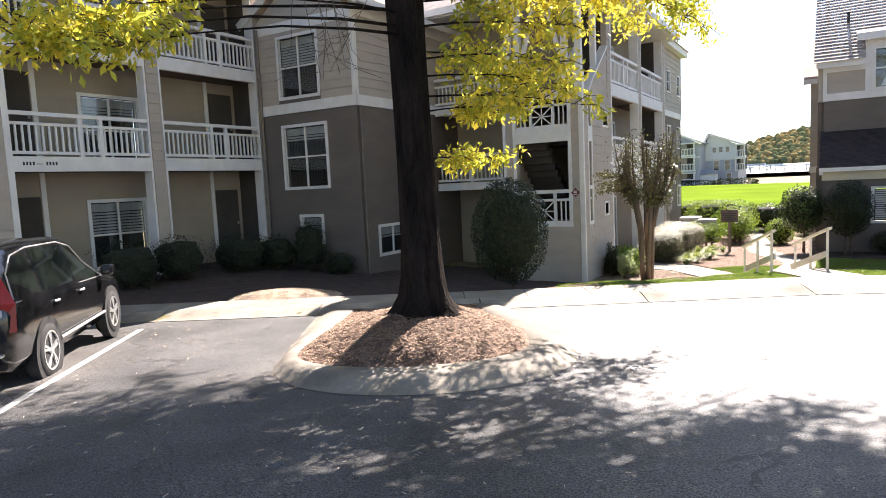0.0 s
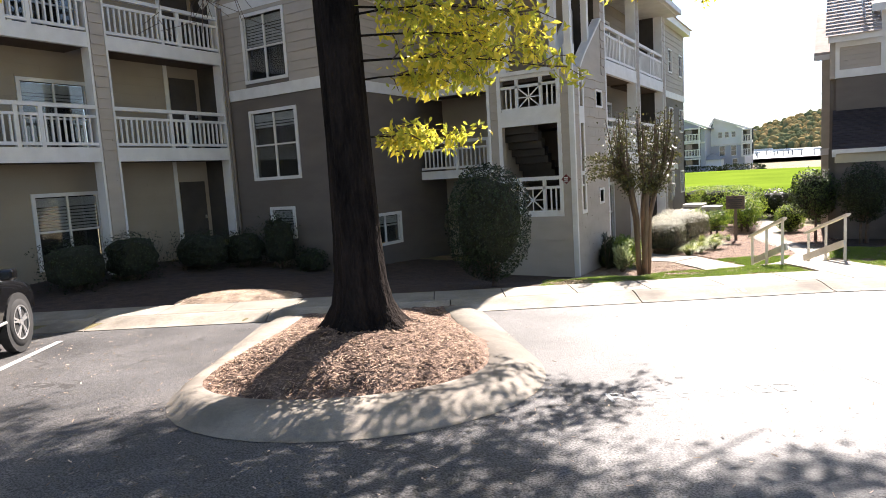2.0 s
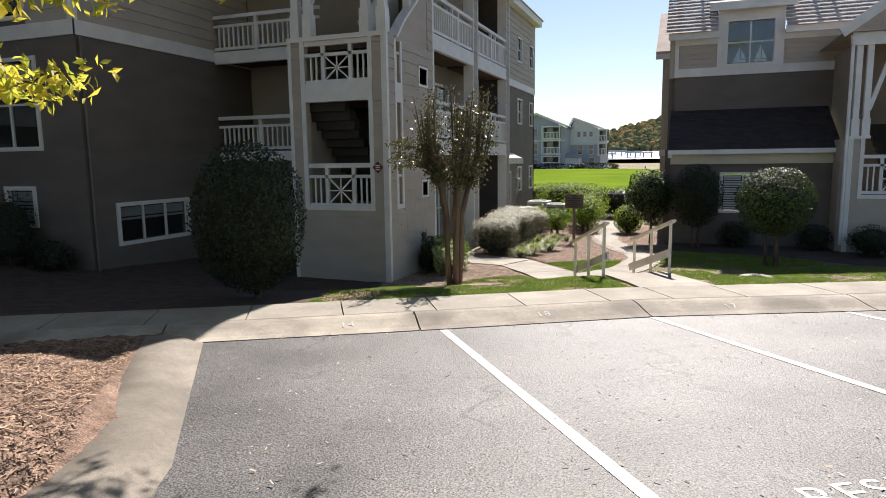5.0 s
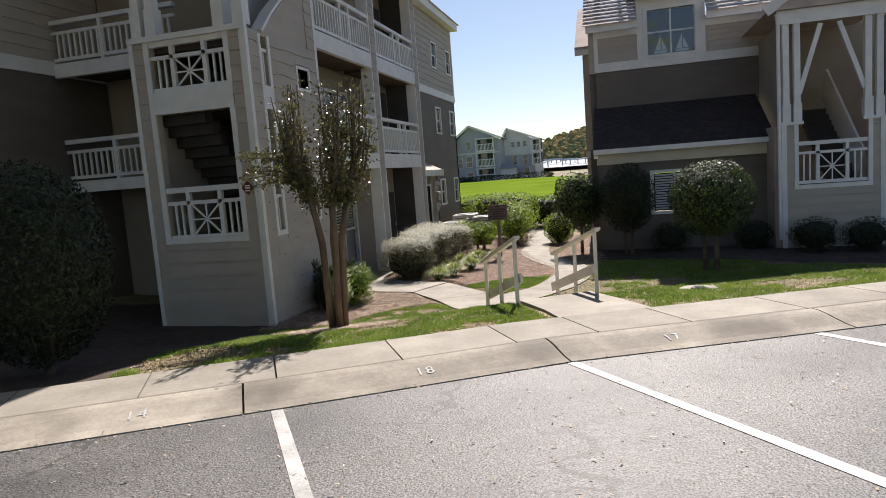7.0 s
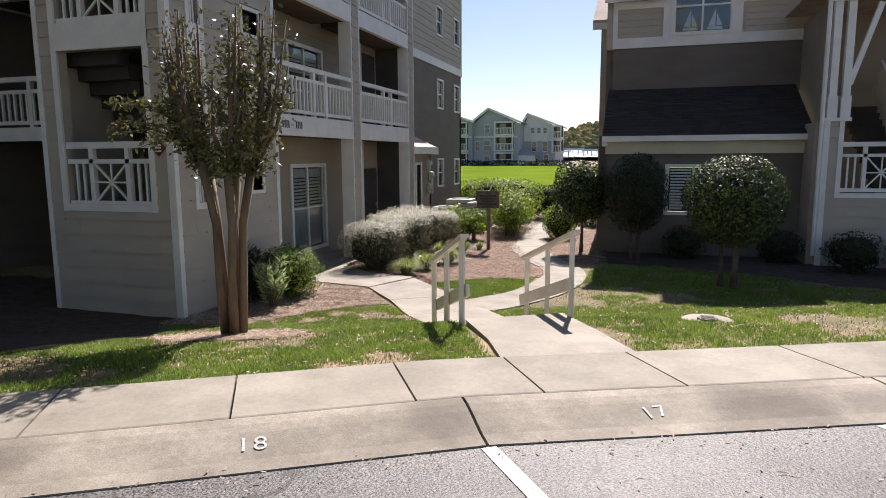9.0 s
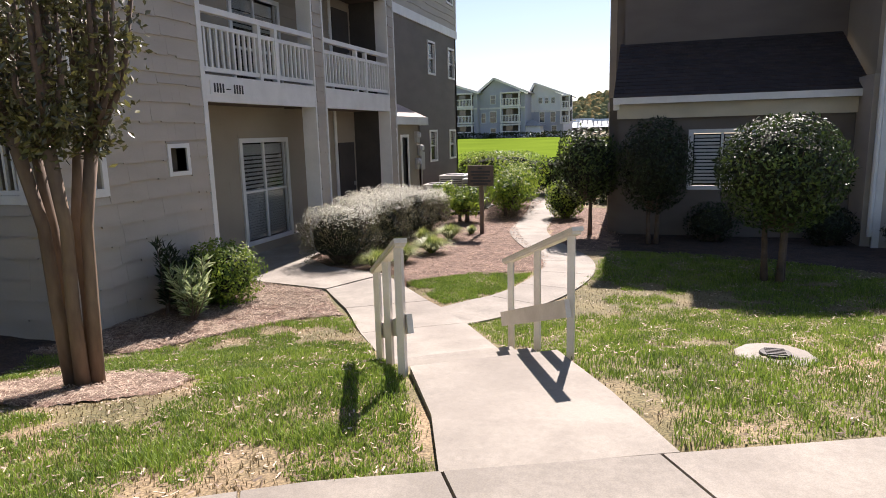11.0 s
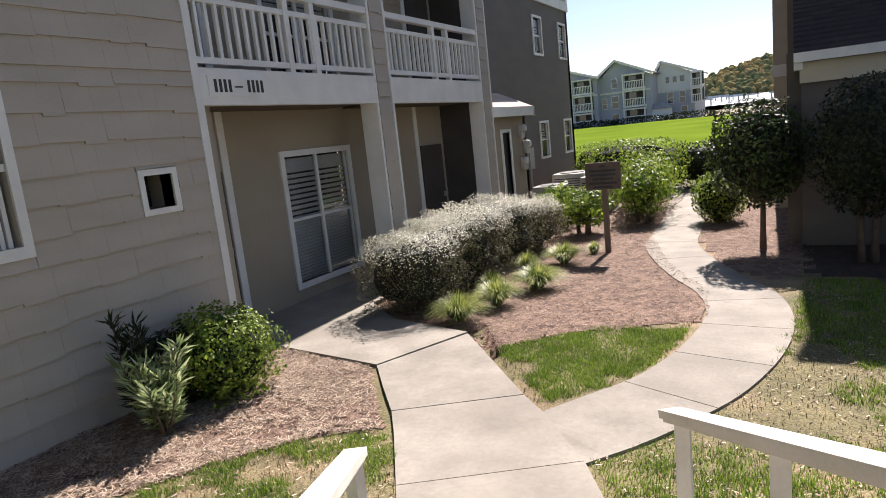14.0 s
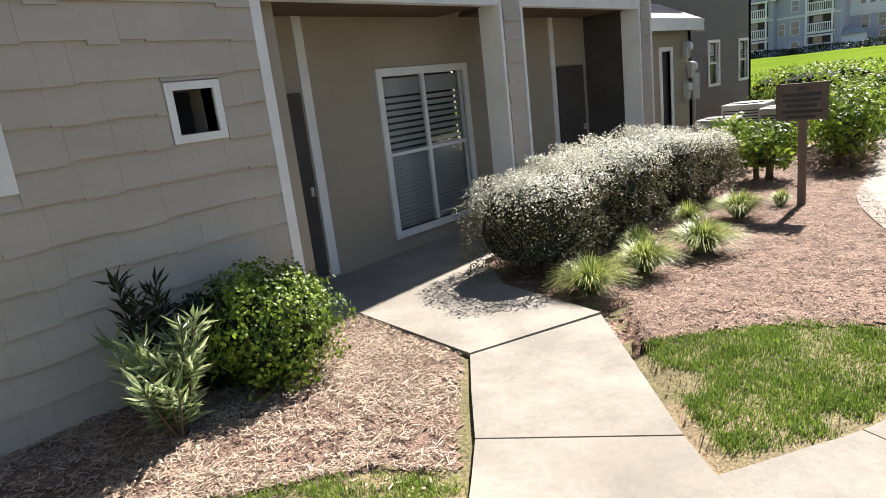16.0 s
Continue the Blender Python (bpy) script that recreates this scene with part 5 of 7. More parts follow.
def blob_points(n, centre, radii, seed, shell=0.35, power=2.0, flat=0.0, lump=0.12):
    """Points in the outer layer of a lumpy rounded body, and their outward directions."""
    r = np.random.RandomState(seed)
    d = r.normal(size=(n, 3))
    d /= (np.abs(d) ** power).sum(1)[:, None] ** (1 / power)
    k = np.array([1 + lump * noise.noise((float(q[0]) * 2.2 + seed, float(q[1]) * 2.2, float(q[2]) * 2.2)) + lump * 0.6 * noise.noise((float(q[0]) * 5 + seed, float(q[1]) * 5, float(q[2]) * 5)) for q in d])
    t = 1 - shell * r.uniform(0, 1, n) ** 2
    return np.array(centre) + d * (k * t)[:, None] * np.array(radii), d


def shrub(name, at, radii, m, n, size, label, category="shrub", group="", seed=0, trunk=(), power=2.0, base=0.0, aspect=0.5, top_leaf=None, lump=0.12, shell=0.4, core=0.72, side_leaf=None):
    """A shrub or small clipped tree: stems, an inner mass of twigs and a crown of many leaves."""
    z = H(*at) + base
    e = thing(name, (at[0], at[1], z), label, category, group)
    c = (0, 0, (trunk[0][1] if trunk else 0.0) + radii[2] * 0.98)
    p, d = blob_points(n, c, radii, seed, shell, power, lump=lump)
    keep = p[:, 2] > 0.02
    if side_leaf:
        # sun and shade by colour: pale clipped top over thin, twiggy olive sides
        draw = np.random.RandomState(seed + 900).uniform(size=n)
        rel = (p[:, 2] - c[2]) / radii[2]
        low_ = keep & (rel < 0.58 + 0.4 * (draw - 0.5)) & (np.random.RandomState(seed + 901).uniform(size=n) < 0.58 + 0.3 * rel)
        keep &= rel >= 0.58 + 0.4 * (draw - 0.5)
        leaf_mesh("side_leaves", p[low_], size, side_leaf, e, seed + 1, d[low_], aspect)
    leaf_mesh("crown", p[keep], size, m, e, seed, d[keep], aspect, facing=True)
    rng = random.Random(seed)
    if trunk:
        for i, (spread, h) in enumerate(trunk):
            a = i * 2.4 + 0.5
            x, y = spread * math.cos(a), spread * math.sin(a)
            Geo().tube([(x * 0.9, y * 0.9, -0.06), (x, y, h * 0.5), (x * 1.3, y * 1.3, h + radii[2] * 0.8)], [0.06, 0.045, 0.03], 7).make("trunk", M_TWIG, e, smooth=True)
    g = Geo()
    for i in range(26 if not side_leaf else 150):
        a, b = rng.uniform(0, 6.28), rng.uniform(0.25, 1.0) if not side_leaf else rng.uniform(0.75, 1.15)
        q = Vector((radii[0] * 0.8 * b * math.cos(a), radii[1] * 0.8 * b * math.sin(a), c[2] + radii[2] * rng.uniform(-0.3, 0.75)))
        s0 = Vector((q.x * 0.25, q.y * 0.25, max(0, c[2] - radii[2] * 0.95)))
        g.tube([s0, s0.lerp(q, 0.5) + Vector((0, 0, 0.04)), q], [0.016, 0.011, 0.005], 4, False)
    g.make("twig_mass", M_TWIG, e)
    # dark core, inner shade in its colour; no light shows straight through
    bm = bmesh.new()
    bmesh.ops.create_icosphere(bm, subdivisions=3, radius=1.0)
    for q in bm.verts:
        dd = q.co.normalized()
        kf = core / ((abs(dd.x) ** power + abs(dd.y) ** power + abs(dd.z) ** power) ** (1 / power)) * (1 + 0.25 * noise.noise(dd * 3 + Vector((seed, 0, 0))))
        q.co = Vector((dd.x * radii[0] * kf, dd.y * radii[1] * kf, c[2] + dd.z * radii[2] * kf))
    me = bpy.data.meshes.new("crown_shade_core")
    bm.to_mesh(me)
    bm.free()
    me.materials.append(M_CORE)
    o = new("crown_shade_core", me)
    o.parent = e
    return e


# colour of the added cores: the shade within a crown
M_CORE = mat("crown_shade_core", (0.03, 0.035, 0.015), (0.012, 0.014, 0.007), 0.95, 12, 50, 0.8, dist=0.05)

# the oak on the island
oak = thing("oak_tree", (*TREE, mound_z(*TREE) - 0.02), "tall oak with dark ridged bark and yellow-green autumn leaves", "tree")
zs = [(-0.08, 0.62), (0.0, 0.47), (0.1, 0.40), (0.25, 0.335), (0.5, 0.295), (1.0, 0.265), (2.0, 0.248), (3.2, 0.245), (4.2, 0.255), (5.0, 0.24), (6.5, 0.2), (8.5, 0.15), (11, 0.08), (13, 0.03)]
g = Geo()
NR = 40
for i, (z, r) in enumerate(zs):
    for j in range(NR):
        a = 2 * math.pi * j / NR
        rr = 0.92 * r * (1 + 0.05 * noise.noise((math.cos(a) * 4, math.sin(a) * 4, z * 0.8)) + (0.22 * max(0, math.cos(a * 5 + 0.7)) * max(0, 1 - z / 0.4) if z < 0.4 else 0) + 0.045 * math.cos(a * 13 + 2 * noise.noise((a, z, 0))))
        g.v.append((rr * math.cos(a) - 0.02 * z * (z < 5) - 0.1 * (z >= 5), rr * math.sin(a), z))
g.f = [(i * NR + j, i * NR + (j + 1) % NR, (i + 1) * NR + (j + 1) % NR, (i + 1) * NR + j) for i in range(len(zs) - 1) for j in range(NR)]
g.make("trunk", M_BARK, oak, smooth=True)
# limbs: height at the trunk, compass turn (0 = +x, 90 = +y), reach, height at the tip, leaf sprays, half height of the spray
rng = random.Random(11)
OAK_LIMBS = [(1.97, 60, 1.25, 1.93, 22, 0.13), (2.55, 55, 1.5, 2.62, 16, 0.12), (2.75, 20, 2.05, 2.5, 22, 0.16), (3.0, 38, 1.9, 2.85, 22, 0.2), (3.2, 10, 1.8, 3.0, 18, 0.2),
             (3.3, 62, 1.9, 3.2, 22, 0.2), (3.6, 30, 2.3, 3.5, 26, 0.25), (3.9, 50, 2.2, 4.0, 26, 0.25), (4.2, 15, 2.4, 4.3, 24, 0.25),
             (4.6, 64, 5.6, 4.05, 46, 0.22), (4.9, 60, 5.2, 4.4, 44, 0.22), (4.8, 70, 5.2, 4.3, 44, 0.22), (5.0, 66, 5.8, 4.8, 40, 0.25),
             (3.5, 253, 3.7, 2.95, 22, 0.16), (3.6, 247, 4.1, 3.1, 26, 0.2), (3.75, 256, 3.3, 3.4, 10, 0.14), (3.8, 243, 4.2, 3.25, 26, 0.24), (3.95, 250, 4.0, 3.5, 24, 0.24)]
LOW = len(OAK_LIMBS)


def edge(x):
    """How far north the shade of the crown reaches, along x from the trunk."""
    return -1.3 if x < 1.6 else (0.9 if x < 2.9 else -0.3)


def in_crown(p):
    return p.y - 1.05 * p.z < edge(p.x) and p.z > 4.9 - 0.18 * p.x + 0.3 * p.y


# this and the next three sets: unseen limbs, placed to throw leaf shade
for i in range(64):
    az = (-25 + 130 * ((i * 0.618) % 1.0)) if i % 3 else (100 + 150 * ((i * 0.43) % 1.0))
    OAK_LIMBS.append((4.9 + 0.05 * i, az, 5.0 + 3.6 * ((i * 0.37) % 1.0), 6.0 + 0.035 * i + 1.0 * ((i * 0.71) % 1.0), 46, 0.3))
for i in range(18):
    OAK_LIMBS.append((5.3 + 0.07 * i, 44 + 26 * ((i * 0.618) % 1.0), 5.4 + 3.2 * ((i * 0.41) % 1.0), 6.5 + 1.1 * ((i * 0.71) % 1.0), 40, 0.3))
for i in range(9):
    OAK_LIMBS.append((5.0 + 0.08 * i, 76 + 44 * ((i * 0.618) % 1.0), 4.2 + 2.4 * ((i * 0.41) % 1.0), 6.2 + 0.8 * ((i * 0.71) % 1.0), 34, 0.3))
for i in range(12):
    OAK_LIMBS.append((5.4 + 0.08 * i, 40 + 20 * ((i * 0.618) % 1.0), 6.0 + 1.6 * ((i * 0.41) % 1.0), 6.2 + 0.9 * ((i * 0.71) % 1.0), 42, 0.3))
leafp, tw = [], Geo()
for i, (h, az, reach, tip, sprays, spread) in enumerate(OAK_LIMBS):
    a = radians(az)
    while i >= LOW and reach > 2 and not in_crown(Vector((math.cos(a) * reach, math.sin(a) * reach, tip))):
        reach -= 0.4
    r0 = 0.09 if i >= LOW else 0.006 + 0.0045 * reach
    pts = []
    for t in (0, 0.25, 0.5, 0.75, 1.0):
        bend = 0.25 * math.sin(t * 3 + i)
        pts.append(Vector((math.cos(a + bend * 0.3) * reach * t, math.sin(a + bend * 0.3) * reach * t, h + (tip - h) * t + 0.12 * reach * 0.3 * math.sin(t * 3.14))))
    Geo().tube(pts, [r0, r0 * 0.75, r0 * 0.55, r0 * 0.35, r0 * 0.15], 7).make("limb", M_BARK, oak, smooth=True)
    # side sprays carry the leaves
    for j in range(sprays):
        t = rng.uniform(0.74 if az > 200 else 0.2 if reach < 4 else 0.45, 1.0) if i < LOW else rng.uniform(0.12, 1.0)
        b = pts[min(3, int(t * 4))].lerp(pts[min(4, int(t * 4) + 1)], t * 4 - int(t * 4) if t < 1 else 1)
        low = i < LOW
        sa, sl = a + rng.choice((-1, 1)) * rng.uniform(0.2, 1.3), rng.uniform(0.15, 0.5) if low else rng.uniform(0.4, 1.2) * (1.1 - 0.5 * t)
        q = b + Vector((math.cos(sa) * sl, math.sin(sa) * sl, rng.uniform(-1.2, 0.8) * spread))
        if not low and not in_crown(q):
            continue
        # gaps that let the sun through to the lower boughs
        sy = q.y - 1.05 * q.z
        if not low and (0.4 < q.x < 2.2 and -3.6 < sy < -1.8 or -2.2 < q.x < 0.3 and -8.2 < sy < -5.2) and rng.random() < 0.85:
            continue
        # thins the unseen crown so that the lot below gets sunlight
        if not low and 2.0 < q.x < 3.6 and -4.2 < sy < 0.0 and rng.random() < 0.6:
            continue
        mid = b.lerp(q, 0.5) + Vector((0, 0, 0.05))
        tw.tube([b, mid, q], [0.010, 0.006, 0.003], 4, False)
        g0 = 0.07 if low else 0.095
        for c in range(int(rng.uniform(16, 32)) if low else int(rng.uniform(28, 50))):
            u = rng.uniform(0.15, 1.05)
            leafp.append(tuple(b.lerp(q, u) + Vector((rng.gauss(0, g0), rng.gauss(0, g0), rng.gauss(0, g0 * 0.8)))))
# bare hanging twigs
for j in range(9):
    b = Vector((0.3 + rng.gauss(0, 0.12), -1.9 + rng.gauss(0, 0.12), 3.9))
    pts = [b, b + Vector((rng.gauss(0, 0.1), rng.gauss(0, 0.1), -0.45)), b + Vector((rng.gauss(0, 0.16), rng.gauss(0, 0.16), -0.8 - 0.4 * rng.random()))]
    tw.tube(pts, [0.006, 0.004, 0.002], 4, False)
    for c in range(4):
        p = pts[1].lerp(pts[2], rng.random())
        tw.tube([p, p + Vector((rng.gauss(0, 0.12), rng.gauss(0, 0.12), -0.1))], [0.003, 0.002], 3, False)
tw.make("twig_mass", M_TWIG, oak)
leaf_mesh("crown", leafp, 0.108, M_OAK, oak, 3, aspect=0.42, droop=0.5)

# the crepe myrtle by the pavement
MY = (-2.6, 17.36)
myr = thing("crepe_myrtle", (*MY, H(*MY)), "crepe myrtle with smooth tan stems and small glossy leaves", "tree")
rng = random.Random(4)
lp = []
for i in range(5):
    a = i * 1.257 + 0.3
    top = Vector((0.29 * math.cos(a), 0.25 * math.sin(a), 1.9 + 0.15 * (i % 2)))
    Geo().tube([(0.09 * math.cos(a), 0.09 * math.sin(a), -0.08), (0.14 * math.cos(a), 0.12 * math.sin(a), 0.7), (0.16 * math.cos(a + 0.2), 0.14 * math.sin(a + 0.2), 1.3), top], [0.06, 0.05, 0.046, 0.05], 9).make("stem", M_MYRT, myr, smooth=True)
    for j in range(9):
        sa, out = a + rng.uniform(-0.9, 0.9), rng.uniform(0.12, 0.52)
        end = top + Vector((out * math.cos(sa), out * math.sin(sa) * 0.9, rng.uniform(1.0, 1.75)))
        m1 = top.lerp(end, 0.45) + Vector((0.1 * math.cos(sa), 0.1 * math.sin(sa), -0.05))
        Geo().tube([top, m1, end], [0.032, 0.022, 0.008], 6).make("branch", M_TWIGM := M_TWIG, myr, smooth=True)
        for c in range(135):
            u = rng.uniform(-0.12, 1.0)
            u = abs(u) ** 1.15
            b = top.lerp(m1, u * 2) if u < 0.5 else m1.lerp(end, u * 2 - 1)
            lp.append(tuple(b + Vector((rng.gauss(0, 0.085), rng.gauss(0, 0.085), rng.gauss(0, 0.06)))))
for j in range(16):
    sa = rng.uniform(2.3, 4.0) if j % 4 else rng.uniform(-1.2, 1.2)
    b = Vector((0.3 * math.cos(sa), 0.3 * math.sin(sa), rng.uniform(1.9, 2.7)))
    end = b + Vector(((0.95 if j % 4 else 0.5) * math.cos(sa), 0.7 * math.sin(sa), rng.uniform(-0.15, 0.35)))
    Geo().tube([b, b.lerp(end, 0.5) + Vector((0, 0, 0.1)), end], [0.012, 0.008, 0.003], 5).make("branch", M_TWIG, myr)
    for c in range(90):
        u = rng.uniform(0.1, 1)
        lp.append(tuple(b.lerp(end, u) + Vector((rng.gauss(0, 0.04), rng.gauss(0, 0.04), 0.1 * math.sin(u * 3.1) + rng.gauss(0, 0.03)))))
leaf_mesh("crown", lp, 0.068, M_LEAFM, myr, 9, aspect=0.5)

# clipped evergreen cone beside the tower
shrub("clipped_holly", (-4.75, 14.25), (0.80, 0.80, 1.12), M_LEAFD, 12000, 0.052, "tall egg-shaped clipped dark holly", "shrub", seed=21, trunk=((0.06, 0.16),), base=0.0, lump=0.06, shell=0.2, power=2.2)
# small round trees before the house
shrub("round_tree", (3.5, 24.1), (0.9, 0.9, 0.85), M_LEAFG, 8000, 0.07, "round clipped small tree on bare stems, sunlit top", "tree", "round trees", 22, ((0.12, 0.8), (0.16, 0.8), (0.1, 0.8)), lump=0.08, shell=0.25)
# shaded copy of the round tree: M_LEAFD instead of M_LEAFG
shrub("round_tree", (1.75, 27.3), (0.75, 0.75, 0.95), M_LEAFD, 6500, 0.065, "rounded clipped tree by the wall, shade in its leaf colour", "tree", "round trees", 23, ((0.08, 0.7), (0.1, 0.7)), lump=0.07, shell=0.25)
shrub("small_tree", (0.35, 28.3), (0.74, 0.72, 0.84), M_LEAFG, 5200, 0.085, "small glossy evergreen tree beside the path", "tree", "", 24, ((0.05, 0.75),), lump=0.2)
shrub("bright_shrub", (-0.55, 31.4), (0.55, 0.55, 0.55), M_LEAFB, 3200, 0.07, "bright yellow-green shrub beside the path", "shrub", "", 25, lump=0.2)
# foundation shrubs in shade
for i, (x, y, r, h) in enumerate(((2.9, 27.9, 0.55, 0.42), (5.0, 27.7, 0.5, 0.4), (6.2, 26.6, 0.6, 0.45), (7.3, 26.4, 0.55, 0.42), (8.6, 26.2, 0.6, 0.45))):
    shrub("foundation_shrub", (x, y), (r, r * 0.8, h), M_LEAFD, 1800, 0.06, "low clipped shrub at the house wall, shade in its leaf colour", "shrub", "foundation shrubs", 30 + i)
for i, (x, y, r, h) in enumerate(((-13.3, 10.9, 0.8, 0.55), (-13.2, 12.2, 0.75, 0.55), (-13.2, 14.2, 0.85, 0.5), (-12.9, 15.3, 0.7, 0.5), (-11.9, 15.7, 0.5, 0.75), (-10.9, 15.8, 0.4, 0.3))):
    shrub("court_shrub", (x, y), (r, r * 0.8, h), M_LEAFD, 2600, 0.055, "twiggy shrub at the porch, shade in its leaf colour", "shrub", "court shrubs", 40 + i, shell=0.7, power=4.0, lump=0.3)
# hedge before the porch; its silver tops put sunlight into the leaf colour
for i, (x, y, r, h) in enumerate(((-3.72, 24.2, 0.66, 0.53), (-3.78, 25.0, 0.58, 0.58), (-3.64, 25.75, 0.66, 0.60), (-3.75, 27.35, 0.72, 0.60), (-3.6, 28.45, 0.56, 0.50))):
    shrub("hedge_shrub", (x, y), (r, r * 1.0, h), M_LEAFS, 17000, 0.030, "small-leaved clipped hedge shrub, sunlit top and shaded sides in its leaf colours", "shrub", "hedge shrubs", 50 + i, power=3.8, lump=0.24, aspect=0.55, core=0.66, shell=0.24, side_leaf=M_LEAFO)
shrub("boxwood", (-4.08, 21.12), (0.46, 0.46, 0.43), M_LEAFB, 8500, 0.042, "dense bright green clipped shrub at the wall", "shrub", "", 60, lump=0.42, aspect=0.65, power=2.6)
shrub("wall_shrub", (-4.40, 20.82), (0.27, 0.30, 0.38), M_LEAFD, 3500, 0.055, "green shrub at the siding, shade in its leaf colour", "shrub", "", 61, lump=0.3, shell=0.5)
# laurels in front of the meter area and along the path
for i, (x, y, r, h) in enumerate(((-3.1, 30.2, 0.55, 0.36), (-2.15, 31.6, 0.6, 0.52), (-2.35, 33.0, 0.8, 0.62), (-2.7, 34.6, 0.9, 0.68), (-4.0, 31.3, 0.5, 0.36))):
    shrub("laurel", (x, y), (r, r, h), M_LEAFB, 2300, 0.105, "leafy sunlit laurel with bare lower stems", "shrub", "laurels", 70 + i, trunk=((0.1, 0.22), (0.14, 0.22), (0.2, 0.22)), lump=0.5, shell=0.75, core=0.4)
for i, (x, y, rx, ry, h) in enumerate(((-3.6, 37.5, 1.7, 1.0, 0.85), (-1.4, 38.5, 1.5, 0.9, 0.7), (-5.2, 42.0, 2.0, 1.0, 0.75), (0.6, 40.5, 1.3, 1.0, 0.75), (0.6, 36.6, 0.8, 0.9, 0.8))):
    shrub("far_hedge", (x, y), (rx, ry, h), M_LEAFB if i != 1 else M_LEAFD, 3600, 0.10, "clipped hedge at the edge of the lawn", "shrub", "far hedges", 80 + i, power=3, lump=0.1)


def tuft(at, r, h, n, m, name, label, cat, group, seed, wide=0.02, stiff=0.6):
    """A clump of arching strap leaves."""
    e = thing(name, (*at, H(*at) + 0.01), label, cat, group)
    rng = random.Random(seed)
    g = Geo()
    for i in range(n):
        a, lean, hh = rng.uniform(0, 6.28), rng.uniform(0.15, 1.0), h * rng.uniform(0.6, 1.15)
        d, s = Vector((math.cos(a), math.sin(a), 0)), Vector((-math.sin(a), math.cos(a), 0)) * wide / 2
        p0 = d * rng.uniform(0, 0.05)
        rows = []
        for t in (0, 0.35, 0.7, 1.0):
            q = p0 + d * r * lean * t + Vector((0, 0, hh * (1.6 * t - (0.6 + 0.65 * lean * stiff) * t * t)))
            w = s * (1 - t * 0.9)
            rows += [q - w, q + w]
        g.add(rows, [(0, 1, 3, 2), (2, 3, 5, 4), (4, 5, 7, 6)])
    g.make("leaves", m, e, smooth=True)
    return e


for i, (x, y, r) in enumerate(((-2.85, 23.75, 0.52), (-2.65, 24.5, 0.45), (-2.4, 25.4, 0.58), (-2.55, 27.1, 0.50), (-2.95, 25.0, 0.3), (-2.9, 26.3, 0.3), (-2.3, 28.0, 0.2))):
    tuft((x, y), r * 0.90, 0.40 if r > 0.25 else 0.25, int(820 * r / 0.4), M_LIRI, "liriope", "yellow-edged liriope clump in the mulch bed", "plant", "liriope clumps", 100 + i, 0.014, 0.9)

# oleanders: upright stems with lance leaves
def oleander(at, stems, m, size, label, seed):
    ole = thing("oleander", (*at, H(*at)), label, "shrub", "oleanders")
    rng = random.Random(seed)
    lp, ln = [], []
    for h, reach in stems:
        a = rng.uniform(0, 6.28)
        tip = Vector((reach * math.cos(a), reach * math.sin(a), h * rng.uniform(0.85, 1.1)))
        Geo().tube([(0, 0, -0.03), (tip.x * 0.6, tip.y * 0.6, tip.z * 0.5), tip], [0.011, 0.008, 0.004], 5).make("stem", M_TWIG, ole)
        for c in range(int(62 * h / 0.6)):
            u, b = rng.uniform(0.18, 1.0), rng.uniform(0, 6.28)
            lp.append((tip.x * (0.4 + 0.6 * u) * min(1, u * 1.4), tip.y * (0.4 + 0.6 * u) * min(1, u * 1.4), tip.z * u))
            ln.append((math.cos(b) * 1.5, math.sin(b) * 1.5, 0.6 + 0.9 * u))
    leaf_mesh("leaves", lp, size, m, ole, seed, ln, aspect=0.16, jit=0.55)


oleander((-3.9, 20.22), [(0.42 + 0.06 * (i % 6), 0.10 + 0.04 * (i % 7)) for i in range(24)], M_OLEA, 0.15, "young oleander with narrow sunlit green leaves", 5)
# the plant in the wall's shade, given the darkened leaf colour
oleander((-4.36, 20.3), [(0.95, 0.1), (0.88, 0.2), (0.8, 0.15), (0.92, 0.24), (0.7, 0.22)], M_LEAFD, 0.15, "tall oleander close to the wall, shade in its leaf colour", 6)

# ---- grass, chips, leaf litter ----
LAWNS = [([P(4.25, kerb_s(4.25) + 1.42), P(9.1, kerb_s(9) + 1.42), P(9.26, 14.8), P(9.3, 18.6), (-2.02, 20.75), (-2.5, 20.57), (-3.05, 19.87), (-3.6, 18.9), (-4.6, 18.5), P(5.9, 16.4), P(4.65, 15.6)], 29000, 0.28),
         ([P(10.4, 13.22), P(18, 12.15), (9.5, 22.5), (3.0, 26.2), (0.95, 26.3), (0.84, 24.5), (0.68, 23.1), (0.42, 22.1), (0.1, 21.45), (-0.36, 20.78), P(10.62, 17.6), P(10.5, 15.9)], 48000, 0.29),
         ([P(10.60, 18.95), (-0.60, 22.08), (-0.29, 22.78), (-0.17, 23.5), (-0.12, 24.14), (-1.14, 23.74), (-1.97, 22.84), P(10.40, 20.0), P(10.54, 19.0)], 4800, 0.48)]


def scatter(poly, n, seed, ban=()):
    r = random.Random(seed)
    xs, ys = [p[0] for p in poly], [p[1] for p in poly]
    out = []
    while len(out) < n:
        x, y = r.uniform(min(xs), max(xs)), r.uniform(min(ys), max(ys))
        if inside(poly, x, y) and not any(inside(b, x, y) for b in ban):
            out.append((x, y))
    return out


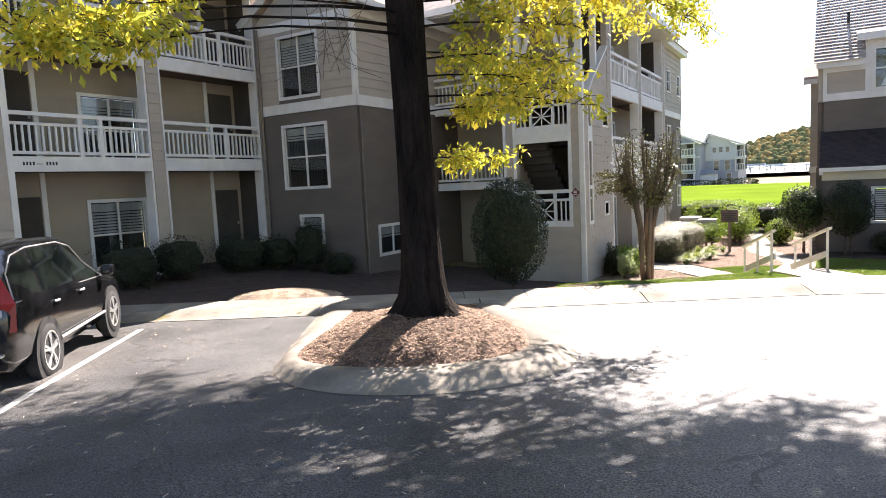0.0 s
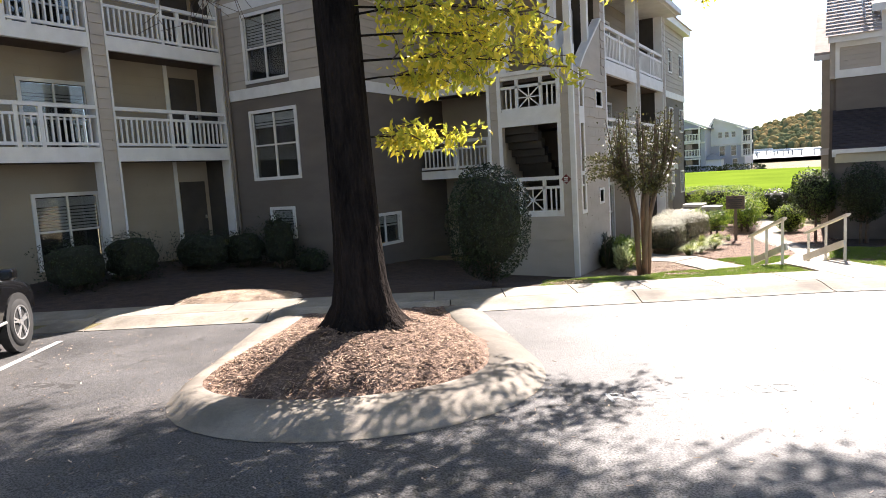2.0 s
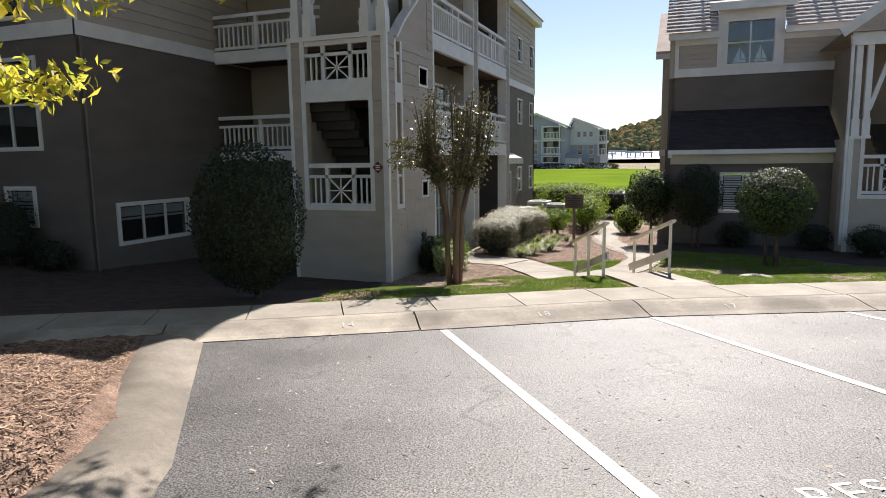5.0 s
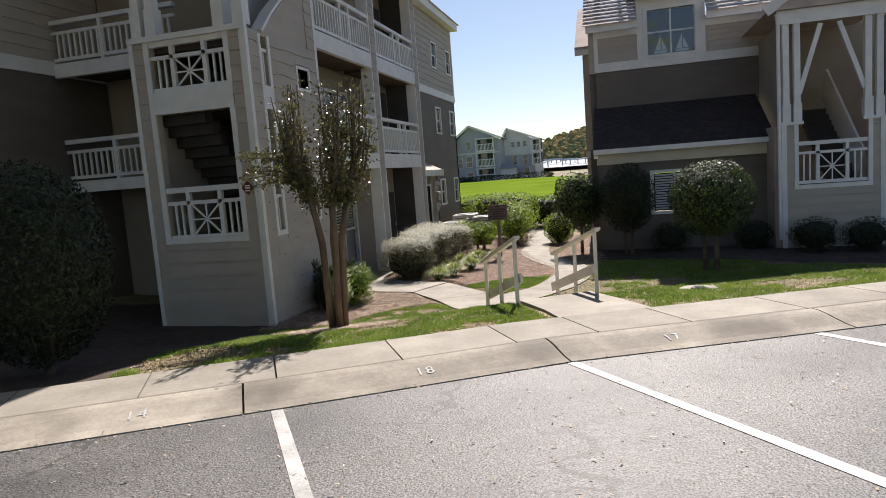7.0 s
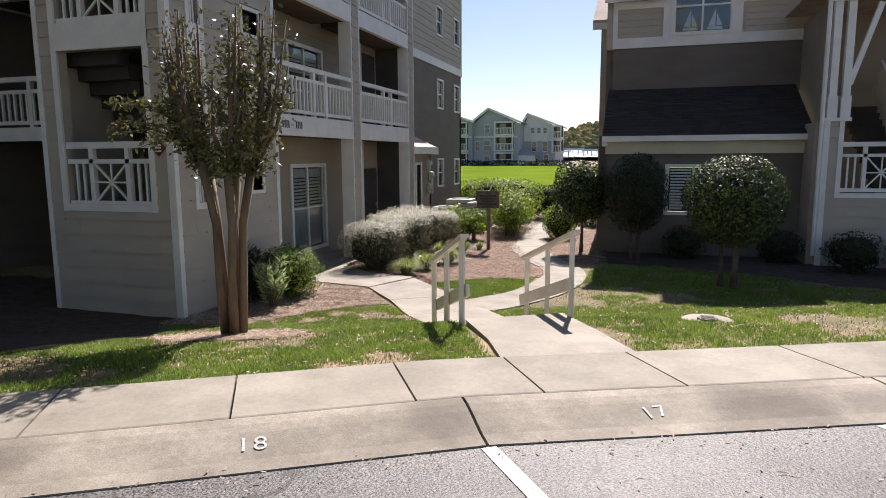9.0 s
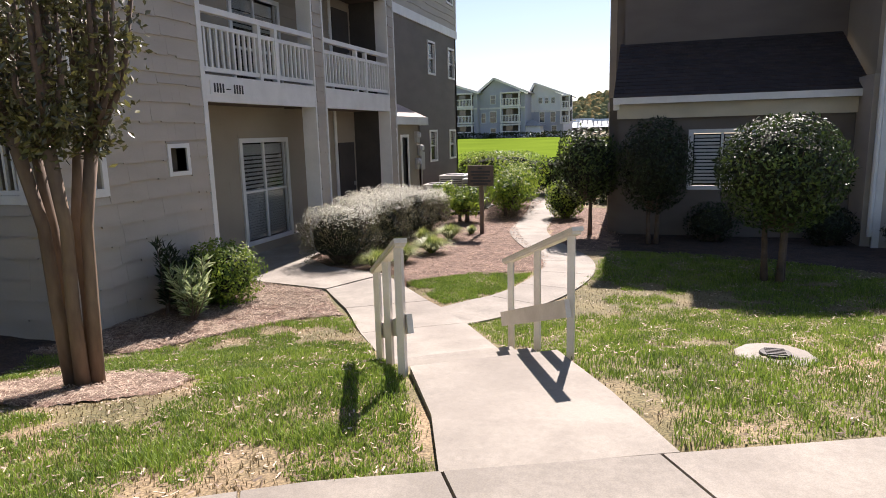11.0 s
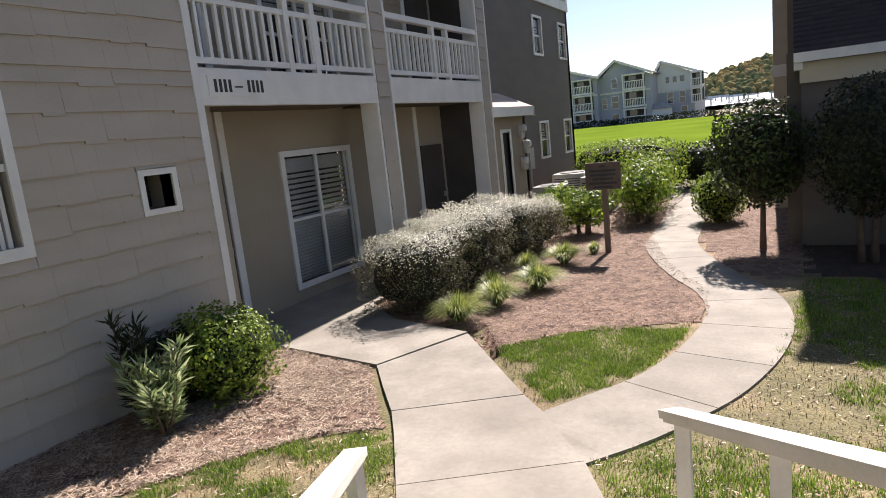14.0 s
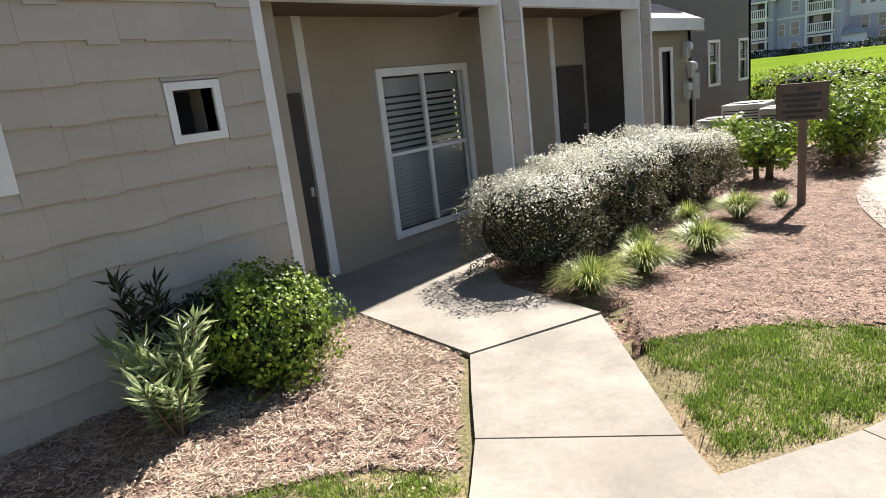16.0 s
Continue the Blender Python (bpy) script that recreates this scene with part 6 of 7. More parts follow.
def blades(name, pts, m, hmin, hmax, seed, label):
    r = random.Random(seed)
    v, f = [], []
    for x, y in pts:
        z, a, h = H(x, y), r.uniform(0, 6.28), r.uniform(hmin, hmax)
        h *= 0.5 + 1.1 * max(0.0, 0.5 + noise.noise((x * 3.5, y * 3.5, 3.3)))
        dx, dy, w = math.cos(a), math.sin(a), r.uniform(0.002, 0.0042)
        lean = r.uniform(0.1, 0.9) * h
        i = len(v)
        v += [(x - dy * w, y + dx * w, z - 0.005), (x + dy * w, y - dx * w, z - 0.005), (x + dx * lean * 0.4 + dy * w * 0.7, y + dy * lean * 0.4 - dx * w * 0.7, z + h * 0.6),
              (x + dx * lean * 0.4 - dy * w * 0.7, y + dy * lean * 0.4 + dx * w * 0.7, z + h * 0.6), (x + dx * lean, y + dy * lean, z + h)]
        f += [(i, i + 1, i + 2, i + 3), (i + 3, i + 2, i + 4)]
    o = obj(name, v, f, m, None, label, False, "stuff")
    o["category"] = "grass"
    return o


green, dry = [], []
for li, (poly, n, bare) in enumerate(LAWNS):
    for x, y in scatter(poly, n, 200 + li, (BEDS["myrtle"],)):
        q = noise.noise((x * 0.8, y * 0.8, 7.7)) + 0.5 * noise.noise((x * 2.6, y * 2.6, 1.7))
        if q > 0.44 - bare * 0.6:
            if random.Random(int(x * 9999)).random() < 0.62:
                dry.append((x, y))
        else:
            if (x * 7919 + y * 104729) % 1.0 < 0.16:
                dry.append((x, y))
            for c in range(5):
                rr = random.Random(int(x * 77777 + y * 999 + c))
                green.append((x + rr.gauss(0, 0.028), y + rr.gauss(0, 0.028)))
blades("grass", green, M_BLADE, 0.016, 0.042, 1, "short patchy green lawn grass")
blades("dry_grass", dry, M_DRY, 0.012, 0.035, 2, "dry straw-coloured grass in bare patches")


def chips(name, poly, n, zf, m, seed, label, lmin=0.015, lmax=0.05, ban=(), up=0.0, wide=0.006, patchy=0.0):
    r = random.Random(seed)
    v, f = [], []
    for x, y in scatter(poly, n, seed, ban):
        if patchy and noise.noise((x * 2.1, y * 2.1, 4.4)) + 0.8 * noise.noise((x * 7.5, y * 7.5, 2.2)) > 0.75 - patchy * r.uniform(0.3, 1.3):
            continue
        L, w, a, t = r.uniform(lmin, lmax), r.uniform(0.4, 1.0) * wide, r.uniform(0, 6.28), r.uniform(-0.35, 0.35)
        z = zf(x, y) + up + r.uniform(0.008, 0.03)
        dx, dy = math.cos(a) * L / 2, math.sin(a) * L / 2
        px, py = -math.sin(a) * w, math.cos(a) * w
        dz, pz = t * L / 2, r.uniform(-0.5, 0.5) * w
        i = len(v)
        v += [(x - dx - px, y - dy - py, z - dz - pz), (x + dx - px, y + dy - py, z + dz - pz), (x + dx + px, y + dy + py, z + dz + pz), (x - dx + px, y - dy + py, z - dz + pz)]
        f.append((i, i + 1, i + 2, i + 3))
    o = obj(name, v, f, m, None, label, False, "stuff")
    o["category"] = "mulch"
    return o


chips("bark_chips", isl_poly, 24000, mound_z, M_CHIP, 301, "loose bark chips and fallen leaves on the island", 0.025, 0.075)
chips("bark_chips", BEDS["wall"], 36000, H, M_STRAW, 302, "pale needle litter over the mulch", 0.02, 0.08, up=0.008, wide=0.0035, patchy=0.7)
chips("bark_chips", BEDS["wall"], 5000, H, M_CHIP, 312, "darker bark chips in the litter", 0.015, 0.04, up=0.012, wide=0.006)
chips("bark_chips", BEDS["centre"], 36000, H, M_CHIP, 303, "reddish mulch chips in the bed", 0.015, 0.055, up=0.012, wide=0.0055)
chips("bark_chips", BEDS["myrtle"], 3500, H, M_STRAW, 304, "needle litter round the myrtle", 0.02, 0.07, up=0.008, wide=0.003)
chips("bark_chips", BEDS["right"], 5000, H, M_CHIP, 305, "mulch chips under the small trees", 0.02, 0.06, up=0.012)
chips("bark_chips", LAWNS[1][0], 6000, H, M_STRAW, 306, "straw and leaf bits in the thin lawn", 0.015, 0.05)
chips("bark_chips", LAWNS[0][0], 3000, H, M_STRAW, 307, "straw bits in the thin lawn", 0.015, 0.05)
gutter_strip = [P(k, kerb_s(k) - 0.28) for k in (3.4, 6, 8.6, 11, 14)] + [P(k, kerb_s(k) + 0.05) for k in (14, 11, 8.6, 6, 3.4)]
chips("fallen_leaves", gutter_strip, 260, lambda x, y: lot_z(*KS(x, y)), M_STRAW, 311, "dry leaf litter gathered along the kerb", 0.01, 0.03, wide=0.006)
lot_poly = [P(-8, 3), P(14, 0), P(14, 11.2), P(-8, 12.2)]
chips("fallen_leaves", lot_poly, 4200, lambda x, y: lot_z(*KS(x, y)) - 0.004, M_STRAW, 308, "small fallen leaves on the asphalt", 0.012, 0.045, (isl_poly,))

chips("bark_chips", [P(-1.4 + 1.15 * math.cos(a / 3), 14.3 + 0.66 * math.sin(a / 3)) for a in range(19)], 3200, heap_z, M_STRAW, 309, "loose pine straw on the mound", 0.02, 0.07, up=0.006, wide=0.004)

# ---- the parked car ----
car = thing("car", (-8.45, 5.98, lot_z(*KS(-8.45, 5.98))), "glossy black sport utility car parked nose to the kerb", "car", turn=133)
ST = [(-2.25, .44, .74, .90, 1.06, .60), (-2.20, .36, .82, .98, 1.36, .60), (-2.08, .30, .88, 1.03, 1.56, .62), (-1.8, .28, .905, 1.04, 1.655, .65), (-1.0, .27, .91, 1.03, 1.685, .67), (0, .27, .91, 1.0, 1.67, .67),
      (.42, .27, .91, .985, 1.585, .645), (.8, .27, .91, .975, 1.34, .66), (1.12, .27, .905, .96, 1.06, .73), (1.7, .28, .89, .87, .96, .72), (2.05, .32, .84, .76, .86, .64), (2.22, .40, .74, .64, .70, .52)]


def station(x):
    for a, b in zip(ST, ST[1:]):
        if x <= b[0]:
            t = max(0, (x - a[0]) / (b[0] - a[0]))
            return [u + (w - u) * t for u, w in zip(a, b)]
    return ST[-1]


def ring(x):
    _, zb, hw, zl, zr, hr = station(x)
    half = [(0, zb), (hw * .90, zb), (hw * .985, zb + .14), (hw, zb + .32), (hw * .995, zl - .10), (hw * .965, zl), (hr + (hw * .965 - hr) * .5, (zl + zr - .05) / 2), (hr, zr - .05), (hr * .82, zr - .008), (0, zr)]
    return half + [(-y, z) for y, z in half[-2:0:-1]]


g = Geo()
xs = sorted({q[0] for q in ST} | {-1.55, -1.3, -0.5, -0.2, 0.2, 0.6, 0.95, 1.4})
for x in xs:
    g.v += [(x, y, z) for y, z in ring(x)]
n = len(ring(0))
g.f = [(i * n + j, i * n + (j + 1) % n, (i + 1) * n + (j + 1) % n, (i + 1) * n + j) for i in range(len(xs) - 1) for j in range(n)] + [tuple(range(n))[::-1], tuple((len(xs) - 1) * n + j for j in range(n))]
g.make("body", M_CARB, car, smooth=True)


def side(x, t, off, sgn=-1):
    _, zb, hw, zl, zr, hr = station(x)
    y, z = hw * .965 + (hr - hw * .965) * t, zl + (zr - .05 - zl) * t
    return (x, sgn * (y + off), z)


M_CGLASS = glass_mat("car_glass", (0.012, 0.016, 0.014), 0.04)
for sgn in (-1, 1):
    for pts in ([(-1.95, .12), (-1.25, .06), (-1.22, .86), (-1.55, .80), (-1.82, .55)], [(-1.15, .06), (-.18, .06), (-.18, .9), (-1.1, .9)], [(-.08, .06), (.98, .08), (.62, .55), (.34, .84), (-.08, .9)]):
        top = [side(x, t, .006, sgn) for x, t in pts]
        k = len(pts)
        Geo().add(top + [side(x, t, -.01, sgn) for x, t in pts], [tuple(range(k))] + [(i, (i + 1) % k, k + (i + 1) % k, k + i) for i in range(k)]).make("side_window", M_CGLASS, car)
    line_ = [(-1.98, .08), (-1.86, .58), (-1.58, .87), (-1.15, .95), (-.15, .95), (.36, .90), (.66, .60), (1.03, .05), (-1.98, .02)]
    Geo().tube([side(x, t, .008, sgn) for x, t in line_], [.011] * len(line_), 5).make("chrome_trim", M_ALLOY, car)
    Geo().tube([(x, sgn * (station(x)[2] + .004), .42) for x in (-.92, -.3, .3, .92)], [.02] * 4, 6).make("sill_strip", M_ALLOY, car)
    for x in (-.95, -.02):
        Geo().tube([(x - .08, sgn * (station(x)[2] + .012), .90), (x, sgn * (station(x)[2] + .035), .905), (x + .08, sgn * (station(x)[2] + .012), .90)], [.014, .018, .014], 6).make("door_handle", M_ALLOY, car)
    Geo().bevbox(.86, 1.04, sgn * 1.0 - .09, sgn * 1.0 + .09, .98, 1.14, .04).make("mirror", M_CARB, car)
    tl = [(-2.255, .72, .74), (-2.10, .90, .74), (-2.245, .735, 1.06), (-2.06, .90, 1.05), (-2.20, .66, 1.50), (-2.05, .70, 1.52)]
    g = Geo().add([(x, sgn * y, z) for x, y, z in tl] + [(x + .06, sgn * (y - .05), z) for x, y, z in tl], [(0, 1, 3, 2), (2, 3, 5, 4), (0, 2, 8, 6), (2, 4, 10, 8), (1, 7, 9, 3), (3, 9, 11, 5), (4, 5, 11, 10), (0, 6, 7, 1)])
    lamp_ = g.make("tail_light", M_RED, car)
    Geo().add([(-2.262, sgn * .735, .82), (-2.20, sgn * .81, .82), (-2.257, sgn * .735, 1.0), (-2.19, sgn * .81, 1.0)], [(0, 1, 3, 2)]).make("reversing_lens", M_CLEAR, lamp_)
    Geo().bevbox(-2.3, -2.1, sgn * .55 - .25, sgn * .55 + .25, .50, .53, .01).make("bumper_strip", M_ALLOY, car)
    for x in (-1.30, 1.32):
        # dark disc on the body stands in for the wheel well's shade
        Geo().tube([(x, sgn * .80, .345), (x, sgn * .918, .345)], [.415, .415], 28).make("wheel_arch", M_TYRE, car)
        w = Geo()
        prof = [(.20, .72), (.315, .72), (.345, .75), (.345, .89), (.325, .925), (.235, .93)]
        m_ = 28
        for r_, y_ in prof:
            w.v += [(x + r_ * math.cos(2 * math.pi * j / m_), sgn * y_, .345 + r_ * math.sin(2 * math.pi * j / m_)) for j in range(m_)]
        w.f = [(i * m_ + j, i * m_ + (j + 1) % m_, (i + 1) * m_ + (j + 1) % m_, (i + 1) * m_ + j) for i in range(len(prof) - 1) for j in range(m_)]
        wheel = w.make("wheel", M_TYRE, car, smooth=True)
        g = Geo().tube([(x, sgn * .90, .345), (x, sgn * .94, .345)], [.055, .045], 14)
        for j in range(5):
            a = 2 * math.pi * j / 5 + .3
            for da in (-.13, .13):
                g.beam((x + .04 * math.cos(a), sgn * .925, .345 + .04 * math.sin(a)), (x + .235 * math.cos(a + da), sgn * .915, .345 + .235 * math.sin(a + da)), .028, .03)
        for j in range(28):
            a, b = 2 * math.pi * j / 28, 2 * math.pi * (j + 1) / 28
            g.beam((x + .232 * math.cos(a), sgn * .92, .345 + .232 * math.sin(a)), (x + .232 * math.cos(b), sgn * .92, .345 + .232 * math.sin(b)), .03, .02)
        g.make("rim", M_ALLOY, wheel)
Geo().add([(-2.235, y, z) for y, z in ((-.56, 1.06), (.56, 1.06))] + [(-2.125, y, z) for y, z in ((.54, 1.52), (-.54, 1.52))], [(0, 1, 2, 3)]).make("rear_window", M_CGLASS, car)

# ---- notice board on its post: unreadable lines as bars ----
sign = thing("notice_sign", (-2.07, 28.12, H(-2.07, 28.12)), "weathered brown wooden notice board on a post", "sign")
zb = H(-2.07, 28.12)
Geo().bevbox(-.045, .045, -.04, .05, -.1, .66 - zb, .008).make("post", M_WOOD, sign)
brd = Geo().bevbox(-.305, .305, -.085, -.045, .60 - zb, 1.07 - zb, .01).make("board", M_COPPER, sign)
for i, (w, h) in enumerate(((.10, .035), (.46, .045), (.44, .04), (.36, .04), (.48, .04), (.34, .035))):
    Geo().box(-w / 2, w / 2, -.089, -.086, 1.02 - zb - i * .072 - h, 1.02 - zb - i * .072).make("line_bar", M_INK, brd)
# ---- meters, air conditioners and edging beside the block ----
def ac_unit(x, y, s, h, label):
    e = thing("ac_unit", (x, y, H(x, y)), label, "air conditioner", "air conditioners")
    Geo().bevbox(-s / 2, s / 2, -s / 2, s / 2, .04, h, .03).make("case", M_METAL, e)
    for i in range(int((h - .2) / .06)):
        Geo().box(-s / 2 + .06, s / 2 - .06, -s / 2 - .012, -s / 2 + .004, .12 + i * .06, .145 + i * .06).make("louvre", M_BLACKM, e)
    Geo().tube([(0, 0, h), (0, 0, h + .02)], [s * .38, s * .38], 20).make("fan_grille", M_BLACKM, e)
    Geo().box(-s / 2 - .1, s / 2 + .1, -s / 2 - .1, s / 2 + .1, -.05, .04).make("pad", M_CONC, e)


ac_unit(-4.55, 34.3, .9, 1.05, "beige box air conditioner on a pad"); ac_unit(-4.75, 33.0, .75, .85, "small beige air conditioner with dark grille"); ac_unit(-3.75, 34.0, .8, .95, "weathered air conditioner behind the shrubs")
for i, (y, z) in enumerate(((32.15, 1.75), (32.4, 1.35), (32.15, 0.95))):
    e = thing("electric_meter", (-5.11, y, z), "grey electric meter with a glass dome on the wall", "meter", "meters")
    Geo().bevbox(-.035, .06, -.11, .11, -.2, .13, .012).make("box", M_METAL, e)
    Geo().tube([(.06, 0, .03), (.11, 0, .03), (.135, 0, .03)], [.085, .085, .06], 14).make("dome", M_CLEAR, e)
for y in (33.4, 33.9, 34.4):
    e = thing("meter_box", (-5.83, y, .9), "grey metal service box on the wall", "box", "service boxes")
    Geo().bevbox(-.05, .12, -.18, .18, -.3, .3, .015).make("case", M_METAL, e)
    Geo().tube([(.03, .05, -.3), (.03, .05, -1.3)], [.03, .03], 8).make("conduit", M_METAL, e)
edge = thing("bed_edging", (-4.2, 31.6, H(-4.2, 31.6)), "black corrugated drain pipe lying along the bed", "pipe")
Geo().tube([(-.9, -.25, .05), (-.2, -.1, .06), (.5, .1, .06), (1.1, .35, .05)], [.05] * 4, 8).make("pipe", M_BLACKM, edge)
Geo().tube([(-.16, -.12, .1), (-.16, -.12, .2)], [.045, .04], 10).make("cap", M_ORANGE, edge)
# ---- drain cover in the lawn ----
mh = thing("drain_cover", (2.62, 18.75, H(2.62, 18.75)), "round cast-iron drain cover in a concrete collar", "drain cover")
Geo().tube([(0, 0, -.1), (0, 0, .02), (0, 0, .03)], [.29, .29, .275], 11).make("collar", M_CONC, mh)
Geo().tube([(0, 0, .028), (0, 0, .05)], [.115, .108], 24).make("cover", M_IRON, mh)
for i in range(-2, 3):
    Geo().box(-.07, .07, i * .034 - .008, i * .034 + .008, .05, .058).make("rib", M_IRON, mh)

# ---- far lawn, posts, stones, far houses, lake, hill ----
def FZ(x, y):
    return -0.64 + 0.014 * min(max(y - 36, 0), 70) + 0.016 * max(0, min(y, 400) - 106)


sheet("far_lawn", steps_list(-60, 30, 3), steps_list(47, 104, 3), lambda x, y: FZ(x, y) + 0.32 + 0.25 * noise.noise((x * 0.06, y * 0.06, 0)), M_LAWN, "structure", "bright mown lawn running up to the far houses")
rng = random.Random(77)
for i, (x, y) in enumerate(((-11, 46.5), (-6.6, 46.8), (-2.2, 47.2), (2.4, 47.5), (-15.5, 46.2))):
    e = thing("bollard", (x, y, FZ(x, y)), "short dark timber bollard at the lawn edge", "bollard", "bollards")
    Geo().bevbox(-.09, .09, -.09, .09, -.05, .75, .02).make("post", M_WOOD, e)
g = Geo()
for i in range(420):
    x, y, r = rng.uniform(-4.5, 4.0), rng.uniform(40.5, 45.8), rng.uniform(.08, .24)
    z = FZ(x, y) + .04
    g.add([(x + r * math.cos(a) * rng.uniform(.7, 1.2), y + r * math.sin(a) * rng.uniform(.7, 1.2), z + dz) for dz in (0, r * .8) for a in (0, 1.3, 2.5, 3.8, 5.1)], [(0, 1, 2, 3, 4), (9, 8, 7, 6, 5)] + [(j, (j + 1) % 5, 5 + (j + 1) % 5, 5 + j) for j in range(5)])
tagged(g.make("rubble", M_STONE, None, "loose grey rubble stones beside the lawn", kind="stuff"), category="stones")

M_FGLASS = glass_mat("far_glass", (0.05, 0.06, 0.07), 0.1)


def far_house(x0, x1, y, depth, zb, ze, xp, zp, low, up, band, balc, wins, label):
    """A distant apartment house: two-tone walls, gable roof, balconies and windows."""
    e = thing("far_house", ((x0 + x1) / 2, y, zb), label, "building", "far houses")
    cx = (x0 + x1) / 2
    inv = lambda p: (p[0] - cx, p[1] - y, p[2] - zb)
    F_ = Face("y", 0.0)
    Geo().box(x0 - cx, x1 - cx, 0, depth, -1, band - zb).make("wall", low, e)
    Geo().box(x0 - cx, x1 - cx, 0, depth, band - zb, ze - zb).make("wall", up, e)
    F_.box(Geo(), x0 - cx, x1 - cx, 0, .08, band - zb - .12, band - zb + .14).make("trim_board", M_WHITE, e)
    a, b, c = inv((x0 - .5, 0, ze)), inv((x1 + .5, 0, ze)), inv((xp, 0, zp))
    y0, y1 = -.6, depth + .5
    Geo().add([(a[0] + .5, 0, a[2]), (b[0] - .5, 0, b[2]), (c[0], 0, c[2]), (a[0] + .5, .2, a[2]), (b[0] - .5, .2, b[2]), (c[0], .2, c[2])], [(0, 1, 2), (5, 4, 3), (0, 3, 4, 1)]).make("gable", up, e)
    Geo().add([(a[0], y0, a[2]), (c[0], y0, c[2]), (b[0], y0, b[2]), (a[0], y1, a[2]), (c[0], y1, c[2]), (b[0], y1, b[2])] + [(q[0], yy, q[2] + .2) for yy in (y0, y1) for q in (a, c, b)],
              [(0, 1, 4, 3), (1, 2, 5, 4), (6, 9, 10, 7), (7, 10, 11, 8), (0, 6, 7, 1), (1, 7, 8, 2), (0, 3, 9, 6), (2, 8, 11, 5)]).make("roof", M_FARR, e)
    for q0, q1 in ((a, c), (c, b)):
        Geo().beam((q0[0], y0 - .04, q0[2] + .05), (q1[0], y0 - .04, q1[2] + .05), .08, .32).make("rake_board", M_WHITE, e)
    for bx0, bx1, bz, bh in balc:
        u0, u1, z = bx0 - cx, bx1 - cx, bz - zb
        # flat dark sheet on the wall, coloured as a balcony recess's shade
        F_.box(Geo(), u0, u1, .01, .04, z, z + bh).make("recess_shade", M_DARK, e)
        bal = F_.box(Geo(), u0 - .1, u1 + .1, .0, 1.3, z - .25, z).make("balcony", M_WHITE, e)
        F_.box(Geo(), u0 - .1, u1 + .1, 1.2, 1.3, z + .85, z + .97).make("rail", M_WHITE, bal)
        k = int((u1 - u0) / .22)
        for i in range(k + 1):
            q = u0 + (u1 - u0) * i / k
            F_.box(Geo(), q - .035, q + .035, 1.22, 1.28, z, z + .85).make("baluster", M_WHITE, bal)
        for q in (u0 - .05, u1 + .05):
            F_.box(Geo(), q - .1, q + .1, 1.15, 1.32, z - .2, z + bh + .25).make("post", M_WHITE, bal)
        F_.box(Geo(), u0 - .1, u1 + .1, 0, 1.35, z + bh, z + bh + .2).make("trim_board", M_WHITE, bal)
        F_.box(Geo(), u0 + .5, u0 + 1.5, .04, .06, z + .1, z + 1.9).make("door_glass", M_FGLASS, bal)
    for wx, wz, ww, wh in wins:
        u, z = wx - cx, wz - zb
        w = F_.box(Geo(), u - ww / 2 - .1, u + ww / 2 + .1, .01, .07, z - .1, z + wh + .1).make("window", M_WHITE, e)
        F_.box(Geo(), u - ww / 2, u + ww / 2, .071, .08, z, z + wh * .48).make("pane", M_FGLASS, w)
        F_.box(Geo(), u - ww / 2, u + ww / 2, .071, .08, z + wh * .52, z + wh).make("pane", M_FGLASS, w)
    return e


FY, DROP = 110.0, -1.4
def row(dx, *args):
    x0, x1, y, depth, zb, ze, xp, zp, low, up, band, balc, wins, label = args
    return far_house(x0 + dx, x1 + dx, y, depth, zb + DROP, ze + DROP, xp + dx, zp + DROP, low, up, band + DROP, [(p + dx, q + dx, z + DROP, h) for p, q, z, h in balc], [(w + dx, z + DROP, *r) for w, z, *r in wins], label)


row(3.3, -40.0, -27.0, FY, 12, 1.9, 8.7, -33.5, 11.0, M_GREYB, M_GREYB, 6.5, [(-30.3, -27.6, 4.5, 1.9), (-30.3, -27.6, 6.9, 1.7), (-30.3, -27.6, 2.1, 1.8)], [(-31.8, 4.4, .8, 1.6), (-31.8, 7.1, .7, 1.4), (-31.8, 2.2, .8, 1.2)], "blue-grey three-storey apartment house with white balconies")
row(3.3, -27.0, -20.0, FY + 1.5, 12, 1.9, 8.6, -24.6, 10.8, M_GREYB, M_GREYB, 6.5, [(-23.4, -20.7, 4.5, 1.9), (-23.4, -20.7, 6.9, 1.7), (-23.4, -20.7, 2.1, 1.8)], [(-24.9, 4.4, .9, 1.6), (-24.9, 7.2, .7, 1.2), (-24.9, 2.3, .8, 1.2), (-26.4, 4.4, .6, 1.4)], "blue-grey gabled apartment house with stacked balconies")
row(3.3, -20.0, -15.0, FY + 7, 12, 2.2, 8.3, -19.4, 10.2, M_GREYB, M_FARW, 6.0, [(-15.2, -14.0, 4.2, 1.7), (-15.2, -14.0, 6.4, 1.7)], [(-18.3, 4.3, .7, 1.5), (-16.6, 4.3, .7, 1.5), (-18.6, 7.2, .5, .8), (-17.6, 7.2, .5, .8), (-16.6, 7.2, .5, .8), (-16.4, 2.4, .7, 1.3)], "pale gabled apartment house beyond the lawn")
e = thing("far_entrance", (-15.9, FY + 2, 2.0 + DROP), "small white entrance porch before the far houses", "porch")
Geo().box(-1.4, 1.4, 0, 3, 0, 1.7).make("wall", M_FARW, e)
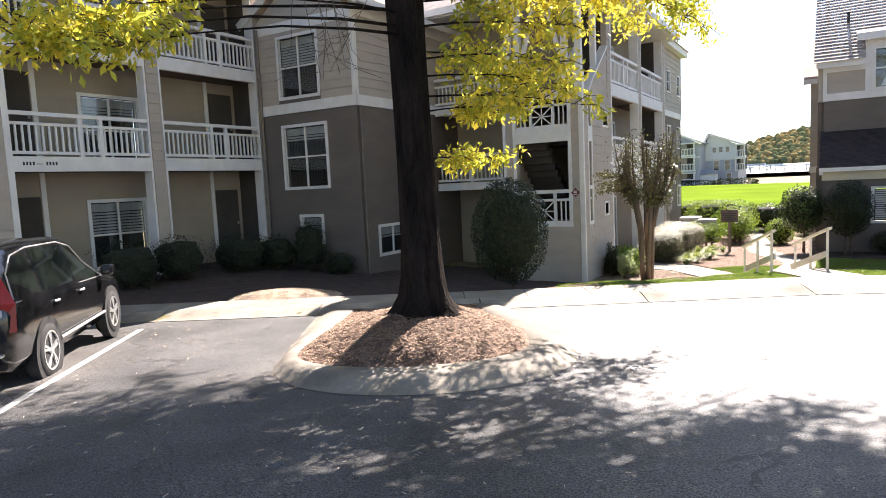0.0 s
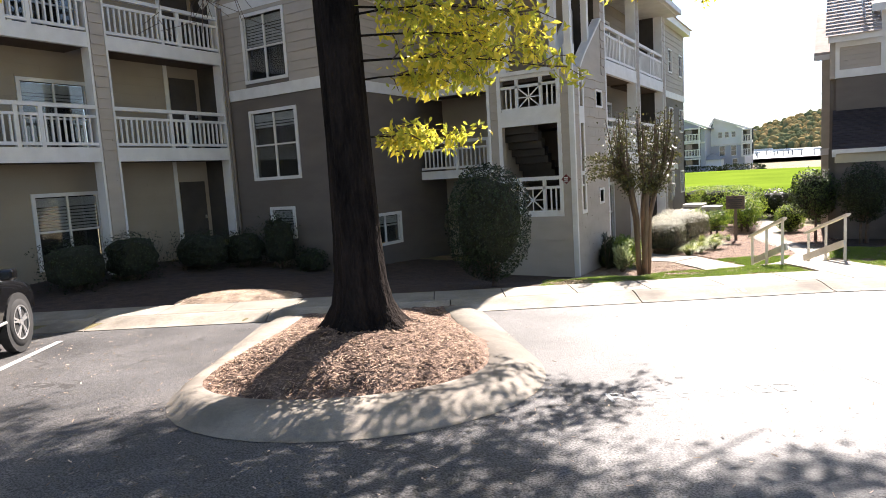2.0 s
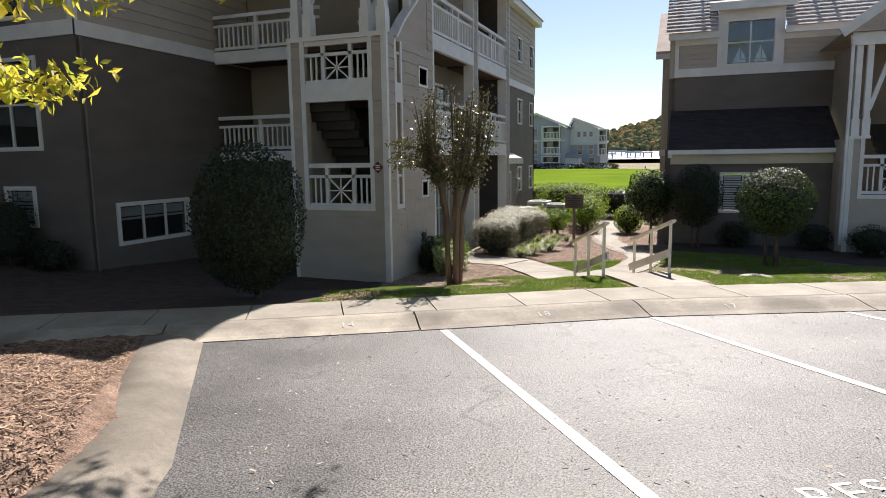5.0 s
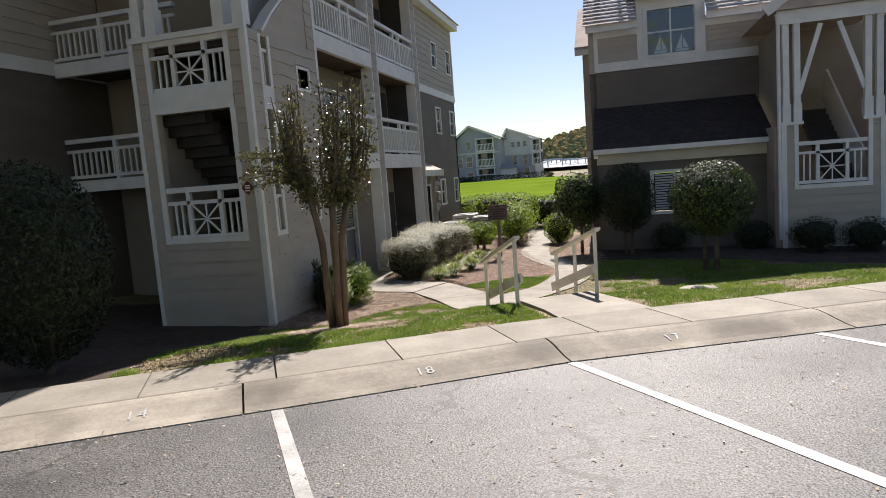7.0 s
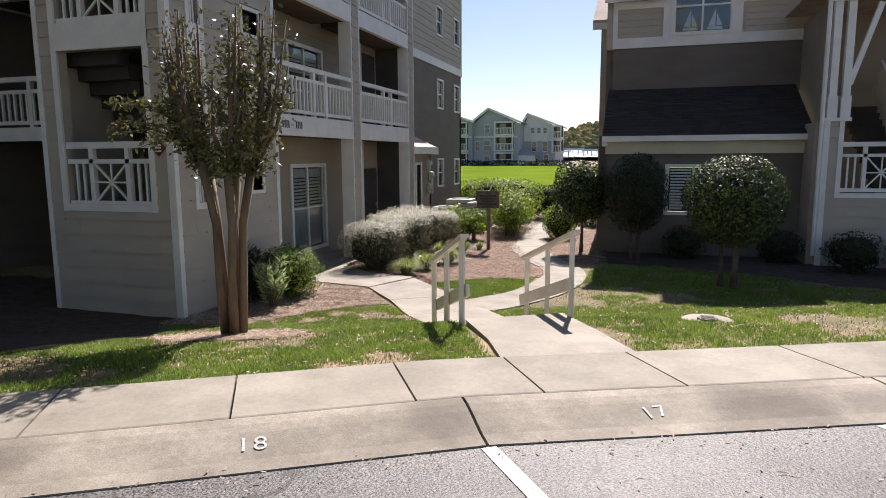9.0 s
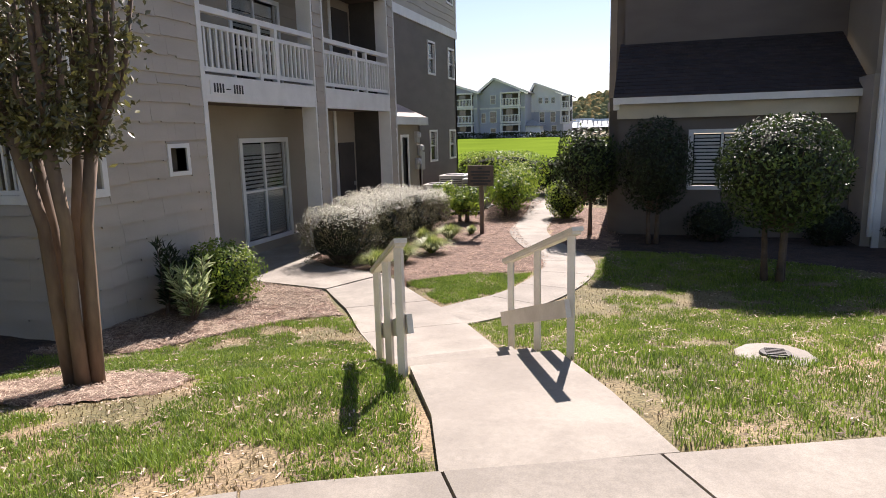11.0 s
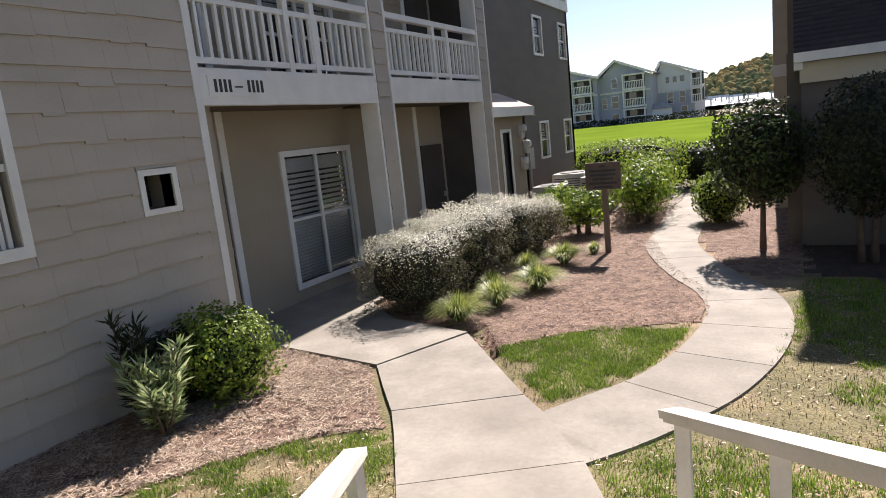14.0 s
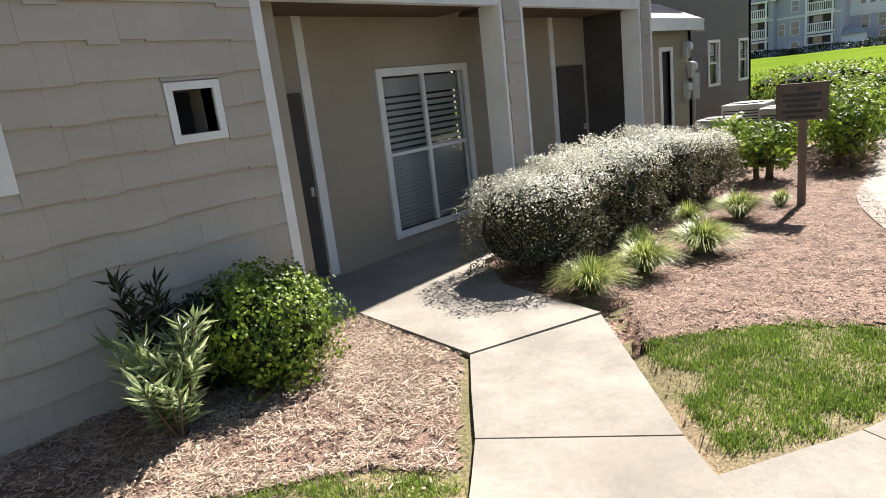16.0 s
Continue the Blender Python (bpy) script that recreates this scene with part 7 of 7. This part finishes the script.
Geo().add([(-1.8, -.4, 1.7), (1.8, -.4, 1.7), (1.8, 3.4, 1.7), (-1.8, 3.4, 1.7), (0, 1.5, 2.8)], [(3, 2, 1, 0), (0, 1, 4), (1, 2, 4), (2, 3, 4), (3, 0, 4)]).make("roof", M_FARR, e)
# dark clipped hedge line at the foot of the houses
for i, (x, w) in enumerate(((-31, 4.5), (-24.5, 3.6), (-17.5, 3.6), (-11, 3.0))):
    e = thing("far_hedge", (x, FY - 3, FZ(x, FY - 3)), "dark low hedge before the far houses", "shrub", "far house hedges")
    p, d = blob_points(1500, (0, 0, .45), (w, .8, .55), 400 + i, power=4)
    leaf_mesh("crown", p, .3, M_LEAFD, e, i, d)
lz = lambda x, y: 1.9 + 2.6 * (y - 150) / 110
sheet("water", [-200, -60, -20, 20, 60, 300], [150, 200, 262], lz, M_WATER, "structure", "pale glittering lake in the distance")
for i, (x, y, w) in enumerate(((-17, 158, 7), (-8.5, 166, 6), (-24, 175, 8), (-13, 184, 8), (0, 160, 7), (-19, 205, 9))):
    e = thing("dock_roof", (x, y, lz(x, y)), "low white covered boat dock on the lake", "dock", "boat docks")
    Geo().box(-w / 2, w / 2, -1.5, 1.5, 1.0, 1.25).make("roof", M_FARW, e)
    for q in (-.45, -.15, .15, .45):
        Geo().box(q * w - .1, q * w + .1, -.1, .1, -.2, 1.0).make("post", M_METAL, e)
# wooded hill
rng = random.Random(55)
g = Geo()
ico = bmesh.new()
bmesh.ops.create_icosphere(ico, subdivisions=2, radius=1)
iv, jf = [q.co.copy() for q in ico.verts], [[q.index for q in f.verts] for f in ico.faces]
ico.free()
ridge = lambda x: lerp(x, [(-120, 9), (-60, 10), (-36, 12), (-30, 14.2), (-16, 18.0), (-10, 19.2), (10, 21), (80, 22)])
for i in range(2600):
    x, t = rng.uniform(-70, 40), rng.random()
    y, r = 266 + 34 * t, rng.uniform(0.7, 1.6)
    z = 4.6 + (ridge(x) - 6.4) * t + rng.uniform(-.4, .8)
    sx = Vector((rng.uniform(.8, 1.2), rng.uniform(.8, 1.2), rng.uniform(.8, 1.4)))
    g.add([(x + q.x * r * sx.x * (1 + .3 * noise.noise(q * 2 + Vector((i, 0, 0)))), y + q.y * r, z + q.z * r * sx.z * (1 + .3 * noise.noise(q * 2.5 + Vector((0, i, 0))))) for q in iv], jf)
tagged(g.make("far_wood", M_HILL, None, "wooded hill in mixed autumn colours", kind="stuff"), category="trees")
v, f = [], []
hx = steps_list(-120, 80, 8)
for x in hx:
    v += [(x, 264, 3.6), (x, 300, ridge(x) - 2.4), (x, 330, 3.0)]
f = [(3 * i + j, 3 * i + 3 + j, 3 * i + 4 + j, 3 * i + 1 + j) for i in range(len(hx) - 1) for j in (0, 1)]
obj("backdrop", v, f, M_HILL, None, "slope of the wooded hill", True, "structure")

# ---- shingles of the near side wall, one by one ----
side_wall = [o for o in block.children if o.name == "wall"][0]
for eight in courses(TS, 19.16, 21.83, -0.45, 2.75, [(19.50, 19.90, 1.18, 4.96), (20.97, 21.44, 1.33, 1.80)], seed=2, h=0.255, wmin=0.16, wmax=0.42):
    sh_ = Geo().hexa(eight).make("shingle", M_BEIGE, side_wall)
    sh_.matrix_parent_inverse = Matrix.Translation(-Vector(block.location)) @ Matrix.Translation(block.location)
